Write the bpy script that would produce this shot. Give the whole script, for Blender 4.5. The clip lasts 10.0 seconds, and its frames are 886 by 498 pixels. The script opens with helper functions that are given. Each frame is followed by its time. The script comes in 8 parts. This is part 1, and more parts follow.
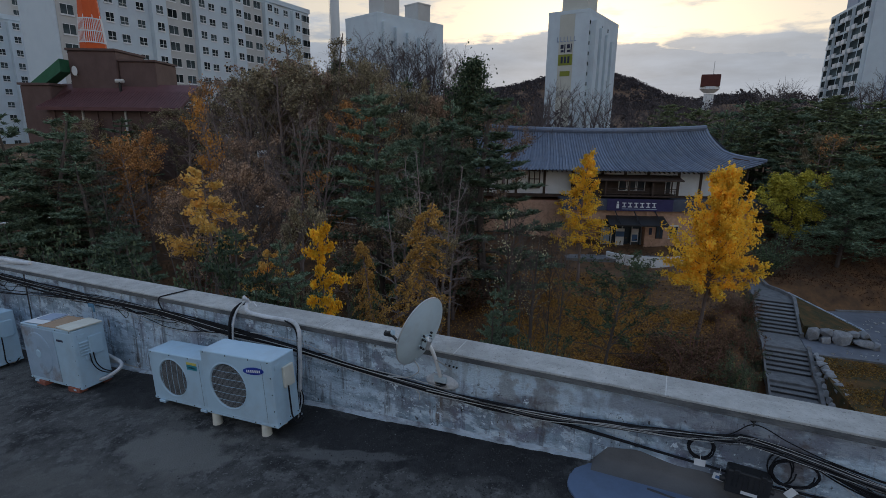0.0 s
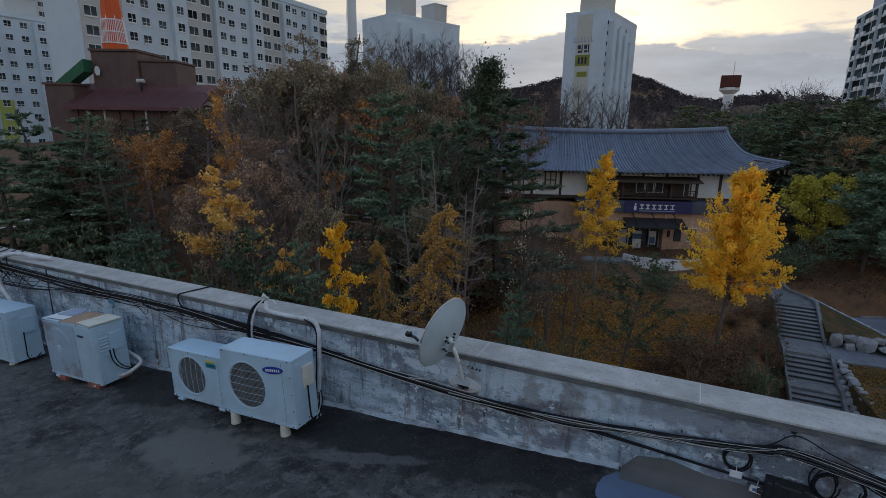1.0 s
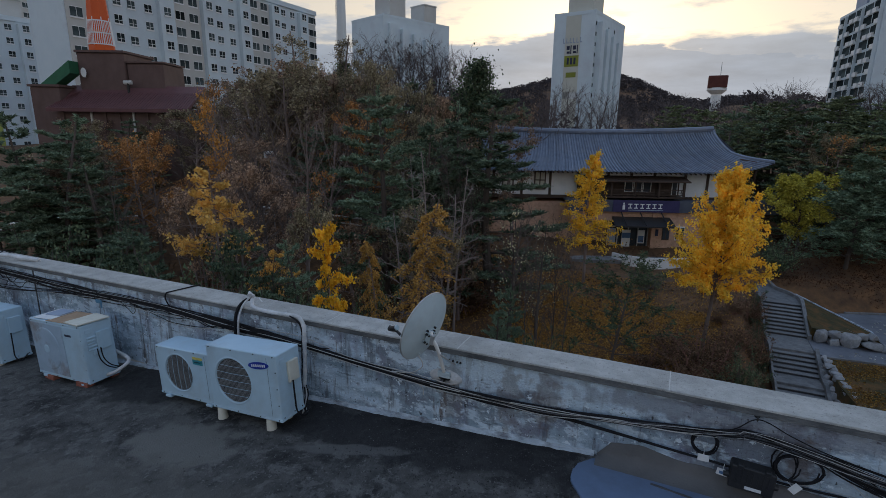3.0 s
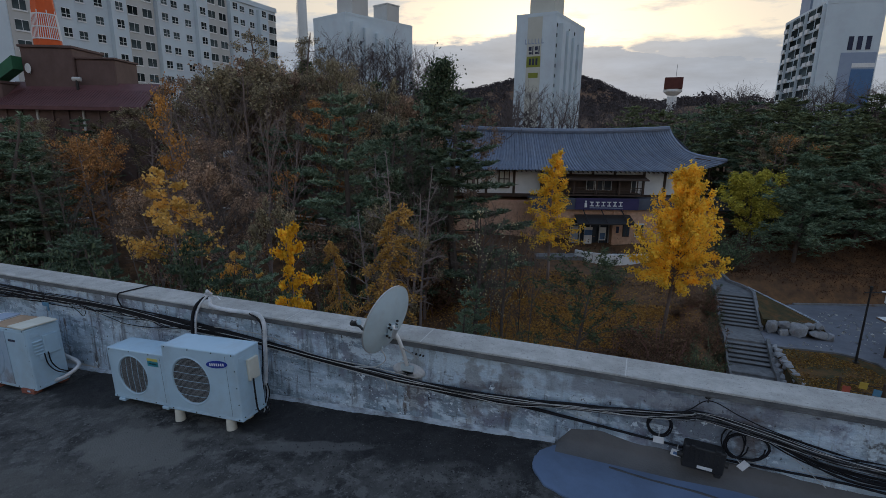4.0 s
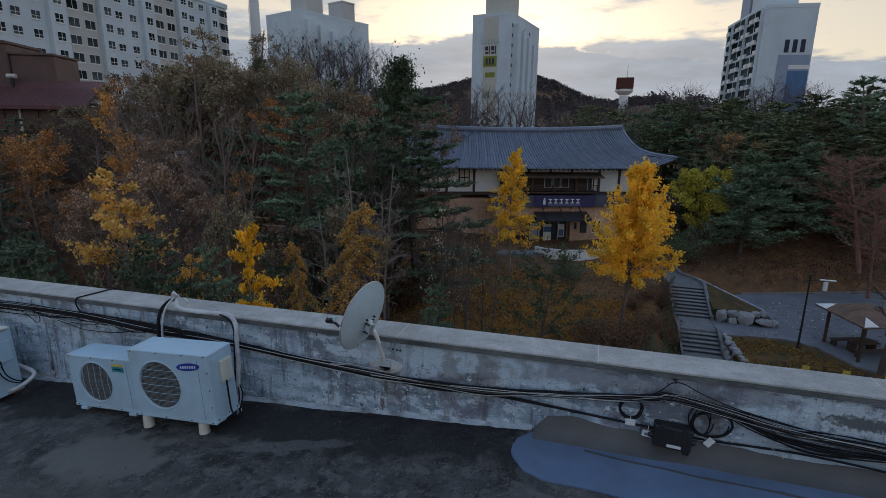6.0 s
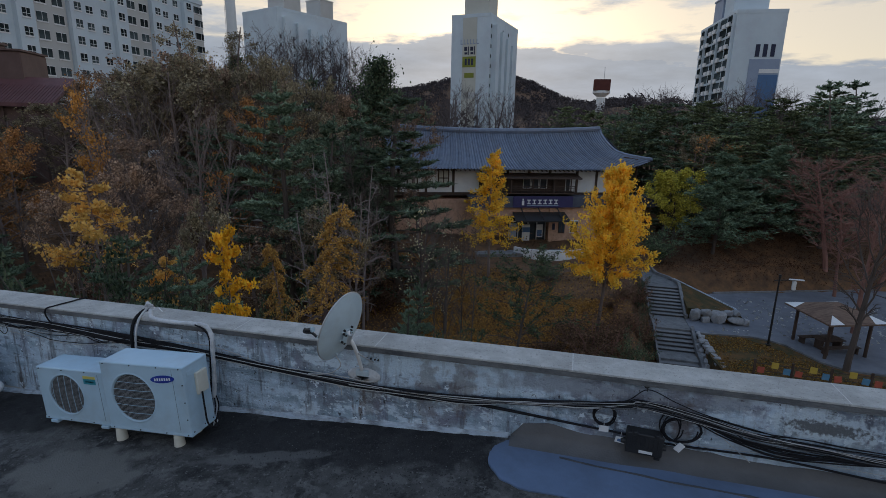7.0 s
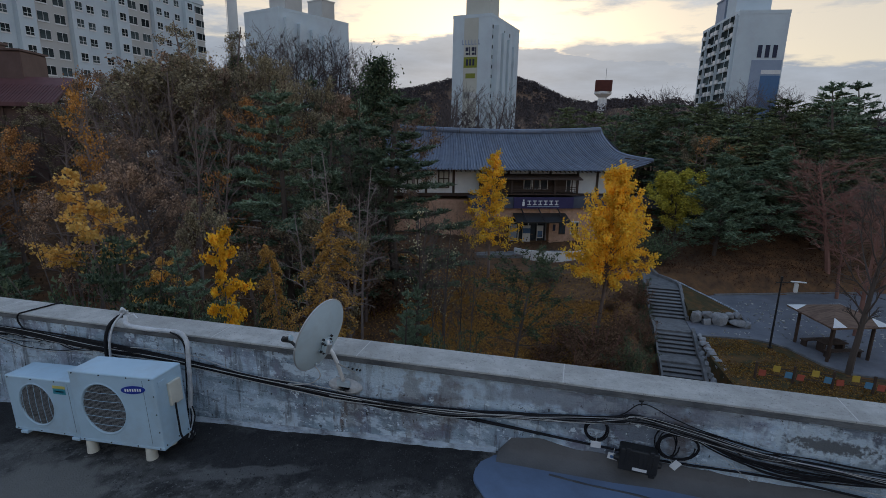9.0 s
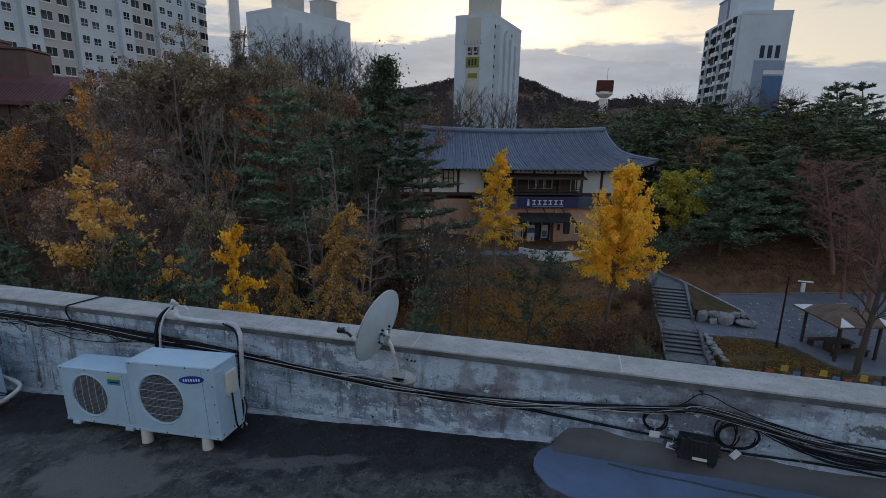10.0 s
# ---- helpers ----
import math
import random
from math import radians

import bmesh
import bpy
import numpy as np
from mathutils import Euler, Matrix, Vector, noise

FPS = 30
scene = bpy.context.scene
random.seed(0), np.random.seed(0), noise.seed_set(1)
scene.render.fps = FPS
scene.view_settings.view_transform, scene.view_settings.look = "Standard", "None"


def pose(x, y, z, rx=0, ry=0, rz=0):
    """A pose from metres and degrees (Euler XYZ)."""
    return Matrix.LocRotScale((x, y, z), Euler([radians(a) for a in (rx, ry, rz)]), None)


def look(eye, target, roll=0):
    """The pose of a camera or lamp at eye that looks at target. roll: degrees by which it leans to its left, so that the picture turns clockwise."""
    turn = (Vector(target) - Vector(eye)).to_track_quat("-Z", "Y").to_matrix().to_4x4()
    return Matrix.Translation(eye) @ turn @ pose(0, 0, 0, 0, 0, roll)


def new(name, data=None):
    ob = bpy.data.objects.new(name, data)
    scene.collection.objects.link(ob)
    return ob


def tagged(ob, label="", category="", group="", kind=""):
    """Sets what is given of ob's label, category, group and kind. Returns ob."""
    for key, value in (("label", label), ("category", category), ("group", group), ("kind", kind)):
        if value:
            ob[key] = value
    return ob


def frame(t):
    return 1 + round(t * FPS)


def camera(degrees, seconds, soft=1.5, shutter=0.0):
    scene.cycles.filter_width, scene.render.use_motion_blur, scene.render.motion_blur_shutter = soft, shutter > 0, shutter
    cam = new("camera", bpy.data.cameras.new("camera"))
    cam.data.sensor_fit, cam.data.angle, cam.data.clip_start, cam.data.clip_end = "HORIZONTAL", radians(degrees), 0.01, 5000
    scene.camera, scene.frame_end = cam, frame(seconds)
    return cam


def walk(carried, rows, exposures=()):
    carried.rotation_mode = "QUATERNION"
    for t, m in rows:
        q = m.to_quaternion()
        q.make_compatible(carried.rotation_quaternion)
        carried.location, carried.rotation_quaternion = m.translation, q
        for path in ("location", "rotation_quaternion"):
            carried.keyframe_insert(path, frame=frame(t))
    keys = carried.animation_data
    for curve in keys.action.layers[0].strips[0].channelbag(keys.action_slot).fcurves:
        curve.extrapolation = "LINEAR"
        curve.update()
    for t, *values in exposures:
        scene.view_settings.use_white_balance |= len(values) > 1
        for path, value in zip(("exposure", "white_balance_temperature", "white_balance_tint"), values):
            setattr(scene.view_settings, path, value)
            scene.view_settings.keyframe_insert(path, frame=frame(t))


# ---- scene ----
cam = camera(81.6, 10.0, soft=0.75)

PATH = [
    (0, (0.377, -3.86, 2.634), (-0.425, -2.088, 2.166), 0.7),
    (0.5, (0.281, -3.823, 2.599), (-0.59, -2.084, 2.132), 0.6),
    (1, (0.256, -3.799, 2.594), (-0.595, -2.051, 2.128), 0.9),
    (1.5, (0.243, -3.808, 2.596), (-0.59, -2.05, 2.131), 1.0),
    (2, (0.235, -3.839, 2.6), (-0.645, -2.104, 2.137), 0.8),
    (3.5, (0.461, -3.887, 2.565), (-0.298, -2.095, 2.103), 0.6),
    (4, (0.453, -3.888, 2.535), (-0.248, -2.073, 2.073), 0.8),
    (4.5, (0.428, -3.813, 2.515), (-0.254, -1.992, 2.051), 1.4),
    (5, (0.365, -3.817, 2.489), (-0.266, -1.976, 2.026), 1.4),
    (5.5, (0.354, -3.955, 2.482), (-0.247, -2.105, 2.02), 0.8),
    (7, (0.377, -3.995, 2.605), (-0.103, -2.109, 2.142), 1.1),
    (7.5, (0.504, -3.962, 2.622), (0.021, -2.077, 2.16), 1.1),
    (8, (0.376, -3.91, 2.62), (-0.107, -2.025, 2.157), 1.2),
    (8.5, (0.341, -3.859, 2.627), (-0.143, -1.974, 2.166), 1.2),
    (9, (0.455, -3.75, 2.594), (-0.03, -1.865, 2.133), 1.2),
    (9.5, (0.3, -3.744, 2.554), (-0.185, -1.86, 2.093), 1.3),
    (10, (0.018, -3.917, 2.525), (-0.468, -2.032, 2.064), 1.3),
]
walk(cam, [(t, look(eye, target, roll)) for t, eye, target, roll in PATH], [(0.0, 0.0), (10.0, 0.0)])

# ---- world, sun ----
SUN_AZ = 10.0      # degrees to the left of +y
SUN_EL = 9.0
CLOUD_SHIFT = (0.35, 0.0, 0.12)
OVERHEAD = (0.28, 0.42, 0.66)
CLEAR_GAIN = (0.08, 0.083, 0.09)
sun_dir = Vector((-math.sin(radians(SUN_AZ)) * math.cos(radians(SUN_EL)), math.cos(radians(SUN_AZ)) * math.cos(radians(SUN_EL)), math.sin(radians(SUN_EL))))


def make_world():
    world = bpy.data.worlds.new("dusk_sky")
    scene.world = world
    world.use_nodes = True
    nt = world.node_tree
    nt.nodes.clear()

    def node(kind, **inputs):
        n = nt.nodes.new(kind)
        for key, value in inputs.items():
            n.inputs[key].default_value = value
        return n

    def ramp(source, *stops):
        r = nt.nodes.new("ShaderNodeValToRGB")
        el = r.color_ramp.elements
        while len(el) < len(stops):
            el.new(0.5)
        for e, (at, c) in zip(el, stops):
            e.position, e.color = at, (*c, 1) if hasattr(c, "__len__") else (c, c, c, 1)
        nt.links.new(source, r.inputs[0])
        return r.outputs[0]

    def calc(op, a, b):
        n = nt.nodes.new("ShaderNodeMath")
        n.operation = op
        for i, v in enumerate((a, b)):
            if isinstance(v, (int, float)):
                n.inputs[i].default_value = v
            else:
                nt.links.new(v, n.inputs[i])
        return n.outputs[0]

    def blend(fac, a, b, mode="MIX"):
        n = nt.nodes.new("ShaderNodeMix")
        n.data_type, n.blend_type = "RGBA", mode
        for i, v in ((0, fac), (6, a), (7, b)):
            if hasattr(v, "is_linked"):
                nt.links.new(v, n.inputs[i])
            else:
                n.inputs[i].default_value = (*v, 1) if hasattr(v, "__len__") else v
        return n.outputs[2]

    out = node("ShaderNodeOutputWorld")
    bg = node("ShaderNodeBackground", Strength=1.0)
    nt.links.new(bg.outputs[0], out.inputs[0])
    sky = nt.nodes.new("ShaderNodeTexSky")
    sky.sky_type, sky.sun_disc = "NISHITA", False
    sky.sun_elevation, sky.sun_rotation = radians(SUN_EL), radians(-SUN_AZ)
    sky.air_density, sky.dust_density = 1.0, 1.2
    co = nt.nodes.new("ShaderNodeTexCoord")
    sep = nt.nodes.new("ShaderNodeSeparateXYZ")
    nt.links.new(co.outputs["Generated"], sep.inputs[0])
    mp = node("ShaderNodeMapping", Scale=(1.0, 1.0, 4.2), Location=CLOUD_SHIFT)
    nt.links.new(co.outputs["Generated"], mp.inputs[0])
    big = node("ShaderNodeTexNoise", Scale=3.1, Detail=9.0, Roughness=0.58)
    nt.links.new(mp.outputs[0], big.inputs["Vector"])
    fine = node("ShaderNodeTexNoise", Scale=9.0, Detail=7.0, Roughness=0.6)
    nt.links.new(mp.outputs[0], fine.inputs["Vector"])
    # a low bank of cloud over the horizon, broken decks higher up, closed cloud overhead
    height = calc("ADD", sep.outputs[2], calc("MULTIPLY", calc("SUBTRACT", big.outputs[0], 0.5), 0.16))
    height = calc("ADD", height, calc("MULTIPLY", calc("MAXIMUM", calc("SUBTRACT", sep.outputs[0], 0.08), 0.0), 0.16))
    bank = ramp(height, (0.0, 0.98), (0.137, 0.90), (0.147, 0.0), (1.0, 0.0))
    decks = ramp(big.outputs[0], (0.48, 0.0), (0.57, 0.85))
    over = ramp(sep.outputs[2], (0.20, 0.0), (0.42, 0.9))
    cover = calc("MAXIMUM", calc("MAXIMUM", bank, decks), over)
    tone = ramp(sep.outputs[2], (0.0, (0.40, 0.44, 0.51)), (0.12, (0.30, 0.355, 0.445)), (0.22, (0.50, 0.54, 0.60)), (0.6, OVERHEAD))
    tone = blend(1.0, tone, ramp(fine.outputs[0], (0.3, 0.85), (0.7, 1.15)), "MULTIPLY")
    clear = blend(1.0, sky.outputs[0], CLEAR_GAIN, "MULTIPLY")
    clear = blend(0.62, clear, (0.95, 0.815, 0.655))
    nt.links.new(blend(cover, clear, tone), bg.inputs[0])


make_world()
sun_data = bpy.data.lights.new("sun", "SUN")
sun_data.energy, sun_data.angle, sun_data.color = 0.5, radians(14), (1.0, 0.86, 0.68)
sun = new("sun", sun_data)
sun.matrix_world = look(sun_dir * 100, (0, 0, 0))


# ---- materials ----
def mat(name, c1, c2, scale=4.0, rough=0.8, bump=0.2, metal=0.0, c3=None, scale3=0.6, amount3=0.5, stretch=(1, 1, 1),
        island=0.0, per_object=0.0, detail=6.0, fine=60.0, spec=0.4):
    m = bpy.data.materials.new(name)
    m.use_nodes = True
    nt = m.node_tree
    b = nt.nodes["Principled BSDF"]
    b.inputs["Roughness"].default_value = rough
    b.inputs["Metallic"].default_value = metal
    b.inputs["Specular IOR Level"].default_value = spec
    co = nt.nodes.new("ShaderNodeTexCoord")
    mp = nt.nodes.new("ShaderNodeMapping")
    mp.inputs["Scale"].default_value = stretch
    nt.links.new(co.outputs["Object"], mp.inputs[0])
    n1 = nt.nodes.new("ShaderNodeTexNoise")
    n1.inputs["Scale"].default_value, n1.inputs["Detail"].default_value = scale, detail
    n1.inputs["Roughness"].default_value = 0.65
    nt.links.new(mp.outputs[0], n1.inputs["Vector"])
    ramp = nt.nodes.new("ShaderNodeValToRGB")
    ramp.color_ramp.elements[0].position, ramp.color_ramp.elements[1].position = 0.32, 0.68
    ramp.color_ramp.elements[0].color, ramp.color_ramp.elements[1].color = (*c1, 1), (*c2, 1)
    nt.links.new(n1.outputs[0], ramp.inputs[0])
    col = ramp.outputs[0]
    if c3:
        n3 = nt.nodes.new("ShaderNodeTexNoise")
        n3.inputs["Scale"].default_value, n3.inputs["Detail"].default_value = scale3, 7.0
        n3.inputs["Roughness"].default_value = 0.7
        nt.links.new(mp.outputs[0], n3.inputs["Vector"])
        r3 = nt.nodes.new("ShaderNodeValToRGB")
        r3.color_ramp.elements[0].position, r3.color_ramp.elements[1].position = 0.48, 0.64
        nt.links.new(n3.outputs[0], r3.inputs[0])
        mu = nt.nodes.new("ShaderNodeMath")
        mu.operation = "MULTIPLY"
        mu.inputs[1].default_value = amount3
        nt.links.new(r3.outputs[0], mu.inputs[0])
        mx = nt.nodes.new("ShaderNodeMix")
        mx.data_type = "RGBA"
        mx.inputs[7].default_value = (*c3, 1)
        nt.links.new(mu.outputs[0], mx.inputs[0])
        nt.links.new(col, mx.inputs[6])
        col = mx.outputs[2]
    for amount, node, socket in ((island, "ShaderNodeNewGeometry", "Random Per Island"), (per_object, "ShaderNodeObjectInfo", "Random")):
        if amount:
            g = nt.nodes.new(node)
            hs = nt.nodes.new("ShaderNodeHueSaturation")
            mr = nt.nodes.new("ShaderNodeMapRange")
            mr.inputs[3].default_value, mr.inputs[4].default_value = 1 - amount, 1 + amount
            nt.links.new(g.outputs[socket], mr.inputs[0])
            nt.links.new(mr.outputs[0], hs.inputs["Value"])
            nt.links.new(col, hs.inputs["Color"])
            col = hs.outputs[0]
    nt.links.new(col, b.inputs["Base Color"])
    if bump:
        nb = nt.nodes.new("ShaderNodeTexNoise")
        nb.inputs["Scale"].default_value, nb.inputs["Detail"].default_value = fine, 4.0
        nt.links.new(mp.outputs[0], nb.inputs["Vector"])
        bp = nt.nodes.new("ShaderNodeBump")
        bp.inputs["Strength"].default_value, bp.inputs["Distance"].default_value = bump, 0.02
        nt.links.new(nb.outputs[0], bp.inputs["Height"])
        nt.links.new(bp.outputs[0], b.inputs["Normal"])
    return m


def leaf_mat(name, c1, c2, var=0.3, through_light=0.3):
    """Thin leaf: diffuse with some light let through, hue and value varied leaf by leaf."""
    m = bpy.data.materials.new(name)
    m.use_nodes = True
    nt = m.node_tree
    nt.nodes.clear()
    out = nt.nodes.new("ShaderNodeOutputMaterial")
    g = nt.nodes.new("ShaderNodeNewGeometry")
    ramp = nt.nodes.new("ShaderNodeValToRGB")
    ramp.color_ramp.elements[0].color, ramp.color_ramp.elements[1].color = (*c1, 1), (*c2, 1)
    nt.links.new(g.outputs["Random Per Island"], ramp.inputs[0])
    hs = nt.nodes.new("ShaderNodeHueSaturation")
    oi = nt.nodes.new("ShaderNodeObjectInfo")
    mr = nt.nodes.new("ShaderNodeMapRange")
    mr.inputs[3].default_value, mr.inputs[4].default_value = 1 - var, 1 + var
    nt.links.new(oi.outputs["Random"], mr.inputs[0])
    co = nt.nodes.new("ShaderNodeTexCoord")
    clump = nt.nodes.new("ShaderNodeTexNoise")
    clump.inputs["Scale"].default_value, clump.inputs["Detail"].default_value = 11.0, 3.0
    nt.links.new(co.outputs["Object"], clump.inputs["Vector"])
    shade = nt.nodes.new("ShaderNodeMapRange")
    shade.inputs[1].default_value, shade.inputs[2].default_value = 0.3, 0.7
    shade.inputs[3].default_value, shade.inputs[4].default_value = 0.72, 1.28
    nt.links.new(clump.outputs[0], shade.inputs[0])
    both = nt.nodes.new("ShaderNodeMath")
    both.operation = "MULTIPLY"
    nt.links.new(mr.outputs[0], both.inputs[0])
    nt.links.new(shade.outputs[0], both.inputs[1])
    nt.links.new(both.outputs[0], hs.inputs["Value"])
    nt.links.new(ramp.outputs[0], hs.inputs["Color"])
    d = nt.nodes.new("ShaderNodeBsdfDiffuse")
    tr = nt.nodes.new("ShaderNodeBsdfTranslucent")
    nt.links.new(hs.outputs[0], d.inputs[0])
    nt.links.new(hs.outputs[0], tr.inputs[0])
    mx = nt.nodes.new("ShaderNodeMixShader")
    mx.inputs[0].default_value = through_light
    nt.links.new(d.outputs[0], mx.inputs[1])
    nt.links.new(tr.outputs[0], mx.inputs[2])
    nt.links.new(mx.outputs[0], out.inputs[0])
    return m


# base colour made bluer to carry the reflected sky
M_PATCH = mat("sealant_sky_blue_grey", (0.105, 0.15, 0.235), (0.14, 0.195, 0.30), 1.5, 0.35, 0.15, c3=(0.09, 0.115, 0.16), scale3=2.0, amount3=0.4, fine=25)
M_SEAL = mat("sealant_grey", (0.085, 0.083, 0.083), (0.125, 0.122, 0.122), 2.5, 0.6, 0.3)


def stained(name, base_a, base_b, layers, rough=0.9, bump=0.6, fine=45.0):
    """A worn surface: a mottled base and layers of stain, each (colour, scale, stretch, from, to, amount)."""
    m = bpy.data.materials.new(name)
    m.use_nodes = True
    nt = m.node_tree
    b = nt.nodes["Principled BSDF"]
    b.inputs["Roughness"].default_value = rough
    b.inputs["Specular IOR Level"].default_value = 0.3
    co = nt.nodes.new("ShaderNodeTexCoord")

    def noisy(scale, stretch, detail=8.0, shift=0.0):
        mp = nt.nodes.new("ShaderNodeMapping")
        mp.inputs["Scale"].default_value, mp.inputs["Location"].default_value = stretch, (shift, shift * 0.7, shift * 1.3)
        nt.links.new(co.outputs["Object"], mp.inputs[0])
        n = nt.nodes.new("ShaderNodeTexNoise")
        n.inputs["Scale"].default_value, n.inputs["Detail"].default_value, n.inputs["Roughness"].default_value = scale, detail, 0.68
        nt.links.new(mp.outputs[0], n.inputs["Vector"])
        return n.outputs[0]

    r = nt.nodes.new("ShaderNodeValToRGB")
    r.color_ramp.elements[0].position, r.color_ramp.elements[1].position = 0.36, 0.64
    r.color_ramp.elements[0].color, r.color_ramp.elements[1].color = (*base_a, 1), (*base_b, 1)
    nt.links.new(noisy(5.0, (1, 1, 1)), r.inputs[0])
    col = r.outputs[0]
    for i, (c, scale, stretch, lo, hi, amount) in enumerate(layers):
        rr = nt.nodes.new("ShaderNodeMapRange")
        rr.inputs[1].default_value, rr.inputs[2].default_value, rr.inputs[4].default_value = lo, hi, amount
        src = noisy(scale, stretch, 9.0, 3.1 * (i + 1))
        nt.links.new(src, rr.inputs[0])
        mx = nt.nodes.new("ShaderNodeMix")
        mx.data_type = "RGBA"
        mx.inputs[7].default_value = (*c, 1)
        nt.links.new(rr.outputs[0], mx.inputs[0])
        nt.links.new(col, mx.inputs[6])
        col = mx.outputs[2]
    nt.links.new(col, b.inputs["Base Color"])
    bp = nt.nodes.new("ShaderNodeBump")
    bp.inputs["Strength"].default_value, bp.inputs["Distance"].default_value = bump, 0.02
    nt.links.new(noisy(fine, (1, 1, 1), 5.0), bp.inputs["Height"])
    nt.links.new(bp.outputs[0], b.inputs["Normal"])
    return m


M_WALL = stained("parapet_plaster", (0.27, 0.36, 0.44), (0.43, 0.55, 0.65), [
    ((0.62, 0.75, 0.86), 1.7, (0.6, 1, 1.8), 0.47, 0.55, 0.85),       # limewash left in broad streaks
    ((0.16, 0.165, 0.20), 2.0, (0.9, 1, 1.0), 0.51, 0.60, 0.68),      # grey weathering
    ((0.20, 0.18, 0.27), 3.4, (1, 1, 0.7), 0.54, 0.63, 0.45),         # violet-grey damp
    ((0.72, 0.84, 0.93), 4.0, (0.8, 1, 1.6), 0.53, 0.58, 0.75),     # pale flakes
    ((0.13, 0.088, 0.064), 3.6, (1.3, 1, 0.25), 0.60, 0.67, 0.85),   # brown runs
    ((0.09, 0.09, 0.105), 10.0, (1, 1, 0.14), 0.54, 0.63, 0.65),    # fine dark runs
    ((0.10, 0.11, 0.13), 8.0, (0.5, 1, 2.0), 0.60, 0.63, 0.6),       # trowel drags
    ((0.78, 0.88, 0.95), 15.0, (1, 1, 1.2), 0.605, 0.63, 0.95),      # chips
    ((0.04, 0.04, 0.045), 27.0, (1, 1, 0.8), 0.62, 0.65, 0.9)], 0.9, 1.0)      # pits
M_ROOF = stained("roof_membrane", (0.060, 0.059, 0.057), (0.105, 0.102, 0.097), [
    ((0.12, 0.116, 0.108), 0.55, (1, 1, 1), 0.52, 0.57, 0.75),       # pale worn screed
    ((0.022, 0.022, 0.023), 0.9, (1, 1, 1), 0.52, 0.62, 0.85),      # damp
    ((0.018, 0.018, 0.019), 3.5, (1, 1, 1), 0.55, 0.63, 0.75),
    ((0.15, 0.146, 0.14), 6.0, (1, 1, 1), 0.53, 0.58, 0.65),        # crumbled screed
    ((0.022, 0.022, 0.023), 16.0, (1, 1, 1), 0.55, 0.62, 0.45),
    ((0.19, 0.185, 0.178), 26.0, (1, 1, 1), 0.59, 0.63, 0.7)], 0.75, 0.8, 60.0)
M_ROOF.node_tree.nodes["Principled BSDF"].inputs["Specular IOR Level"].default_value = 0.16


def ragged_spot(m, cx, cy, rx, ry, turn, colour, amount, upright=False, grain=4.0, soft=0.28, rough=1.5):
    """A patch of another tone in its own ragged shape, about a place on the floor, or on the parapet's face (upright:
    along it and up).
    """
    nt = m.node_tree
    b = nt.nodes["Principled BSDF"]
    before = b.inputs["Base Color"].links[0].from_socket
    co = nt.nodes.new("ShaderNodeTexCoord")
    wob = nt.nodes.new("ShaderNodeTexNoise")
    wob.inputs["Scale"].default_value, wob.inputs["Detail"].default_value = grain, 8.0
    nt.links.new(co.outputs["Object"], wob.inputs["Vector"])
    mp = nt.nodes.new("ShaderNodeMapping")
    mp.vector_type = "TEXTURE"
    mp.inputs["Location"].default_value, mp.inputs["Rotation"].default_value, mp.inputs["Scale"].default_value = (cx, 0, cy) if upright else (cx, cy, 0), (0, radians(-turn), 0) if upright else (0, 0, radians(turn)), (rx, 50.0, ry) if upright else (rx, ry, 50.0)
    nt.links.new(co.outputs["Object"], mp.inputs[0])
    ln = nt.nodes.new("ShaderNodeVectorMath")
    ln.operation = "LENGTH"
    nt.links.new(mp.outputs[0], ln.inputs[0])
    ad = nt.nodes.new("ShaderNodeMath")
    ad.operation = "MULTIPLY_ADD"
    ad.inputs[1].default_value = rough
    nt.links.new(wob.outputs[0], ad.inputs[0])
    nt.links.new(ln.outputs["Value"], ad.inputs[2])
    mr = nt.nodes.new("ShaderNodeMapRange")
    mr.inputs[1].default_value, mr.inputs[2].default_value, mr.inputs[3].default_value, mr.inputs[4].default_value = 0.72 + 0.6 * rough, 0.72 + 0.6 * rough + soft, amount, 0.0
    nt.links.new(ad.outputs[0], mr.inputs[0])
    mx = nt.nodes.new("ShaderNodeMix")
    mx.data_type = "RGBA"
    mx.inputs[7].default_value = (*colour, 1)
    nt.links.new(mr.outputs[0], mx.inputs[0])
    nt.links.new(before, mx.inputs[6])
    nt.links.new(mx.outputs[2], b.inputs["Base Color"])


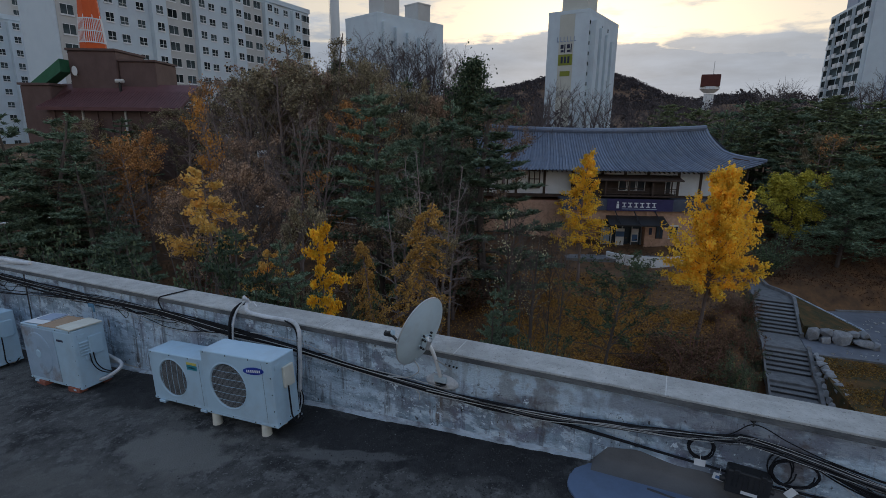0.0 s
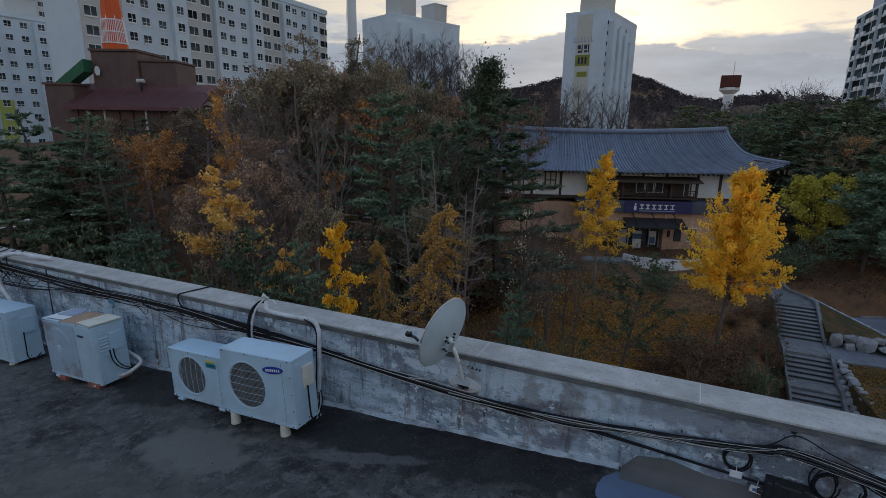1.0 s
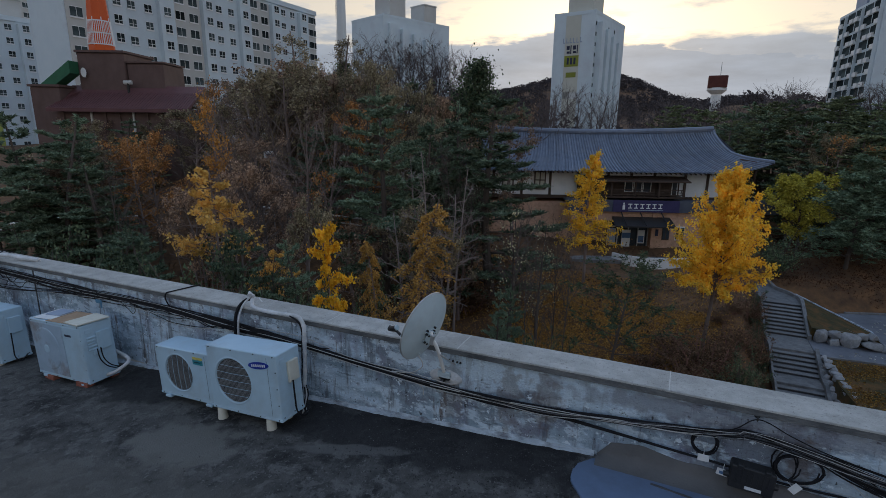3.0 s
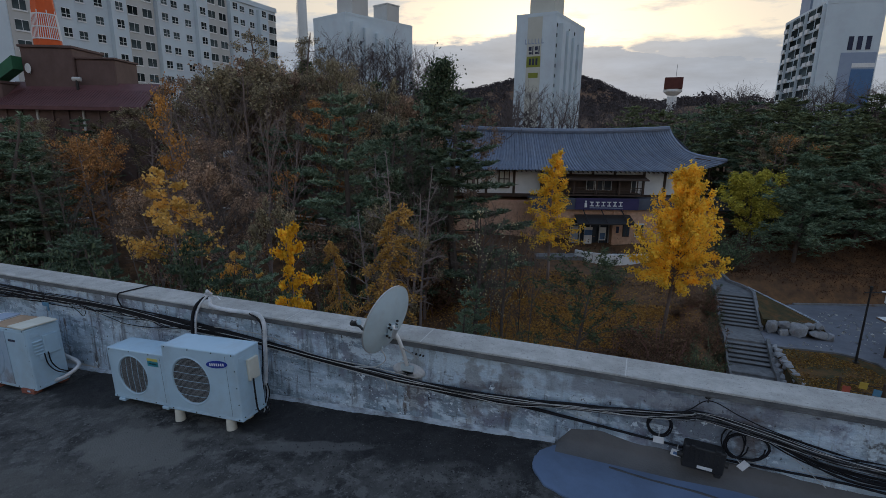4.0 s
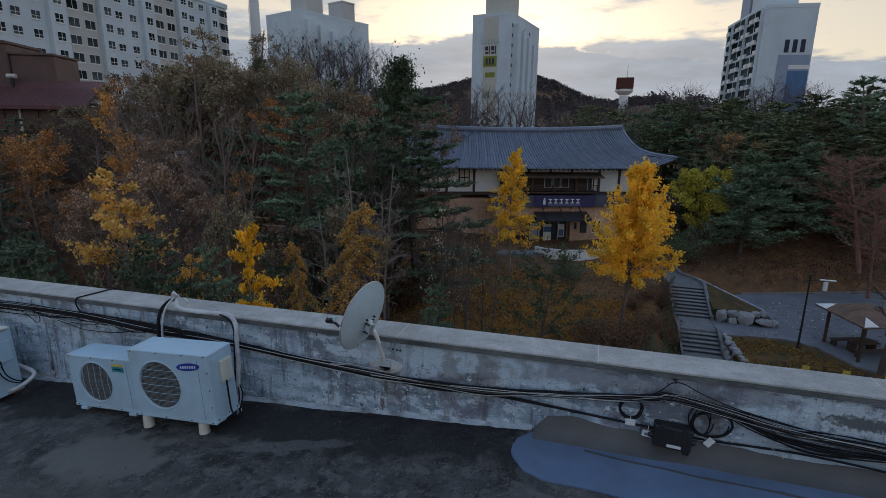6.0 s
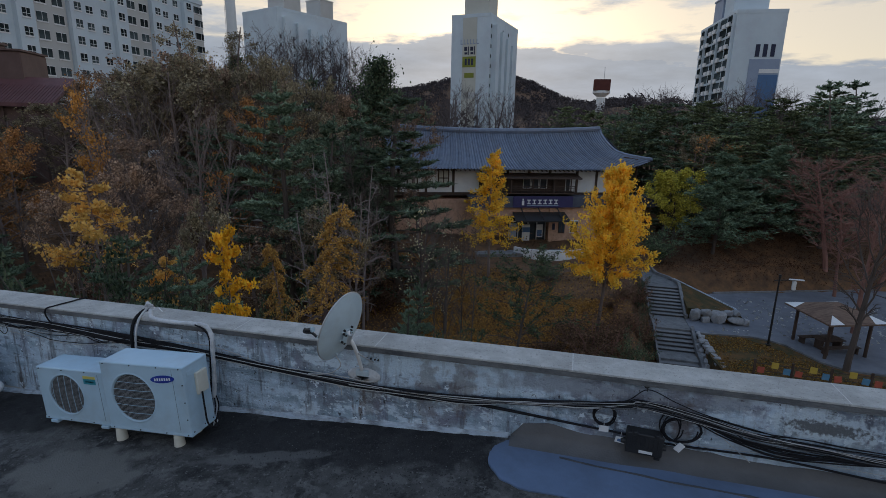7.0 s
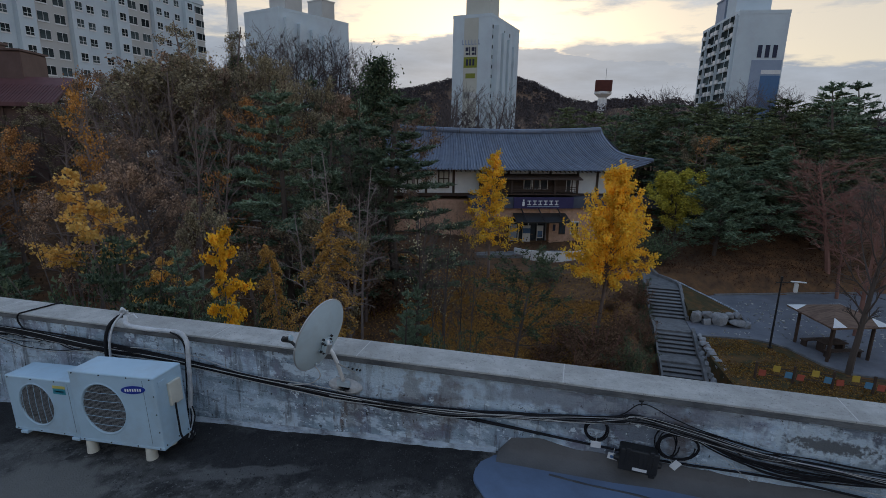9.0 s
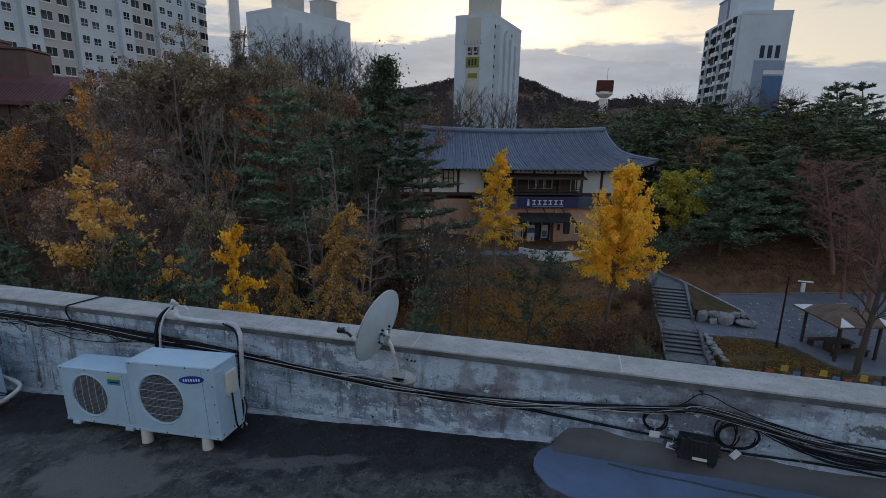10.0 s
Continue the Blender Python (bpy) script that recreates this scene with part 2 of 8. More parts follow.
# pale worn screed before the units
ragged_spot(M_ROOF, -3.5, -1.08, 0.55, 0.33, 4, (0.165, 0.16, 0.148), 0.85)
# broad paler tone over the open deck
ragged_spot(M_ROOF, -2.6, -2.3, 2.6, 0.9, 0, (0.115, 0.110, 0.100), 0.55)
# two much darker patches along the foot of the parapet
ragged_spot(M_ROOF, -1.6, -0.30, 1.7, 0.36, 2, (0.020, 0.020, 0.022), 0.75)
ragged_spot(M_ROOF, -5.0, -0.35, 0.7, 0.40, 0, (0.020, 0.020, 0.021), 0.75)
# narrow pale worn streak
ragged_spot(M_ROOF, -2.05, -0.66, 0.55, 0.075, 16, (0.14, 0.137, 0.132), 0.7)
for at, up, wide, tall, turn, tint, share, grain in (
        (-0.40, 0.55, 0.75, 0.10, 1, (0.56, 0.68, 0.76), 0.6, 6.0),       # limewash under the coping
        (0.85, 0.56, 0.70, 0.07, 1, (0.18, 0.17, 0.195), 0.6, 6.0),       # violet-grey band
        (-0.76, 0.31, 0.07, 0.20, 0, (0.13, 0.085, 0.06), 0.45, 16.0),       # rust-brown runs
        (-0.44, 0.37, 0.08, 0.16, 0, (0.14, 0.095, 0.07), 0.5, 16.0),
        (-1.30, 0.24, 0.07, 0.20, 0, (0.13, 0.09, 0.07), 0.45, 16.0),
        (2.27, 0.24, 0.45, 0.09, -2, (0.52, 0.63, 0.72), 0.7, 6.0),
        (2.31, 0.49, 0.26, 0.07, -2, (0.62, 0.72, 0.78), 0.9, 22.0),      # flaked paint with bare render in it
        (2.31, 0.487, 0.17, 0.034, -2, (0.055, 0.045, 0.038), 0.8, 34.0),
        (1.35, 0.30, 0.05, 0.16, 0, (0.14, 0.10, 0.08), 0.6, 16.0)):
    ragged_spot(M_WALL, at, up, wide, tall, turn, tint, share, True, grain, 0.7, 4.0)
M_GRAVEL = mat("dark_gravel", (0.04, 0.04, 0.042), (0.09, 0.089, 0.088), 9.0, 0.95, 0.2, island=0.4, spec=0.05)
M_FLOORBITS = mat("pale_grit", (0.12, 0.117, 0.112), (0.24, 0.235, 0.228), 9.0, 0.95, 0.2, island=0.3)
M_COPING = stained("coping_concrete", (0.35, 0.35, 0.335), (0.49, 0.49, 0.47), [
    ((0.28, 0.275, 0.26), 1.4, (1, 1, 1), 0.50, 0.66, 0.6),          # broad weathering
    ((0.54, 0.54, 0.52), 5.0, (0.5, 1, 1), 0.56, 0.62, 0.5),         # pale bloom
    ((0.15, 0.145, 0.14), 46.0, (1, 1, 1), 0.57, 0.64, 0.6),         # pits
    ((0.62, 0.62, 0.60), 60.0, (1, 1, 1), 0.62, 0.66, 0.6)], 0.92, 0.5, 90.0)
# weathered concrete of the coping's front face, its shade mixed into the colour
M_DARKCON = mat("shaded_weathered_edge", (0.075, 0.08, 0.085), (0.17, 0.175, 0.175), 9.0, 0.95, 0.7, c3=(0.24, 0.25, 0.25), scale3=2.5, amount3=0.35, stretch=(0.5, 1, 1))
M_JOINT = mat("pale_joint_mortar", (0.48, 0.48, 0.46), (0.62, 0.62, 0.60), 14.0, 0.95, 0.5)
M_CEMENT = mat("cement_fillet", (0.34, 0.40, 0.47), (0.60, 0.68, 0.75), 9.0, 0.9, 0.9, c3=(0.12, 0.12, 0.135), scale3=5.0, amount3=0.85, stretch=(0.6, 1, 1))
M_ACBLUE = mat("aged_white_steel", (0.385, 0.535, 0.64), (0.44, 0.60, 0.71), 3.0, 0.45, 0.03, c3=(0.34, 0.40, 0.44), scale3=2.0, amount3=0.4)
M_ACDIRTY = mat("stained_steel", (0.30, 0.40, 0.50), (0.37, 0.48, 0.59), 3.0, 0.6, 0.05, c3=(0.21, 0.17, 0.15), scale3=2.2, amount3=0.8)
M_CREAM = mat("cream_plastic", (0.55, 0.53, 0.45), (0.66, 0.64, 0.55), 6.0, 0.6, 0.1)
M_BLACK = mat("black_plastic", (0.012, 0.012, 0.013), (0.03, 0.03, 0.03), 8.0, 0.45, 0.1)
M_CABLE = mat("black_cable", (0.010, 0.010, 0.012), (0.020, 0.020, 0.023), 20.0, 0.6, 0.0)
M_CABLE.node_tree.nodes["Principled BSDF"].inputs["Specular IOR Level"].default_value = 0.15
M_CABLEG = mat("grey_cable", (0.05, 0.052, 0.056), (0.10, 0.102, 0.108), 20.0, 0.45, 0.0)
M_CABLEW = mat("white_cable", (0.40, 0.40, 0.39), (0.55, 0.55, 0.53), 20.0, 0.5, 0.0)
M_TAPE = mat("white_wrap_tape", (0.50, 0.51, 0.52), (0.68, 0.69, 0.70), 14.0, 0.55, 0.6, c3=(0.3, 0.3, 0.3), scale3=6.0, amount3=0.4, fine=40)
# dark joint colour; on the deck seam it stands in for the ridge's shade
M_SEALDARK = mat("dark_joint_seam_shade", (0.04, 0.042, 0.046), (0.07, 0.072, 0.076), 5.0, 0.6, 0.2)
# stair stone darkened for the risers, which get less sky than the treads
M_RISERSHADE = mat("shaded_riser_stone", (0.035, 0.035, 0.038), (0.07, 0.07, 0.073), 2.0, 0.9, 0.3)
M_FINE = mat("grey_wire", (0.20, 0.205, 0.205), (0.28, 0.285, 0.285), 8.0, 0.9, 0.0, spec=0.1)
M_FAN = mat("dark_fan", (0.030, 0.031, 0.032), (0.052, 0.053, 0.054), 6.0, 0.9, 0.0, spec=0.1)
M_BLUE = mat("oval_badge_blue", (0.008, 0.03, 0.26), (0.012, 0.045, 0.33), 6.0, 0.4, 0.0)
M_TEAL = mat("teal_sticker", (0.03, 0.22, 0.28), (0.05, 0.28, 0.34), 6.0, 0.4, 0.0)
M_YELLOWST = mat("yellow_sticker", (0.55, 0.48, 0.12), (0.65, 0.56, 0.18), 6.0, 0.4, 0.0)
M_PAPER = mat("white_tag", (0.62, 0.63, 0.63), (0.75, 0.76, 0.76), 10.0, 0.7, 0.0)
M_BRICKRED = mat("red_brick_block", (0.20, 0.065, 0.045), (0.30, 0.11, 0.075), 15.0, 0.9, 0.4, per_object=0.15)
M_CARD = mat("cardboard", (0.33, 0.22, 0.14), (0.42, 0.29, 0.19), 6.0, 0.9, 0.1)
M_DISH = mat("painted_dish", (0.42, 0.52, 0.57), (0.50, 0.60, 0.64), 3.0, 0.5, 0.02, c3=(0.38, 0.40, 0.40), scale3=4.0, amount3=0.3)
M_STEEL = mat("galvanised_steel", (0.42, 0.43, 0.43), (0.55, 0.56, 0.56), 12.0, 0.45, 0.1, metal=0.6)
M_GROUND = mat("leaf_litter_ground", (0.066, 0.038, 0.023), (0.22, 0.112, 0.048), 0.9, 0.95, 0.8, c3=(0.058, 0.038, 0.025), scale3=0.12, amount3=0.7, fine=6)
M_GRASS = mat("autumn_grass", (0.034, 0.036, 0.013), (0.105, 0.062, 0.020), 1.6, 0.95, 0.8, c3=(0.16, 0.070, 0.020), scale3=0.8, amount3=0.75, fine=12)
M_PLAZA = mat("grey_paving", (0.125, 0.135, 0.16), (0.19, 0.20, 0.225), 1.0, 0.8, 0.2, c3=(0.13, 0.13, 0.14), scale3=0.3, amount3=0.5)
M_STONE = mat("stair_stone", (0.125, 0.127, 0.13), (0.23, 0.23, 0.23), 2.0, 0.85, 0.4, c3=(0.09, 0.088, 0.085), scale3=1.1, amount3=0.6, per_object=0.12)
M_ROCK = mat("pale_boulder", (0.20, 0.205, 0.215), (0.40, 0.405, 0.41), 2.5, 0.9, 0.8, c3=(0.16, 0.15, 0.14), scale3=1.5, amount3=0.6, per_object=0.15, fine=8)
M_ROOFTILE = mat("grey_roof_tile", (0.13, 0.155, 0.21), (0.20, 0.235, 0.30), 1.5, 0.6, 0.3, c3=(0.21, 0.22, 0.25), scale3=0.5, amount3=0.5, island=0.18)
M_PLASTER = mat("white_plaster", (0.70, 0.70, 0.69), (0.82, 0.82, 0.80), 1.0, 0.9, 0.1)
M_TIMBER = mat("dark_timber", (0.045, 0.028, 0.02), (0.085, 0.055, 0.04), 3.0, 0.7, 0.3, stretch=(1, 1, 0.2))
M_BRICK = mat("tan_brick", (0.50, 0.30, 0.20), (0.68, 0.43, 0.30), 3.0, 0.9, 0.3)
M_BANNER = mat("violet_blue_banner", (0.035, 0.03, 0.09), (0.05, 0.042, 0.12), 1.0, 0.7, 0.0)
M_FASCIA = mat("blue_grey_fascia", (0.065, 0.075, 0.10), (0.10, 0.11, 0.14), 1.2, 0.8, 0.1)
M_GLASS = mat("dark_window_glass", (0.030, 0.040, 0.050), (0.06, 0.075, 0.09), 0.5, 0.10, 0.0, spec=0.6)
M_GLASSFAR = mat("far_window_glass", (0.018, 0.026, 0.03), (0.085, 0.105, 0.105), 0.35, 1.0, 0.0, per_object=0.7, spec=0.0)
M_APT = mat("apartment_paint", (0.56, 0.64, 0.68), (0.64, 0.71, 0.74), 0.15, 0.9, 0.0, c3=(0.50, 0.52, 0.56), scale3=0.1, amount3=0.5)
M_APTBEIGE = mat("apartment_beige", (0.50, 0.49, 0.46), (0.56, 0.55, 0.52), 0.2, 0.9, 0.0)
M_APTTAN = mat("apartment_tan_stripe", (0.52, 0.51, 0.44), (0.58, 0.57, 0.50), 0.2, 0.9, 0.0)
M_LIME = mat("lime_paint", (0.36, 0.40, 0.09), (0.44, 0.48, 0.13), 0.3, 0.9, 0.0)
M_SIGNGREEN = mat("sign_green", (0.20, 0.22, 0.03), (0.26, 0.28, 0.05), 0.5, 0.8, 0.0)
M_SIGNDARK = mat("sign_dark", (0.025, 0.03, 0.06), (0.04, 0.045, 0.08), 0.5, 0.8, 0.0)
M_SIGNBLUE = mat("sign_blue", (0.08, 0.16, 0.30), (0.10, 0.19, 0.34), 0.5, 0.8, 0.0)
M_SIGNGREY = mat("sign_greyblue", (0.28, 0.34, 0.44), (0.32, 0.38, 0.48), 0.5, 0.8, 0.0)
M_ORANGE = mat("orange_cladding", (0.60, 0.085, 0.012), (0.68, 0.11, 0.018), 0.5, 0.6, 0.0)
M_BROWNBLD = mat("brown_cladding", (0.105, 0.064, 0.055), (0.145, 0.092, 0.080), 0.5, 0.8, 0.1)
M_BROWNROOF = mat("maroon_metal_roof", (0.105, 0.042, 0.042), (0.14, 0.058, 0.058), 0.6, 0.6, 0.1)
M_GREENROOF = mat("green_stair_cover", (0.02, 0.10, 0.05), (0.03, 0.14, 0.07), 0.6, 0.6, 0.1)
M_RUST = mat("rust_red_tank", (0.085, 0.024, 0.018), (0.12, 0.036, 0.027), 0.5, 0.8, 0.0)
M_BARK = mat("bark", (0.075, 0.058, 0.05), (0.16, 0.13, 0.11), 5.0, 0.95, 0.6, stretch=(1, 1, 0.25), per_object=0.25)
M_BARKPALE = mat("pale_twig_bark", (0.14, 0.106, 0.094), (0.27, 0.205, 0.18), 5.0, 0.95, 0.4, per_object=0.3)
M_BARKSILVER = mat("silvery_bark", (0.21, 0.17, 0.155), (0.35, 0.29, 0.27), 6.0, 0.9, 0.3)
M_BARKMAUVE = mat("mauve_twig_bark", (0.09, 0.072, 0.069), (0.155, 0.126, 0.12), 5.0, 0.95, 0.4, per_object=0.15)
M_BARKRED = mat("reddish_twig_bark", (0.17, 0.085, 0.066), (0.32, 0.165, 0.128), 5.0, 0.95, 0.4, per_object=0.2)
L_PINE = leaf_mat("pine_needles", (0.074, 0.110, 0.072), (0.28, 0.35, 0.235), 0.22, 0.15)
L_PINEOLIVE = leaf_mat("olive_green_needles", (0.080, 0.094, 0.052), (0.27, 0.30, 0.16), 0.2, 0.15)
L_PINEBLUE = leaf_mat("blue_green_needles", (0.085, 0.128, 0.082), (0.28, 0.36, 0.235), 0.12, 0.15)
L_GINKGO = leaf_mat("ginkgo_leaves", (0.97, 0.56, 0.05), (1.0, 0.75, 0.13), 0.06, 0.42)
L_GOLD = leaf_mat("golden_leaves", (0.72, 0.40, 0.10), (1.0, 0.68, 0.22), 0.12, 0.3)
L_LIME = leaf_mat("lime_yellow_leaves", (0.27, 0.25, 0.05), (0.66, 0.56, 0.10), 0.15, 0.3)
L_BROWN = leaf_mat("brown_leaves", (0.16, 0.105, 0.08), (0.54, 0.37, 0.25), 0.35, 0.25)
L_OLIVE = leaf_mat("olive_leaves", (0.11, 0.088, 0.06), (0.42, 0.35, 0.22), 0.3, 0.25)
L_RUSSET = leaf_mat("russet_leaves", (0.26, 0.125, 0.055), (0.70, 0.36, 0.14), 0.25, 0.25)
L_LITTER = leaf_mat("fallen_leaf_litter", (0.24, 0.115, 0.038), (0.66, 0.37, 0.095), 0.1, 0.1)
L_LAWNLEAF = leaf_mat("lawn_leaves", (0.11, 0.055, 0.020), (0.37, 0.22, 0.065), 0.1, 0.1)
L_DRYBRUSH = leaf_mat("dry_brush_leaves", (0.07, 0.044, 0.028), (0.25, 0.16, 0.10), 0.25, 0.2)
# tone lifted and evened so that distance haze is part of the leaf colour
L_FAR = leaf_mat("hazy_distant_woods", (0.062, 0.054, 0.056), (0.092, 0.080, 0.082), 0.1, 0.1)
L_PALELEAF = leaf_mat("pale_yellow_leaves", (0.50, 0.44, 0.22), (0.80, 0.74, 0.48), 0.1, 0.3)
L_PALE = leaf_mat("pale_fallen_leaves", (0.30, 0.30, 0.28), (0.60, 0.58, 0.52), 0.1, 0.1)
M_SHINGLE = mat("brown_shingle", (0.10, 0.062, 0.045), (0.24, 0.155, 0.11), 2.5, 0.9, 0.5, fine=14, stretch=(0.35, 3.0, 1))
M_REDP = mat("red_panel", (0.38, 0.08, 0.05), (0.46, 0.11, 0.07), 2.0, 0.6, 0.0)
M_YELP = mat("yellow_panel", (0.46, 0.32, 0.05), (0.54, 0.38, 0.07), 2.0, 0.6, 0.0)
M_BLUP = mat("light_blue_panel", (0.08, 0.22, 0.34), (0.11, 0.26, 0.40), 2.0, 0.6, 0.0)
L_HONEY = leaf_mat("honey_leaves", (0.50, 0.23, 0.06), (0.86, 0.45, 0.14), 0.15, 0.3)
L_OCHRE = leaf_mat("ochre_leaves", (0.36, 0.21, 0.07), (0.72, 0.44, 0.13), 0.1, 0.3)
L_AMBER = leaf_mat("amber_leaves", (0.78, 0.40, 0.03), (0.95, 0.62, 0.07), 0.1, 0.3)
L_REDDRY = leaf_mat("red_brown_litter", (0.075, 0.036, 0.023), (0.13, 0.062, 0.036), 0.1, 0.1)
L_BUSH = leaf_mat("dark_shrub_leaves", (0.035, 0.060, 0.038), (0.19, 0.23, 0.13), 0.3, 0.2)


# ---- building helpers ----
class Geo:
    """Vertices and faces gathered for one mesh."""

    def __init__(self):
        self.v, self.f = [], []

    def add(self, verts, faces, m=None):
        n = len(self.v)
        self.v += [tuple(m @ Vector(p)) for p in verts] if m else [tuple(p) for p in verts]
        self.f += [tuple(i + n for i in f) for f in faces]
        return self

    def box(self, x0, x1, y0, y1, z0, z1, m=None):
        vs = [(x, y, z) for x in (x0, x1) for y in (y0, y1) for z in (z0, z1)]
        return self.add(vs, [(0, 1, 3, 2), (4, 6, 7, 5), (0, 4, 5, 1), (2, 3, 7, 6), (0, 2, 6, 4), (1, 5, 7, 3)], m)

    def rbox(self, x0, x1, y0, y1, z0, z1, r=0.01, seg=1, m=None):
        bm = bmesh.new()
        bmesh.ops.create_cube(bm, size=1.0)
        for v in bm.verts:
            v.co = Vector(((x0 + x1) / 2 + v.co.x * (x1 - x0), (y0 + y1) / 2 + v.co.y * (y1 - y0), (z0 + z1) / 2 + v.co.z * (z1 - z0)))
        bmesh.ops.bevel(bm, geom=bm.edges[:], offset=r, segments=seg, affect="EDGES", profile=0.5)
        bm.verts.index_update()
        self.add([v.co[:] for v in bm.verts], [[v.index for v in f.verts] for f in bm.faces], m)
        bm.free()
        return self

    def tube(self, path, radii, sides=8, cap=True, m=None):
        path = [Vector(p) for p in path]
        if not hasattr(radii, "__len__"):
            radii = [radii] * len(path)
        verts, faces = [], []
        ref = None
        for i, p in enumerate(path):
            d = (path[min(i + 1, len(path) - 1)] - path[max(i - 1, 0)])
            d = d.normalized() if d.length > 1e-9 else Vector((0, 0, 1))
            if ref is None:
                ref = d.orthogonal().normalized()
            ref = ref - d * ref.dot(d)
            ref = ref.normalized() if ref.length > 1e-6 else d.orthogonal().normalized()
            b = d.cross(ref)
            for k in range(sides):
                a = 2 * math.pi * k / sides
                verts.append(p + (ref * math.cos(a) + b * math.sin(a)) * radii[i])
        for i in range(len(path) - 1):
            for k in range(sides):
                k2 = (k + 1) % sides
                faces.append((i * sides + k, i * sides + k2, (i + 1) * sides + k2, (i + 1) * sides + k))
        if cap:
            faces.append(tuple(range(sides - 1, -1, -1)))
            faces.append(tuple(range((len(path) - 1) * sides, len(path) * sides)))
        return self.add(verts, faces, m)

    def disc(self, c, n, r, sides=24, m=None):
        c, n = Vector(c), Vector(n).normalized()
        a = n.orthogonal().normalized()
        b = n.cross(a)
        return self.add([c + (a * math.cos(2 * math.pi * k / sides) + b * math.sin(2 * math.pi * k / sides)) * r for k in range(sides)], [tuple(range(sides))], m)

    def mesh(self, name, material, smooth=False):
        me = bpy.data.meshes.new(name)
        me.from_pydata(self.v, [], self.f)
        me.materials.append(material)
        if smooth:
            me.polygons.foreach_set("use_smooth", [True] * len(me.polygons))
        me.update()
        return me


def part(name, geo, material, parent=None, label="", smooth=False):
    ob = new(name, geo.mesh(name, material, smooth) if isinstance(geo, Geo) else geo)
    ob.parent = parent
    if label:
        ob["label"] = label
    return ob


def thing(name, label, category, m=None, group="", kind=""):
    ob = new(name)
    ob.empty_display_size = 0.1
    if m is not None:
        ob.matrix_basis = m
    return tagged(ob, label, category, group, kind)


def solid(name, geo, material, label, category="", kind="", group="", m=None, smooth=False):
    ob = part(name, geo, material, smooth=smooth)
    if m is not None:
        ob.matrix_basis = m
    return tagged(ob, label, category, group, kind)


def spline(points, n=8):
    """Catmull-Rom points through a short list."""
    p = [Vector(q) for q in points]
    p = [p[0] * 2 - p[1]] + p + [p[-1] * 2 - p[-2]]
    out = []
    for i in range(1, len(p) - 2):
        for k in range(n):
            t = k / n
            a, b, c, d = p[i - 1], p[i], p[i + 1], p[i + 2]
            out.append(0.5 * ((2 * b) + (c - a) * t + (2 * a - 5 * b + 4 * c - d) * t * t + (3 * b - a - 3 * c + d) * t ** 3))
    out.append(p[-2])
    return out


def smooth01(a, b, x):
    t = min(1.0, max(0.0, (x - a) / (b - a)))
    return t * t * (3 - 2 * t)


# ---- the ground, one sheet to the horizon ----
STAIR_DIR = Vector((0.0, 1.0, 0))     # up the outdoor stairs
PLAZA_Z = -11.5


def terrain(x, y):
    z = -12.2 + 2.2 * smooth01(14, 42, y) + 1.0 * smooth01(40, 60, y)
    left = smooth01(-6, -55, x)
    z += left * (1.5 + 5.0 * smooth01(5, 45, y))
    z += 4.0 * smooth01(58, 110, y) + 2.0 * smooth01(110, 400, y)
    # bank behind the plaza
    yb = y - 0.36 * max(0.0, x - 13)
    z += 2.2 * smooth01(46, 56, yb) * smooth01(8, 16, x)
    # hollow before the museum entrance
    z -= 0.7 * math.exp(-((x + 1.2) / 5.0) ** 2 - ((y - 45.0) / 2.8) ** 2)
    # the plaza and its paths lie level
    flat = smooth01(6.0, 9.0, x) * (1 - smooth01(44.6, 46.5, yb)) * smooth01(18, 27, y)
    z = z * (1 - flat) + (PLAZA_Z - 0.25) * flat
    # cut for the lower stairs
    sx, sy = x - 8.13, y - 37.2
    across, down = sx * STAIR_DIR.y - sy * STAIR_DIR.x, -(sx * STAIR_DIR.x + sy * STAIR_DIR.y)
    if -8 < down < 14:
        deep = PLAZA_Z - 0.6 - max(0.0, min(down - 2.4, 8.0)) * 0.40 + (max(0.0, -down) * 0.35)
        k = 1 - smooth01(2.0, 3.4, abs(across))
        z = z * (1 - k) + min(z, deep) * k
    # wooded hills on the skyline
    d = math.hypot(x, y)
    if d > 200 and y > 0:
        az = math.degrees(math.atan2(-x, y))
        hill = 45 * math.exp(-((az - 8.8) / 8.6) ** 2) + 40 * math.exp(-((az - 28) / 14.0) ** 2) + 22 * math.exp(-((az + 14) / 16.0) ** 2)
        z += hill * smooth01(300, 620, d) * (1 - 0.4 * smooth01(900, 2000, d))
        z += 17 * smooth01(200, 310, d) * math.exp(-((az + 6) / 12.0) ** 2) * (1 - smooth01(420, 600, d))
        z += 5 * noise.noise(Vector((x, y, 0)) * 0.011) * smooth01(300, 600, d)
    else:
        z += 0.35 * noise.noise(Vector((x, y, 0)) * 0.13) * (1 - flat)
    return z


def make_ground():
    n = 200
    xs = [-10 + 12 * math.sinh(5.6 * (i / n * 2 - 1)) for i in range(n + 1)]
    ys = [30 + 12 * math.sinh(5.6 * (i / n * 2 - 1)) for i in range(n + 1)]
    g = Geo()
    g.add([(x, y, terrain(x, y)) for y in ys for x in xs],
          [(j * (n + 1) + i, j * (n + 1) + i + 1, (j + 1) * (n + 1) + i + 1, (j + 1) * (n + 1) + i) for j in range(n) for i in range(n)])
    solid("ground", g, M_GROUND, "wooded ground covered with brown and orange leaf litter", kind="structure", smooth=True)


make_ground()


# ---- the roof deck and its parapet ----
def floor_z(x):
    return 0.08 * x * smooth01(0.35, -0.35, x) if x < 0.35 else 0.0


def coping_z(x):
    return 0.709 + (0.0115 if x < 0 else 0.006) * x


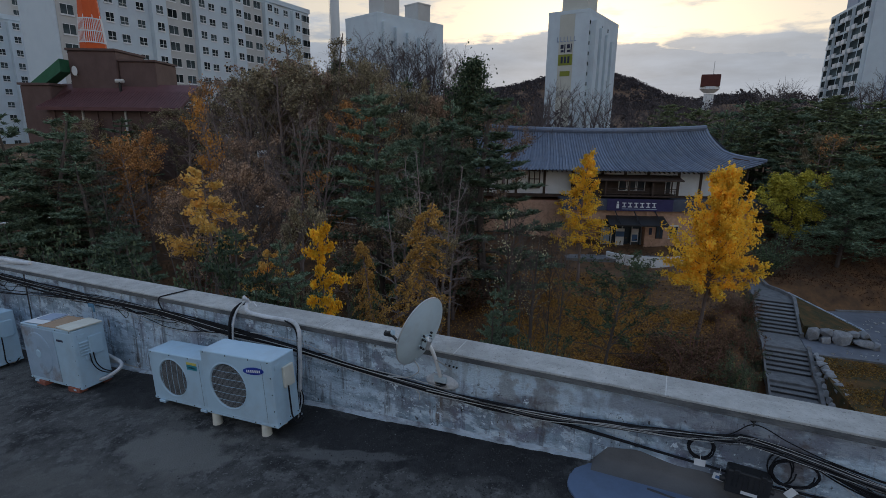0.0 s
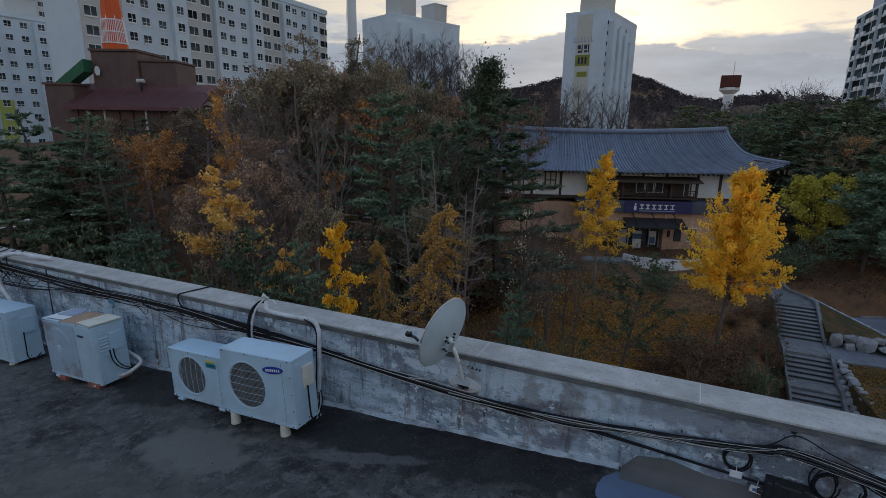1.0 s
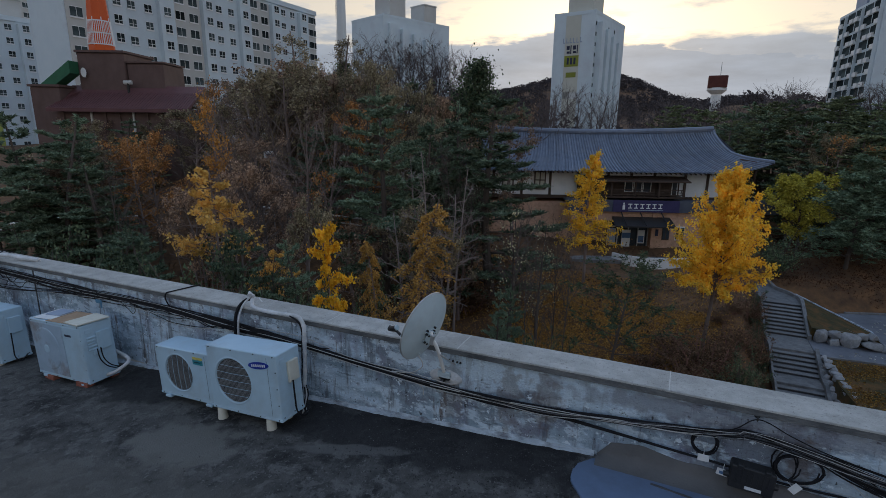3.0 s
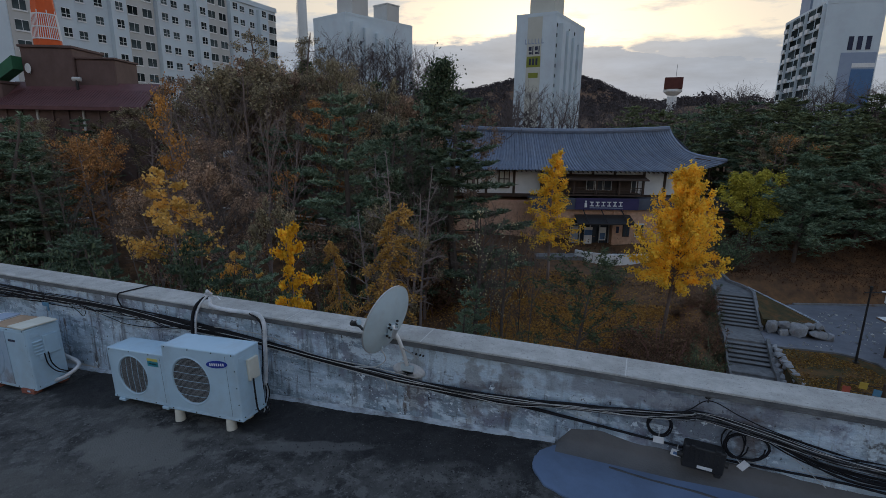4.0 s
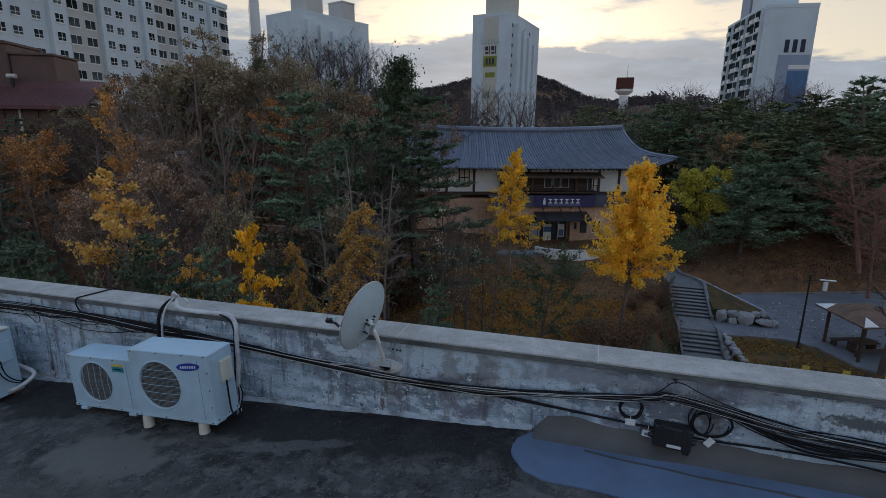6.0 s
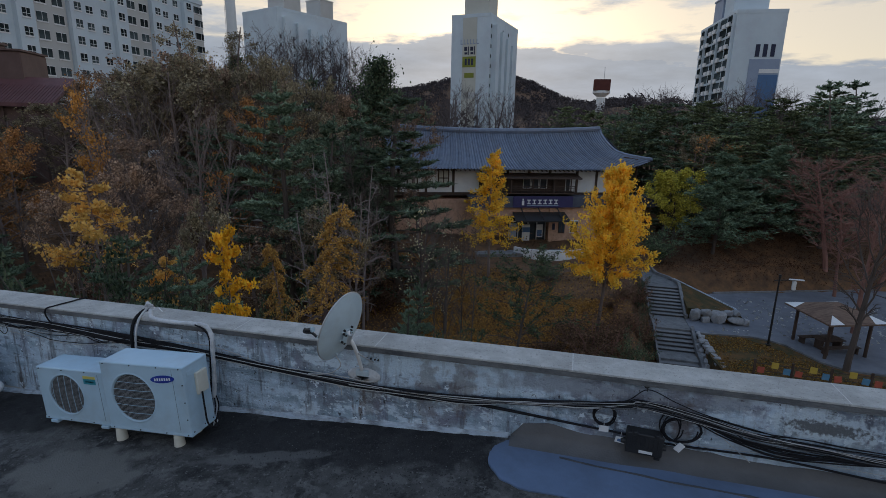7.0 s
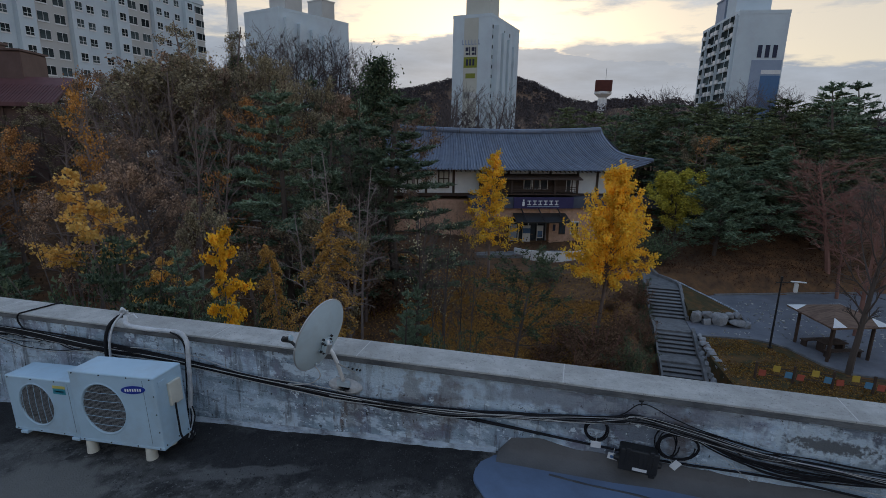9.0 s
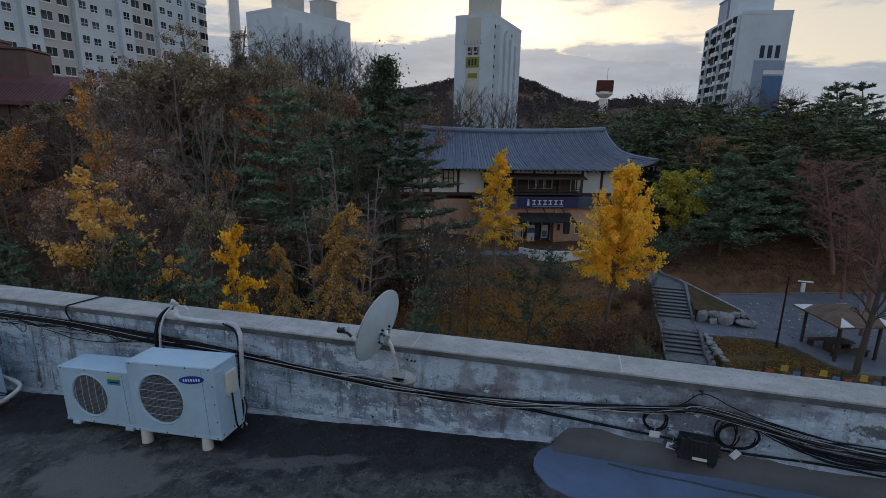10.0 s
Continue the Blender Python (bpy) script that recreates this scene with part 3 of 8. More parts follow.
def make_roof():
    g = Geo()
    xs = [-22 + 0.5 * i for i in range(69)]
    ys = [-14 + 0.5 * j for j in range(28)] + [0.02]
    top = [(x, y, floor_z(x) + 0.008 * noise.noise(Vector((x, y, 0)) * 1.3)) for y in ys for x in xs]
    w = len(xs)
    g.add(top, [(j * w + i, j * w + i + 1, (j + 1) * w + i + 1, (j + 1) * w + i) for j in range(len(ys) - 1) for i in range(w - 1)])
    g.box(-22, 12, -14, 0.0, -2.6, -2.2)
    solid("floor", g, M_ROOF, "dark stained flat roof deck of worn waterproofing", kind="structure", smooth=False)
    # parapet: inner face, outer face, in short bays so that it follows the falling deck
    g = Geo()
    xs = [-22 + 0.25 * i for i in range(137)]
    ring = []
    for x in xs:
        zt, zb = coping_z(x) - 0.058, floor_z(x) - 0.25
        rows = []
        for k in range(5):
            z = zb + (zt - zb) * k / 4
            rows.append((x, 0.004 * noise.noise(Vector((x * 2, 0, z * 3))), z))
        ring.append(rows + [(x, 0.28, zt), (x, 0.28, zb)])
    g.v = [p for r in ring for p in r]
    for i in range(len(xs) - 1):
        for k in range(7):
            a, b = i * 7 + k, i * 7 + (k + 1) % 7
            g.f.append((a, a + 7, b + 7, b))
    solid("wall_parapet", g, M_WALL, "low roof parapet of stained grey plaster", kind="structure")
    # the body of the building below the roof
    g = Geo()
    g.box(-22, 12, 0.0, 0.276, -13, -0.4)
    g.box(-22, -21.7, -14, 0, -13, -2.0)
    g.box(11.7, 12, -14, 0, -13, -0.4)
    g.box(-22, 12, -14.3, -14, -13, -0.4)
    solid("wall_building", g, M_APTBEIGE, "plain painted outer wall below the roof", kind="structure")
    # low walls that close the deck behind
    g = Geo()
    g.box(-22, 12, -14.3, -14, -0.4, 0.7)
    g.box(11.7, 12, -14, 0, -0.39, 0.6)
    g.box(-22, -21.7, -14, 0, -2.0, 0.5)
    solid("wall_back", g, M_WALL, "plain low parapet round the rest of the roof", kind="structure")


make_roof()


def make_coping():
    base = thing("coping", "weathered concrete coping slabs along the parapet", "coping", kind="structure")
    joints = [-22, -19.2, -16.4, -13.6, -10.9, -8.2, -5.33, -2.68, -1.24, 0.47, 2.42, 4.4, 6.4, 8.4, 10.4, 12]
    for a, b in zip(joints, joints[1:]):
        n = max(4, int((b - a) / 0.12))
        rows = []
        for k in range(n + 1):
            x = a + 0.0015 + (b - a - 0.003) * k / n
            z = coping_z(x)
            chip = max(0.0, noise.noise(Vector((x * 7, 1.0, 0.0))) - 0.15) * 0.018
            front = -0.036 + chip
            rows.append([(x, front, z - 0.016), (x, front + 0.001, z - 0.004 - chip), (x, front + 0.005, z), (x, 0.296, z + 0.001), (x, 0.300, z - 0.004), (x, 0.300, z - 0.016)])
        g = Geo().add([p for r in rows for p in r], [(i * 6 + k, (i + 1) * 6 + k, (i + 1) * 6 + (k + 1) % 6, i * 6 + (k + 1) % 6) for i in range(n) for k in range(6)] + [tuple(range(6)), tuple(range(n * 6 + 5, n * 6 - 1, -1))])
        part("slab", g, M_COPING, base)
        # thin mortar bead in the joint
        part("joint_bead", Geo().rbox(a - 0.004, a + 0.004, -0.034, 0.298, coping_z(a) - 0.014, coping_z(a) + 0.0015, 0.001), M_JOINT, base)
    # darker band below the slabs: the front face's shade is coloured in
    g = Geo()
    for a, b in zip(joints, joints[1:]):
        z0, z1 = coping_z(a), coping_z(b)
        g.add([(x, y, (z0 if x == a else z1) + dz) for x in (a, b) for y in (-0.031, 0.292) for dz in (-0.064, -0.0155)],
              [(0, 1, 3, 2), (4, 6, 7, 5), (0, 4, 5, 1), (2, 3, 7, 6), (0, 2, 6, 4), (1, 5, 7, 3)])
    part("drip_edge", g, M_DARKCON, base, "weathered front of the coping, its shade put into the colour")


make_coping()


def make_fillet():
    """Rough cement haunch where deck and parapet meet, broken off at the sealed stretch."""
    rng = random.Random(4)
    g = Geo()
    xs = [-21.5 + 0.06 * i for i in range(int((21.5 + 0.02) / 0.06) + 1)]
    verts = []
    for x in xs:
        w = 0.020 + 0.016 * noise.noise(Vector((x * 1.7, 3, 0))) + 0.016 * noise.noise(Vector((x * 11, 7, 0)))
        h = 0.028 + 0.020 * noise.noise(Vector((x * 1.2, 9, 0))) + 0.014 * noise.noise(Vector((x * 13, 4, 0)))
        z = floor_z(x)
        verts += [(x, 0.004, z + h + 0.02), (x, -0.25 * w, z + h), (x, -0.6 * w, z + 0.6 * h), (x, -w, z + 0.012 + rng.uniform(0, 0.008)), (x, -w - 0.012, z - 0.01)]
    n = len(xs)
    g.add(verts, [(i * 5 + k, i * 5 + k + 1, i * 5 + k + 6, i * 5 + k + 5) for i in range(n - 1) for k in range(4)])
    solid("trim_fillet", g, M_CEMENT, "rough pale cement fillet at the foot of the parapet", kind="structure")
    # grey sealant brushed up the wall on the other stretch
    g = Geo()
    xs = [0.0 + 0.05 * i for i in range(241)]
    verts = []
    for x in xs:
        h = 0.13 + 0.035 * noise.noise(Vector((x * 1.3, 2, 0))) + 0.012 * noise.noise(Vector((x * 6, 5, 0)))
        h *= smooth01(-0.02, 0.12, x)
        h += 0.05 * math.exp(-((x - 0.33) / 0.18) ** 2)
        verts += [(x, 0.002, h + 0.01), (x, -0.012, h), (x, -0.02, 0.5 * h + 0.01), (x, -0.05, 0.035), (x, -0.14, 0.012), (x, -0.28 - 0.04 * noise.noise(Vector((x * 2, 8, 0))), -0.004)]
    n = len(xs)
    g.add(verts, [(i * 6 + k, i * 6 + k + 1, i * 6 + k + 7, i * 6 + k + 6) for i in range(n - 1) for k in range(5)])
    solid("trim_sealant", g, M_SEAL, "grey sealant brushed up the foot of the parapet", kind="structure", smooth=True)
    # blue-grey pool of sealant on the deck, the sky's reflection mixed into its colour
    g = Geo()
    edge = []
    for k in range(72):
        a = math.pi * (0.5 + k / 71)
        r = 1 + 0.05 * noise.noise(Vector((math.cos(a) * 3, math.sin(a) * 3, 0))) + 0.02 * noise.noise(Vector((math.cos(a) * 12, math.sin(a) * 12, 4)))
        edge.append((0.24 + 0.38 * math.cos(a) * r, -0.32 + 0.34 * math.sin(a) * r))
    edge = [(max(x, -0.16), min(y, -0.03)) for x, y in edge]
    for k in range(1, 60):
        x = 0.24 + k * 0.15
        edge.append((x, -0.66 + 0.06 * noise.noise(Vector((x * 1.5, 0, 6))) + 0.015 * noise.noise(Vector((x * 8, 0, 2))) - 0.02 * k * 0.15))
    edge += [(9.09, -0.03)]
    top = [(x, y, max(floor_z(x), 0) + 0.010) for x, y in edge]
    low = [(x, y, floor_z(x) - 0.03) for x, y in edge]
    m = len(edge)
    g.add(top + low, [tuple(range(m))] + [(k, k + m, (k + 1) % m + m, (k + 1) % m) for k in range(m)])
    solid("floor_sealant_patch", g, M_PATCH, "smooth blue-grey sealant patch on the roof deck, sky reflection put into its colour", kind="structure")


make_fillet()


# ---- far apartment blocks ----
def apartment(name, label, length, depth, storeys, bays, m, storey=2.75, group="apartment blocks", lift_boxes=(), paint=None, face_stripes=True):
    """A slab block: x along its face, which looks to -y; origin at the foot of its left corner."""
    paint = paint or M_APT
    base = thing(name, label, "apartment", m, group)
    h = storeys * storey
    g = Geo().box(0, length, 0, depth, -12, h)
    part("wall", g, paint, base)
    g = Geo().box(-0.3, length + 0.3, -0.3, depth + 0.3, h, h + 1.0)
    part("roof", g, paint, base)
    for x0, x1, hh in lift_boxes:
        part("lift_tower", Geo().box(x0, x1, depth * 0.25, depth * 0.85, h + 1, h + 1 + hh).box(x0 - 0.4, x1 + 0.4, depth * 0.22, depth * 0.88, h + 1 + hh, h + 1.6 + hh), M_APTBEIGE, base)
    pane = Geo().box(-0.5, 0.5, -0.06, 0.02, -0.5, 0.5).mesh("pane", M_GLASSFAR)
    frames, more = Geo(), Geo()
    built, x = 0, 0.0
    pattern = [(6.0, -0.15, M_APTBEIGE, ((0.26, 1.75, 1.35), (0.74, 1.75, 1.35))), (3.0, -0.9, paint, ((0.5, 1.2, 1.25),)), (3.0, 0.0, None, ((0.5, 1.25, 1.15),)),
               (3.0, 0.0, None, ((0.5, 1.25, 1.15),)), (3.0, -0.9, paint, ((0.5, 1.2, 1.25),))]
    i = 0
    while x < length - 1.5:
        bw, yf, mm, wins = pattern[i % len(pattern)]
        bw = min(bw, length - x)
        if mm:
            part("bay", Geo().box(x + 0.1, x + bw - 0.1, yf, 0.0, -12, h - 0.5), mm, base)
        for s in range(storeys):
            z = s * storey + 1.45
            for u, ww, wh in wins:
                cx = x + bw * u
                frames.box(cx - ww / 2 - 0.12, cx + ww / 2 + 0.12, yf - 0.10, yf + 0.01, z - wh / 2 - 0.22, z - wh / 2)
                frames.box(cx - ww / 2 - 0.08, cx + ww / 2 + 0.08, yf - 0.08, yf + 0.01, z + wh / 2, z + wh / 2 + 0.08)
                frames.box(cx - 0.03, cx + 0.03, yf - 0.1, yf, z - wh / 2, z + wh / 2)
                if ww < 1.5:
                    frames.box(cx - ww / 2, cx + ww / 2, yf - 0.1, yf, z - 0.20, z - 0.14)
                if z > 9 and built < 300:
                    built += 1
                    p = part("window", pane, None, base)
                    p.matrix_basis = Matrix.Translation((cx, yf, z)) @ Matrix.Diagonal((ww, 1, wh, 1))
                else:
                    more.box(cx - ww / 2, cx + ww / 2, yf - 0.06, yf + 0.02, z - wh / 2, z + wh / 2)
        x += bw
        i += 1
    if more.v:
        tagged(part("window_rows", more, M_GLASSFAR, base), kind="stuff")
    tagged(part("window_frames", frames, M_PLASTER, base), kind="stuff")
    return base


# long block: its face looks to +x
face_x = lambda x, y, z: Matrix.Translation((x, y, z)) @ Matrix.Rotation(radians(90), 4, "Z")
apartment("apartment_block", "long pale grey-blue apartment block with many windows", 57.5, 9, 12, 16, face_x(-84.5, 46, -4.8), lift_boxes=((10, 15, 4),))
tc = apartment("apartment_block", "pale apartment block behind the long one", 46, 12, 13, 12, face_x(-135, 32, -12), lift_boxes=((30, 36, 4),))
part("lime_band", Geo().box(24.1, 26.9, -0.935, -0.8, -12, 18.6), M_LIME, tc, "lime-green painted band")
part("lime_band", Geo().box(20.6, 22.6, -0.185, -0.1, -12, 15.0), M_LIME, tc, "lime-green painted band")
apartment("apartment_block", "tall pale apartment block farther back", 60, 12, 22, 12, face_x(-182, 70, -12))


def end_tower(name, label, m, width, depth, h, stripes, roof_boxes, group="apartment blocks", steps=0, windows_left=False, storeys=14):
    """A block seen from its blind end, which looks to -y: x across the end, origin at its left foot."""
    base = thing(name, label, "apartment", m, group)
    part("wall", Geo().box(0, width, 0, depth, -14, h), M_APT, base)
    part("roof", Geo().box(-0.06, width + 0.06, -0.06, depth, h, h + 0.9), M_APT, base)
    for x0, x1, y0, y1, hh, mm in roof_boxes:
        part("lift_tower", Geo().box(x0, x1, y0, y1, h + 0.85, h + hh).box(x0 - 0.2, x1 + 0.2, y0 - 0.2, y1 + 0.2, h + hh, h + hh + 0.4), mm, base)
    for u0, u1, z0, z1, mat_, nm in stripes:
        part(nm, Geo().box(u0, u1, -0.10 - (0.05 if "_" in nm else 0.0), 0.02, z0, z1), mat_, base)
    # stepped stair and balcony stacks along one flank
    glass = Geo().box(-0.06, 0.06, -0.5, 0.5, -0.5, 0.5).mesh("pane", M_GLASSFAR)
    if steps:
        for k in range(steps):
            part("bay", Geo().box(width, width + 1.4, 2.0 + k * 5.5, 5.0 + k * 5.5, -14, h - 2 - k * 1.2), M_APT, base)
            for s in range(storeys):
                p = part("window", glass, None, base)
                p.matrix_basis = Matrix.Translation((width + 0.02, 0.9 + k * 5.5, s * 2.75 + 1.5)) @ Matrix.Diagonal((1, 0.7, 1.0, 1))
    if windows_left:
        n = 5
        wide = (depth - 1.5) / n
        rail = Geo().box(-0.5, 0, 0, wide * 0.42, -0.15, 0.95).mesh("balcony", M_PLASTER)
        for k in range(n):
            y0 = 0.9 + k * wide
            for s in range(storeys):
                z = s * 2.75
                p = part("window", glass, None, base)
                p.matrix_basis = Matrix.Translation((0.0, y0 + wide * 0.5, z + 1.5)) @ Matrix.Diagonal((1, wide * 0.88, 2.1, 1))
                p = part("balcony", rail, None, base)
                p.matrix_basis = Matrix.Translation((0, y0 + (0.08 + 0.4 * ((s + k) % 2)) * wide, z))
            if k % 2 == 0:
                part("pier", Geo().box(-0.7, 0, y0 - 0.30, y0 - 0.02, -14, h), M_APT, base)
    return base


def yaw_at(x, y, a, z):
    return Matrix.Translation((x, y, z)) @ Matrix.Rotation(radians(a), 4, "Z")


ta = end_tower("apartment_tower", "pale apartment tower with a tan stripe and green panel", yaw_at(-38.6, 154.7, -9.4, -6), 12.1, 28, 39.8,
          [(3.6, 8.0, 8, 39.7, M_APTTAN, "stripe"), (4.4, 7.4, 23.0, 24.4, M_SIGNGREEN, "green_panel"), (3.7, 7.9, 17, 19, M_PLASTER, "stripe")],
          [(3.6, 11.0, 1.0, 9.0, 8.0, M_APTTAN)], steps=4)
for k in range(6):
    part("lettering_bar", Geo().box(3.0 + k * 1.0, 3.2 + k * 1.0, -0.16, -0.09, 32.4, 33.8).box(3.2 + k * 1.0, 3.7 + k * 1.0, -0.16, -0.09, 32.4, 32.65), M_SIGNGREY, ta)
for k in range(2):
    part("lettering_bar", Geo().box(4.2 + k * 1.9, 5.1 + k * 1.9, -0.16, -0.09, 30.6, 31.7).box(5.35 + k * 1.9, 5.65 + k * 1.9, -0.16, -0.09, 29.5, 31.8).box(4.3 + k * 1.9, 5.2 + k * 1.9, -0.16, -0.09, 29.6, 30.2), M_SIGNDARK, ta)
part("green_panel", Geo().box(3.7, 7.9, -0.16, -0.09, 26.0, 29.0), M_SIGNGREEN, ta)
for k in range(3):
    part("numeral_bar", Geo().box(4.5 + k * 1.0, 5.1 + k * 1.0, -0.20, -0.15, 26.6, 28.4), M_SIGNDARK, ta)
tb = end_tower("apartment_tower", "apartment tower with dark windows and a blue painted end wall", yaw_at(36.9, 150.5, 5, -6), 11.9, 29, 38.0,
               [(4.4, 11.6, 2, 27.0, M_SIGNGREY, "band"), (7.0, 11.65, 2, 23.2, M_SIGNBLUE, "dark_band"), (7.0, 11.65, 23.6, 24.6, M_PLASTER, "pale_band")],
               [(0.6, 9.0, 5.0, 12.0, 9.0, M_APT), (0.4, 6.0, 13.0, 20.0, 6.5, M_SIGNGREY)], windows_left=True)
for k in range(3):
    part("numeral_bar", Geo().box(5.5 + k * 1.8, 6.5 + k * 1.8, -0.12, 0.02, 27.6, 30.6), M_SIGNDARK, tb)
end_tower("apartment_tower", "pale apartment block with two roof towers behind bare trees", yaw_at(-117.4, 166.5, -20.8, -6), 19, 32, 45.5,
          [], [(10.5, 19.0, 3.0, 10.0, 8.0, M_APTBEIGE), (11.5, 19.0, 19.0, 25.0, 6.5, M_APTBEIGE)], steps=5)


# ---- chimney and water tower ----
def chimney():
    base = thing("chimney", "tall thin tapered concrete chimney with a ladder", "chimney", pose(-133.3, 182.3, -6))
    part("shaft", Geo().tube([(0, 0, -8), (0, 0, 30), (0, 0, 75)], [2.6, 2.0, 1.6], 16), M_APTBEIGE, base, smooth=True)
    g = Geo()
    for k in range(90):
        g.tube([(-2.5, -0.3, k * 0.8), (-2.5, 0.3, k * 0.8)], 0.05, 4)
    g.tube([(-2.5, -0.3, -5), (-2.5, -0.3, 72)], 0.07, 4).tube([(-2.5, 0.3, -5), (-2.5, 0.3, 72)], 0.07, 4)
    part("ladder", g, M_STEEL, base)


chimney()


def water_tower():
    base = thing("water_tower", "square rust-red water tank on a white stem", "water tower", pose(11, 322.5, 0))
    part("stem", Geo().tube([(0, 0, -10), (0, 0, 21)], [3.0, 2.6], 12), M_PLASTER, base)
    part("collar", Geo().tube([(0, 0, 21.5), (0, 0, 23.5), (0, 0, 24.8)], [2.6, 4.9, 4.9], 16), M_PLASTER, base)
    part("tank", Geo().rbox(-4.7, 4.7, -4.5, 4.5, 24.8, 31, 0.3), M_RUST, base)
    part("mast", Geo().tube([(1, 0, 31), (1, 0, 38)], 0.15, 6), M_STEEL, base)


water_tower()


# ---- brown hall with the orange spire ----
def brown_hall():
    m = yaw_at(-60.4, 35.4, 25.5, -4) @ Matrix.Diagonal((0.62, 0.8, 1, 1))      # its face looks to -y
    base = thing("brown_hall", "dark brown hall with a maroon metal roof", "building", m)
    part("wall", Geo().box(-10, 14, 0, 14, -6, 8.2), M_BROWNBLD, base)
    g = Geo()
    g.add([(-11, -1.2, 8.2), (15, -1.2, 8.2), (15, 5, 10.8), (-8, 5, 10.8), (-11, -1.2, 7.8), (15, -1.2, 7.8), (15, 5, 11.0), (-11, 5, 11.0)],
          [(0, 1, 2, 3), (0, 4, 5, 1), (4, 7, 6, 5), (1, 5, 6, 2), (0, 3, 7, 4), (2, 6, 7, 3)])
    part("roof", g, M_BROWNROOF, base)
    seams = Geo()
    for k in range(52):
        x = -10.6 + k * 0.5
        seams.tube([(x, -1.2, 8.24), (max(x, -8.0), 5, 10.84)], 0.035, 4)
    part("roof_seams", seams, M_BROWNROOF, base)
    part("upper_block", Geo().rbox(-8.5, 0.5, 4, 12, 9, 14.7, 0.15).box(-8.7, 0.7, 3.8, 12.2, 14.7, 14.95), M_BROWNBLD, base)
    part("upper_block", Geo().rbox(0.5, 7.5, 4.5, 11, 9, 13.6, 0.15).box(0.5, 7.7, 4.3, 11.2, 13.6, 13.8), M_BROWNBLD, base)
    part("side_block", Geo().rbox(-15.5, -10.0, 1, 8, -6, 10.6, 0.15).box(-15.7, -9.8, 0.8, 8.2, 10.6, 10.85), M_BROWNBLD, base)
    g = Geo()
    g.add([(-14.5, 2.0, 10.8), (-14.5, 4.2, 10.8), (-8.4, 4.2, 13.6), (-8.4, 2.0, 13.6), (-14.5, 2.0, 9.6), (-14.5, 4.2, 9.6), (-8.4, 4.2, 12.2), (-8.4, 2.0, 12.2)],
          [(0, 3, 2, 1), (0, 4, 7, 3), (1, 2, 6, 5), (4, 5, 6, 7), (0, 1, 5, 4), (3, 7, 6, 2)])
    part("stair_cover", g, M_GREENROOF, base, "green covered outside stair")
    for k in range(9):
        part("pilaster", Geo().box(-9 + k * 2.6, -8.7 + k * 2.6, -0.25, 0.0, -6, 8.0), M_APTBEIGE if k in (2, 5) else M_BROWNBLD, base)
    spire = thing("spire", "orange tapered spire with white lattice panels", "tower", m @ Matrix.Translation((-6.1, 7.5, 14.9)) @ Matrix.Diagonal((0.76, 0.60, 1, 1)))
    n = 8
    prof = [(0, 3.0), (1.0, 3.0), (7.5, 2.0), (20, 0.5)]
    g = Geo()
    g.tube([(0, 0, z) for z, r in prof], [r for z, r in prof], n)
    part("shaft", g, M_ORANGE, spire)
    g = Geo()
    for k in range(n):
        a = 2 * math.pi * k / n
        a2 = 2 * math.pi * (k + 1) / n
        g.tube([(3.04 * math.cos(a), 3.04 * math.sin(a), 0.9), (2.56 * math.cos(a), 2.56 * math.sin(a), 4.1)], [0.13, 0.10], 4)
        for q in range(1, 5):
            u = q / 5
            p0 = Vector((3.06 * math.cos(a), 3.06 * math.sin(a), 1.0)).lerp(Vector((3.06 * math.cos(a2), 3.06 * math.sin(a2), 1.0)), u)
            p1 = Vector((2.62 * math.cos(a), 2.62 * math.sin(a), 3.7)).lerp(Vector((2.62 * math.cos(a2), 2.62 * math.sin(a2), 3.7)), u)
            g.tube([p0 * 1.0 + Vector((0, 0, 0)), p1], 0.09, 4)
        for z, r in ((1.0, 3.06), (2.3, 2.86), (3.7, 2.64)):
            g.tube([(r * math.cos(a), r * math.sin(a), z), (r * math.cos(a2), r * math.sin(a2), z)], 0.09, 4)
    part("lattice", g, M_PLASTER, spire, "white lattice")
    fan = thing("satellite_dish", "small round white dish on the brown hall", "satellite dish", m @ Matrix.Translation((-7.2, 3.6, 12.4)))
    g = Geo()
    g.tube([(0, 0.3, 0), (0, 0.12, 0), (0, 0, 0)], [0.1, 0.36, 0.55], 16)
    part("reflector", g, M_PLASTER, fan)
    part("bracket", Geo().tube([(0, 0.3, 0), (0, 0.4, -0.6)], 0.06, 6), M_STEEL, fan)
    vent = thing("roof_vent", "small metal roof vent with a wide cap", "vent", m @ Matrix.Translation((1.2, 3.4, 10.1)))
    part("pipe", Geo().tube([(0, 0, -0.3), (0, 0, 1.1)], 0.22, 10), M_BLACK, vent)
    part("cap", Geo().tube([(-0.75, 0, 1.2), (0.75, 0, 1.2)], 0.24, 10), M_APTBEIGE, vent, "pale cap")


brown_hall()


# ---- hanok-roofed museum ----
MUS = Matrix.Translation((5.5, 58.2, -9.7)) @ Matrix.Rotation(math.atan2(0.375, 0.927), 4, "Z")   # x along the face, its corner at 0; inside is +y


def roof_edge(v):
    """Right-hand limit of the front slope: v 0 at the ridge, 1 at the eave."""
    if v < 0.62:
        return -1.0 + 1.4 * (v / 0.62) ** 1.6
    u = (v - 0.62) / 0.38
    return 0.4 + 2.0 * u ** 1.1


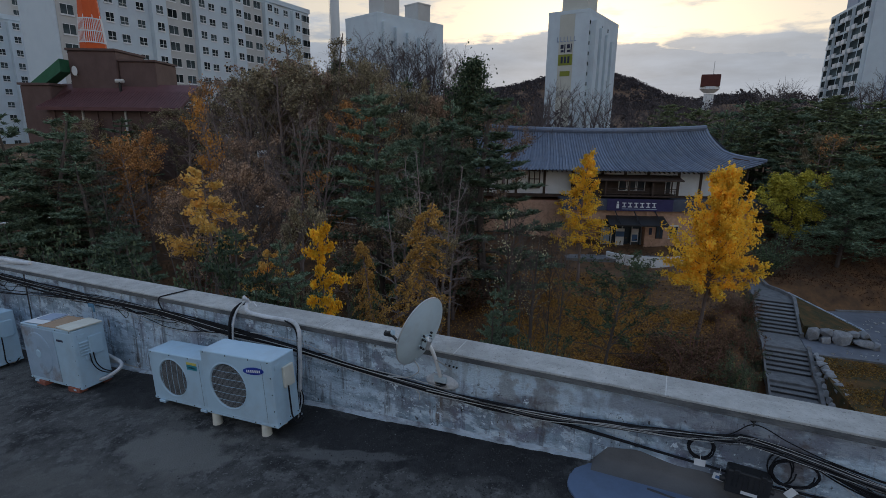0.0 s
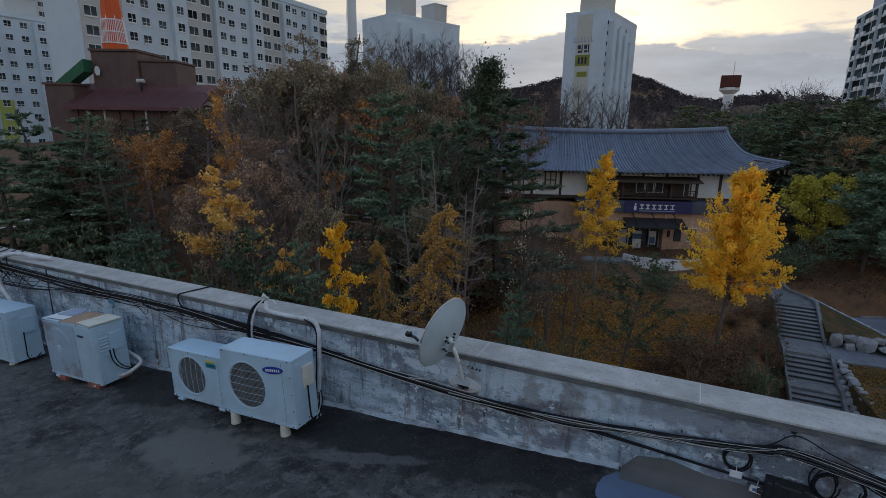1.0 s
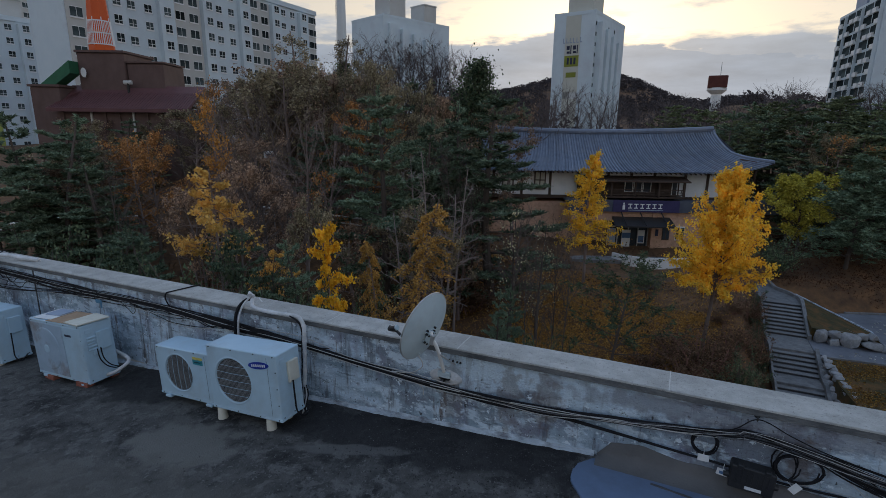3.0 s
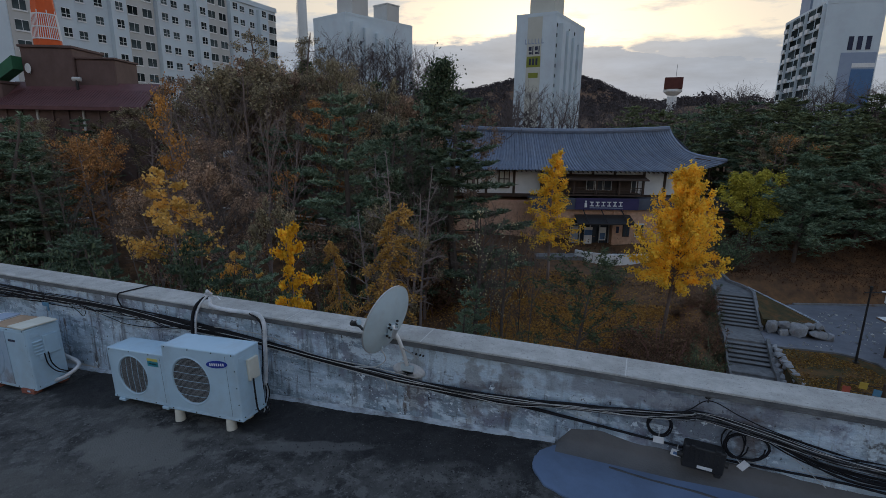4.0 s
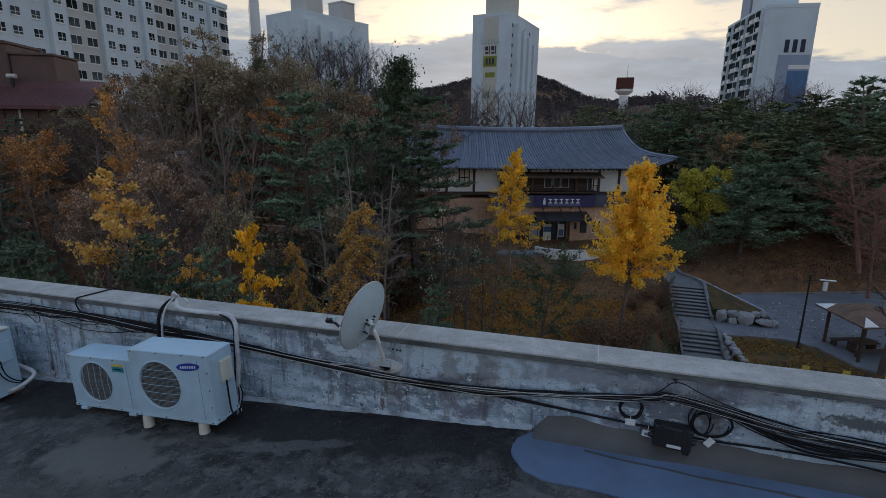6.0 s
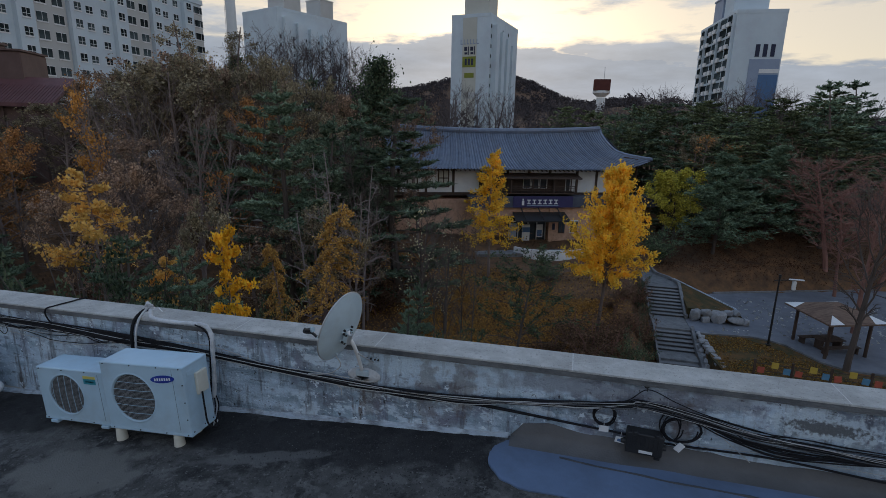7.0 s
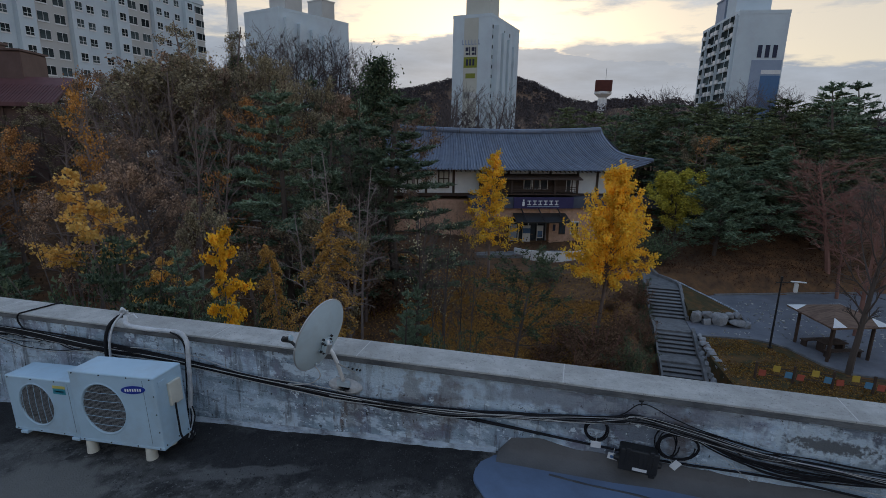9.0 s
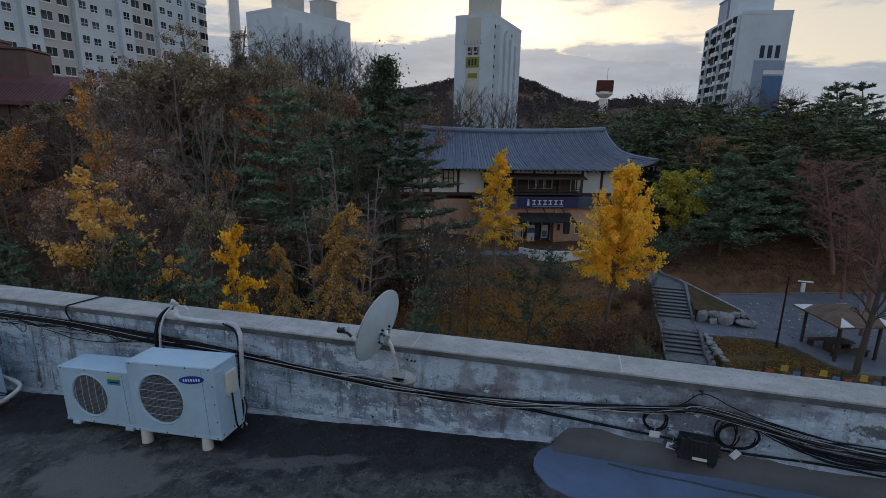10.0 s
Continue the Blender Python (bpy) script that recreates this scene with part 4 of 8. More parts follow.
def roof_point(s, v, left=-29.5):
    """Front slope of the curved roof; s 0 at the left end, 1 at the corner."""
    x1 = roof_edge(v)
    x0 = left - x1
    x = x0 + (x1 - x0) * s
    y = 5.0 - 6.8 * v
    lift = 0.85 * (max(0.0, (abs(s - 0.5) * 2 - 0.72) / 0.28) ** 2) * max(0.0, (v - 0.45) / 0.55)
    sag = 0.45 * (abs(s - 0.5) * 2) ** 2 * (1 - v)
    z = 11.75 - 3.75 * (v ** 0.82) - 0.25 * math.sin(math.pi * v) + 1.3 * lift + sag
    return Vector((x, y, z))


def museum():
    base = thing("museum", "two-storey museum with white walls and a grey tiled hanok roof", "building", MUS)
    L = -27.5
    # roof: sheathing of the four slopes and gables
    g = Geo()
    ns, nv = 48, 14
    for side in (1, -1):
        vs = []
        for j in range(nv + 1):
            for i in range(ns + 1):
                p = roof_point(i / ns, j / nv)
                if side < 0:
                    p.y = 10.0 - p.y
                vs.append(p)
        g.add(vs, [(j * (ns + 1) + i, j * (ns + 1) + i + 1, (j + 1) * (ns + 1) + i + 1, (j + 1) * (ns + 1) + i) for j in range(nv) for i in range(ns)])
    for end in (0.0, 1.0):
        cols = []
        for k in range(13):
            u = k / 12
            col = []
            for v in (0.62, 0.75, 0.88, 1.0):
                p = roof_point(end, v)
                q = Vector((p.x, 10.0 - p.y, p.z))
                r = p.lerp(q, u)
                r.z -= 0.6 * math.sin(math.pi * u) * (v - 0.62) / 0.38
                col.append(r)
            cols.append(col)
        vs = [p for c in cols for p in c]
        g.add(vs, [(i * 4 + k, i * 4 + k + 1, i * 4 + k + 5, i * 4 + k + 4) for i in range(12) for k in range(3)])
        a, b = roof_point(end, 0.62), roof_point(end, 0.0)
        g.add([a, (a.x, 10 - a.y, a.z), b], [(0, 1, 2)])
    part("roof", g, M_ROOFTILE, base)
    # tile rows: raised half-round ribs down the slope
    ribs = Geo()
    n = 98
    for i in range(n + 1):
        s = i / n
        ribs.tube([roof_point(s, j / 14) + Vector((0, -0.02, 0.06)) for j in range(15)], 0.085, 5)
    tagged(part("roof_tiles", ribs, M_ROOFTILE, base), kind="stuff")
    rid = Geo()
    rid.tube([roof_point(i / 24, 0) + Vector((0, 0, 0.22)) for i in range(25)], 0.30, 8)
    part("ridge", rid, M_ROOFTILE, base)
    for end in (0.0, 1.0):
        part("hip_ridge", Geo().tube([roof_point(end, j / 14) + Vector((0, 0, 0.12)) for j in range(15)], 0.2, 6), M_ROOFTILE, base)
    # rafters under the eave
    for i in range(70):
        s = i / 69
        p = roof_point(s, 1.0)
        part("rafter", Geo().tube([p + Vector((0, 0.05, -0.16)), Vector((p.x if L < p.x < 0 else max(L, min(0.0, p.x)), 0.1, p.z + 0.25))], 0.07, 4), M_TIMBER, base)
    # upper storey
    part("upper_wall", Geo().box(L, 0, 0.0, 10, 5.0, 8.45), M_PLASTER, base)
    for x in (0.0, -3.1, -5.4, -8.6, -11.0, -13.4, -16.5, -19.5, -22.5, -25.5, L):
        part("post", Geo().box(x - 0.13, x + 0.13, -0.10, 0.0, 5.0, 8.45), M_TIMBER, base)
    part("lintel", Geo().box(L, 0, -0.09, -0.001, 8.1, 8.3), M_TIMBER, base)
    part("sill_beam", Geo().box(L, 0, -0.12, -0.002, 5.0, 5.35), M_TIMBER, base)
    # dark recessed veranda
    part("veranda", Geo().box(-16.6, -6.0, -1.7, -0.15, 5.35, 5.5).box(-16.6, -6.0, -0.16, -0.10, 5.5, 7.15), M_TIMBER, base, "dark timber veranda")
    part("veranda_roof", Geo().add([(-17.0, -2.1, 7.12), (-5.6, -2.1, 7.12), (-5.6, -0.1, 7.5), (-17.0, -0.1, 7.5), (-17.0, -2.1, 7.0), (-5.6, -2.1, 7.0), (-5.6, -0.1, 7.38), (-17.0, -0.1, 7.38)],
                                   [(0, 1, 2, 3), (7, 6, 5, 4), (0, 4, 5, 1), (1, 5, 6, 2), (3, 7, 4, 0)]), M_TIMBER, base)
    for x in (-16.5, -13.4, -11.0, -8.6, -6.1):
        part("veranda_post", Geo().box(x - 0.07, x + 0.07, -1.78, -1.66, 5.5, 7.05), M_TIMBER, base)
    rail = Geo()
    for z in (5.68, 5.92, 6.18):
        rail.box(-16.6, -6.0, -1.72, -1.66, z, z + 0.06)
    for k in range(20):
        rail.box(-16.6 + k * 0.54, -16.55 + k * 0.54, -1.7, -1.67, 5.5, 6.2)
    part("railing", rail, M_TIMBER, base)
    part("veranda_panel", Geo().box(-16.6, -12.2, -0.5, -0.42, 5.5, 7.1), M_TIMBER, base)
    part("veranda_panel", Geo().box(-8.3, -6.9, -0.5, -0.42, 5.5, 7.1), M_TIMBER, base)
    for k in range(3):
        w = thing("window", "", "", None)
        w.parent = base
        w.matrix_basis = Matrix.Translation((-11.25 + k * 0.95, -0.2, 6.35))
        part("pane", Geo().box(-0.36, 0.36, -0.03, 0.0, -0.5, 0.5), M_GLASS, w)
        part("frame", Geo().box(-0.44, -0.36, -0.06, 0, -0.57, 0.57).box(0.36, 0.44, -0.06, 0, -0.57, 0.57).box(-0.44, 0.44, -0.06, 0, 0.5, 0.57).box(-0.44, 0.44, -0.06, 0, -0.57, -0.5), M_PLASTER, w)
    w = thing("window", "", "", None)
    w.parent = base
    w.matrix_basis = Matrix.Translation((-6.5, -0.2, 6.5))
    part("pane", Geo().box(-0.22, 0.22, -0.03, 0.0, -0.85, 0.85), M_GLASS, w)
    part("frame", Geo().box(-0.32, -0.22, -0.06, 0, -0.95, 0.95).box(0.22, 0.32, -0.06, 0, -0.95, 0.95).box(-0.32, 0.32, -0.06, 0, 0.85, 0.95), M_PLASTER, w)
    for x in (-20.6, -24.0):
        w = thing("window", "", "", None)
        w.parent = base
        w.matrix_basis = Matrix.Translation((x, -0.16, 6.9))
        part("frame", Geo().box(-0.62, 0.62, -0.02, 0.03, -1.0, 1.0), M_TIMBER, w)
        for sx in (-1, 1):
            part("pane", Geo().box(sx * 0.27 - 0.21, sx * 0.27 + 0.21, -0.06, -0.02, 0.06, 0.85).box(sx * 0.27 - 0.21, sx * 0.27 + 0.21, -0.06, -0.02, -0.85, -0.06), M_APTTAN, w)
    # open timber gallery at the side
    for y in (0.5, 3.5, 6.5):
        part("gallery_post", Geo().tube([(1.9, y, 4.9), (1.9, y, 8.2)], 0.12, 8), M_TIMBER, base)
    part("gallery_rail", Geo().box(1.85, 1.95, 0, 8, 5.9, 6.0).box(1.85, 1.95, 0, 8, 5.4, 5.5), M_STEEL, base)
    part("side_wall", Geo().box(0.0, 0.06, 0.2, 9.8, 5.1, 8.8), M_TIMBER, base)
    # deck slab and fascia
    part("deck", Geo().box(-18, 3.2, -3.0, 0.0, 4.9, 5.1).box(-18, 3.2, -3.05, -2.9, 4.1, 5.25), M_FASCIA, base, "dark blue-grey deck fascia")
    ban = part("banner", Geo().box(-13.5, -6.9, -3.12, -3.06, 4.1, 5.3), M_BANNER, base, "violet-blue banner with white writing bars")
    part("emblem", Geo().box(-12.55, -12.3, -3.15, -3.12, 4.35, 4.8).box(-12.5, -12.35, -3.15, -3.12, 4.85, 5.05), M_PLASTER, ban, "white emblem bar")
    for k in range(6):
        x = -12.0 + k * 0.60
        part("lettering_bar", Geo().box(x, x + 0.40, -3.15, -3.12, 4.86, 4.95).box(x + 0.16, x + 0.26, -3.15, -3.12, 4.55, 4.86).box(x, x + 0.40, -3.15, -3.12, 4.47, 4.56), M_PLASTER, ban, "white writing bar")
    part("lettering_bar", Geo().box(-12.0, -8.5, -3.14, -3.12, 4.27, 4.34), M_SIGNGREY, ban, "small pale writing bar")
    # lower storey: brick
    part("lower_wall", Geo().box(-26, 1.5, 0, 9.5, -1.5, 4.6).box(-17.5, -9.3, -2.6, 0, 3.1, 4.88).box(-9.3, 1.5, -2.6, 0, -1.5, 4.88), M_BRICK, base, "tan brick lower storey")
    part("entrance_glass", Geo().box(-13.6, -9.3, -1.9, -1.8, 0.1, 3.1), M_GLASS, base)
    part("transom", Geo().box(-13.6, -9.3, -2.02, -1.9, 2.35, 2.45), M_STEEL, base)
    for x in (-13.5, -12.5, -11.4, -10.4, -9.4):
        part("mullion", Geo().box(x - 0.05, x + 0.05, -2.02, -1.9, 0.0, 3.1), M_STEEL, base)
    part("notice_board", Geo().box(-12.1, -11.25, -2.3, -2.2, 0.3, 2.1), M_PLASTER, base, "white notice board")
    part("notice_band", Geo().box(-12.1, -11.25, -2.31, -2.30, 1.25, 1.8), M_SIGNBLUE, base, "blue poster panel")
    part("notice_board", Geo().box(-10.5, -9.8, -2.3, -2.2, 0.7, 2.1), M_PLASTER, base, "white notice board")
    part("notice_band", Geo().box(-10.42, -9.88, -2.31, -2.30, 0.8, 1.5), M_SIGNBLUE, base, "blue poster panel")
    part("door_poster", Geo().box(-13.4, -12.7, -2.08, -2.02, 0.2, 2.2), M_SIGNGREY, base, "pale poster on the entrance glass")
    part("brick_pier", Geo().box(-9.3, -8.8, -2.75, -2.6, -1.5, 4.4), M_BRICK, base)
    part("plaque", Geo().box(-8.9, -8.6, -2.78, -2.75, 1.6, 2.3), M_SIGNDARK, base)
    for x, wide, mm in ((-7.8, 0.36, M_TIMBER), (-6.4, 0.46, M_PLASTER), (-3.4, 0.6, M_TIMBER), (-1.2, 0.6, M_TIMBER)):
        w = thing("window", "", "", None)
        w.parent = base
        w.matrix_basis = Matrix.Translation((x, -2.6, 1.9))
        part("frame", Geo().box(-wide, wide, -0.08, 0.0, -0.72, 0.72), mm, w)
        for sx in (-1, 1):
            part("pane", Geo().box(sx * wide * 0.5 - wide * 0.38, sx * wide * 0.5 + wide * 0.38, -0.12, -0.08, -0.6, 0.6), M_GLASS, w)
    part("canopy", Geo().add([(-13.4, -2.7, 3.55), (-7.6, -2.7, 3.55), (-7.9, -5.4, 3.05), (-13.7, -5.4, 3.05), (-13.4, -2.7, 3.4), (-7.6, -2.7, 3.4), (-7.9, -5.4, 2.92), (-13.7, -5.4, 2.92)],
                             [(0, 3, 2, 1), (4, 5, 6, 7), (0, 1, 5, 4), (3, 7, 6, 2), (0, 4, 7, 3), (1, 2, 6, 5)]), M_BLACK, base, "thin dark entrance canopy")
    for x in (-12.6, -10.7, -8.6):
        part("canopy_strut", Geo().tube([(x, -5.2, 3.1), (x, -2.9, 4.1)], 0.06, 6), M_BLACK, base)
    part("terrace", Geo().box(-18, 4, -7, 0, -3.0, 0.0), M_STONE, base)
    # low curved white wall before the entrance
    g = Geo()
    inner, outer = [], []
    for k in range(25):
        a = math.pi * (1.12 + 0.76 * k / 24)
        for r, lst in ((4.4, inner), (4.65, outer)):
            lst.append((-9.8 + r * 0.98 * math.cos(a), -4.9 + r * 0.70 * math.sin(a)))
    n = len(inner)
    vs = [(x, y, z) for lst in (inner, outer) for x, y in lst for z in (-3.0, 0.55)]
    fs = []
    for k in range(n - 1):
        i0, o0 = 2 * k, 2 * (k + n)
        fs += [(i0, i0 + 1, i0 + 3, i0 + 2), (o0, o0 + 2, o0 + 3, o0 + 1), (i0 + 1, o0 + 1, o0 + 3, i0 + 3)]
    fs += [(0, 2 * n, 2 * n + 1, 1), (2 * n - 2, 2 * n - 1, 4 * n - 1, 4 * n - 2)]
    solid("garden_wall", Geo().add(vs, fs), M_PLASTER, "low curved white wall before the museum entrance", "wall", m=MUS)
    return base


museum()


# ---- stairs, plaza ----
def stairs():
    base = thing("stairs", "grey stone garden stairs with side kerbs", "stairs", kind="structure")
    m = Matrix.Translation((8.13, 37.2, PLAZA_Z))
    go, rise = 0.42, 0.155
    # riser shade is put into its colour; the tread slab keeps the stone's tone
    step = Geo().box(-1.22, 1.22, 0.035, go + 0.04, -0.4, -0.045).mesh("riser", M_RISERSHADE)
    slab = Geo().rbox(-1.22, 1.22, 0, go + 0.04, -0.05, 0, 0.012).mesh("step", M_STONE)
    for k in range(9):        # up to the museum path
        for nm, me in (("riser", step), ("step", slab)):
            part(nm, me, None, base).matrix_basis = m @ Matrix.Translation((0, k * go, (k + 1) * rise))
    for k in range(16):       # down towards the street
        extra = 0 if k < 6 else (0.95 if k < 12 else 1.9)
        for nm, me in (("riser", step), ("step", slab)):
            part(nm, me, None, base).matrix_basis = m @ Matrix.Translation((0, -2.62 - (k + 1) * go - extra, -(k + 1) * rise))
    part("landing", Geo().rbox(-1.22, 1.22, -2.62, 0.02, -0.3, 0.0, 0.01), M_STONE, base).matrix_basis = m
    y1 = -2.62 - 6 * go
    part("landing", Geo().rbox(-1.22, 1.22, y1 - 0.95, y1 + 0.03, -0.3, 0.0, 0.01), M_STONE, base).matrix_basis = m @ Matrix.Translation((0, 0, -6 * rise))
    top, yt = 9 * rise, 9 * go
    path = [(-1.22, yt), (1.22, yt), (1.22, yt + 1.0), (0.75, yt + 2.2), (-0.10, yt + 3.4), (-0.6, yt + 7.0), (-2.2, yt + 7.0), (-1.9, yt + 3.6), (-1.35, yt + 1.6)]
    n = len(path)
    part("upper_path", Geo().add([(x, y, top) for x, y in path] + [(x, y, top - 0.3) for x, y in path], [tuple(range(n))] + [(k, k + n, (k + 1) % n + n, (k + 1) % n) for k in range(n)]), M_STONE, base).matrix_basis = m

    def side(pts, w=0.085, h=0.16):
        g = Geo()
        for p, q in zip(pts, pts[1:]):
            g.add([(x + dx, y, z + dz) for (x, y, z) in (p, q) for dx in (-w, w) for dz in (-0.5, h)], [(0, 1, 3, 2), (4, 6, 7, 5), (0, 4, 5, 1), (2, 3, 7, 6), (1, 5, 7, 3)])
        part("side_kerb", g, M_STONE, base).matrix_basis = m

    fall = [(-2.6, 0.0), (y1 + 0.1, -6 * rise + 0.04), (y1 - 0.95, -6 * rise), (y1 - 0.95 - 6 * go, -12 * rise)]
    side([(-2.0, yt + 3.6, top), (-1.45, yt + 1.6, top), (-1.31, yt, top), (-1.31, 0.0, 0.0)] + [(-1.31, y, z) for y, z in fall], 0.06, 0.10)
    side([(-0.5, yt + 7.0, top), (-0.02, yt + 3.4, top), (0.85, yt + 2.2, top), (1.32, yt + 1.0, top), (1.32, yt, top + 0.05), (1.32, 0.15, 0.12), (1.32, -0.25, 0.05)], 0.11, 0.26)
    side([(1.32, -2.45, 0.0)] + [(1.32, y, z) for y, z in fall[1:]], 0.11, 0.26)
    return m


stairs()


def sheet(name, outline, z, material, label, lift=0.0, thick=0.5, kind="structure"):
    n = len(outline)
    g = Geo().add([(x, y, z) for x, y in outline] + [(x, y, z - thick) for x, y in outline],
                  [tuple(range(n))] + [(k, k + n, (k + 1) % n + n, (k + 1) % n) for k in range(n)])
    return solid(name, g, material, label, kind=kind)


sheet("pavement_plaza", [(9.38, 37.4), (9.38, 34.75), (9.9, 34.2), (11.5, 34.4), (13.3, 34.55), (14.4, 34.2), (15.2, 33.6), (16.4, 31.2), (17.6, 30.3), (24, 30.2), (34, 31), (40, 46), (40, 54.5), (27.0, 50.0), (13.1, 44.7), (11.0, 43.6), (13.85, 40.5), (13.85, 36.9)],
      PLAZA_Z, M_PLAZA, "grey paved plaza strewn with fallen leaves")
sheet("ground_lawn", [(9.85, 34.1), (9.75, 30.0), (10.2, 26.5), (22.0, 26.0), (24.0, 30.12), (17.5, 30.22), (16.32, 31.15), (15.13, 33.52), (14.35, 34.12), (13.3, 34.46), (11.5, 34.32)],
      PLAZA_Z - 0.06, M_GRASS, "sloping lawn scattered with orange leaves", thick=1.5)


def verge():
    """Grass wedge that falls from the stairs' top to the plaza."""
    edge = [(9.5, 37.2, 0.85), (9.5, 41.0, 1.25), (9.5, 43.75, 1.30), (11.9, 42.15, 0.55), (13.75, 40.5, 0.03), (13.75, 37.2, 0.05), (13.1, 37.2, 0.75), (11.9, 37.2, 0.82)]
    n = len(edge)
    mid = (11.2, 39.8, 0.72)
    g = Geo().add([(x, y, PLAZA_Z + z) for x, y, z in edge + [mid]] + [(x, y, PLAZA_Z - 0.4) for x, y, z in edge],
                  [(n, k, (k + 1) % n) for k in range(n)] + [(k, k + n + 1, (k + 1) % n + n + 1, (k + 1) % n) for k in range(n)])
    solid("ground_verge", g, M_GRASS, "grass verge above the boulders", kind="structure")


verge()


# ---- trees ----
def leaf_quads(points, size, rng, flat=0.0, aspect=0.6, jitter=0.3, corners=4):
    """Small leaf faces, one for each point, turned at random (numpy)."""
    p = np.asarray(points, dtype=float)
    n = len(p)
    a = rng.normal(size=(n, 3))
    a[:, 2] *= 1 - flat
    a /= np.linalg.norm(a, axis=1)[:, None]
    b = np.cross(a, rng.normal(size=(n, 3)))
    b /= np.linalg.norm(b, axis=1)[:, None] + 1e-9
    s = size * (1 + jitter * rng.uniform(-1, 1, n))[:, None]
    if corners == 3:
        return np.stack([p - a * s * 0.5, p + a * s * 0.5, p + b * s * 0.9], axis=1).reshape(-1, 3)
    return np.stack([p - a * s * 0.5, p + b * s * 0.5 * aspect, p + a * s * 0.5, p - b * s * 0.5 * aspect], axis=1).reshape(-1, 3)


def needle_tufts(points, dirs, size, rng, blades=9, width=0.11):
    """Bundles of narrow triangles that fan out from each point."""
    p = np.repeat(np.asarray(points, dtype=float), blades, axis=0)
    d = np.repeat(np.asarray(dirs, dtype=float), blades, axis=0)
    n = len(p)
    a = d * 0.6 + rng.normal(size=(n, 3)) * (0.75, 0.75, 0.38)
    a[:, 2] += 0.15
    a /= np.linalg.norm(a, axis=1)[:, None]
    b = np.cross(a, rng.normal(size=(n, 3)))
    b /= np.linalg.norm(b, axis=1)[:, None] + 1e-9
    s = size * rng.uniform(0.6, 1.25, n)[:, None]
    w = size * width
    return np.stack([p - b * w, p + b * w, p + a * s], axis=1).reshape(-1, 3)


def tri_mesh(name, v, k, material):
    me = bpy.data.meshes.new(name)
    n = len(v) // k
    me.vertices.add(len(v))
    me.vertices.foreach_set("co", np.asarray(v, dtype=np.float32).ravel())
    me.loops.add(n * k)
    me.loops.foreach_set("vertex_index", np.arange(n * k, dtype=np.int32))
    me.polygons.add(n)
    me.polygons.foreach_set("loop_start", np.arange(0, n * k, k, dtype=np.int32))
    me.materials.append(material)
    me.update()
    me.validate()
    return me


def branch(rng, start, direction, length, droop, segs=4, wobble=0.12):
    pts, d, p = [Vector(start)], Vector(direction).normalized(), Vector(start)
    for k in range(segs):
        d = (d + Vector((rng.gauss(0, wobble), rng.gauss(0, wobble), rng.gauss(0, wobble) + droop / segs))).normalized()
        p = p + d * (length / segs)
        pts.append(p.copy())
    return pts


def along(pts, u):
    k = min(int(u * (len(pts) - 1)), len(pts) - 2)
    f = u * (len(pts) - 1) - k
    return pts[k].lerp(pts[k + 1], f), (pts[k + 1] - pts[k]).normalized()


def make_pine(seed, spread=0.26, low=0.10, whorls=12, size=0.019, material=None, blades=5, width=0.20, shoots=30, fullness=1.15):
    """A pine of height 1 (scaled on placing): boughs in layers, each a flat plume of side shoots set with needle tufts."""
    rng, nrng = random.Random(seed), np.random.default_rng(seed)
    wood = Geo()
    trunk = branch(rng, (0, 0, -0.03), (0.02, 0.01, 1), 1.02, 0.0, 10, 0.025)
    wood.tube(trunk, [0.016 * (1 - 0.93 * k / 10) + 0.001 for k in range(11)], 7, False)
    pts, dirs = [], []
    for k in range(whorls):
        uw = low + (0.985 - low) * ((k + 0.4 * rng.random()) / whorls) ** 0.92
        limbs = rng.randint(4, 6)
        turn = rng.random() * math.tau
        for j in range(limbs):
            u = min(0.99, uw + rng.gauss(0, 0.012))
            p, _ = along(trunk, u)
            prof = (1 - u) ** 0.6 * (0.55 + 0.45 * min(1, (u - low + 0.05) / 0.25)) + 0.03
            ln = spread * prof * rng.choice((0.5, 0.75, 0.95, 1.0, 1.15, 1.3))
            az = turn + math.tau * j / limbs + rng.gauss(0, 0.3)
            limb = branch(rng, p, (math.cos(az), math.sin(az), rng.uniform(-0.10, 0.06) + 0.55 * u * u), ln, rng.uniform(0.05, 0.24), 5, 0.05)
            wood.tube(limb, [0.0048 * (1 - 0.8 * q / 5) * (1.15 - u) for q in range(6)], 4, False)
            for q in range(max(6, int(shoots * ln / spread))):
                v = 0.18 + 0.82 * rng.random() ** 0.8
                c, d = along(limb, v)
                side = Vector((-d.y, d.x, 0.0)) * (1 if q % 2 else -1)
                way = d * 0.75 + side * rng.uniform(0.35, 1.0) + Vector((0, 0, rng.gauss(0.06, 0.07)))
                reach = (ln * 0.36 * (1.15 - v) + 0.014) * rng.uniform(0.6, 1.15)
                shoot = branch(rng, c, way, reach, 0.12, 2, 0.08)
                for w in range(max(2, int(fullness * reach / 0.0075))):
                    t, dd = along(shoot, rng.uniform(0.15, 1.0))
                    pts.append(t[:])
                    dirs.append(dd[:])
            pts.append(limb[-1][:])
            dirs.append((limb[-1] - limb[-2]).normalized()[:])
    for k in range(16):
        pts.append((trunk[-1].x, trunk[-1].y, trunk[-1].z - 0.005 * k))
        dirs.append((0, 0, 1))
    v = needle_tufts(pts, dirs, size, nrng, blades, width)
    return wood.mesh("trunk", M_BARK), tri_mesh("crown", v, 3, material or L_PINE)


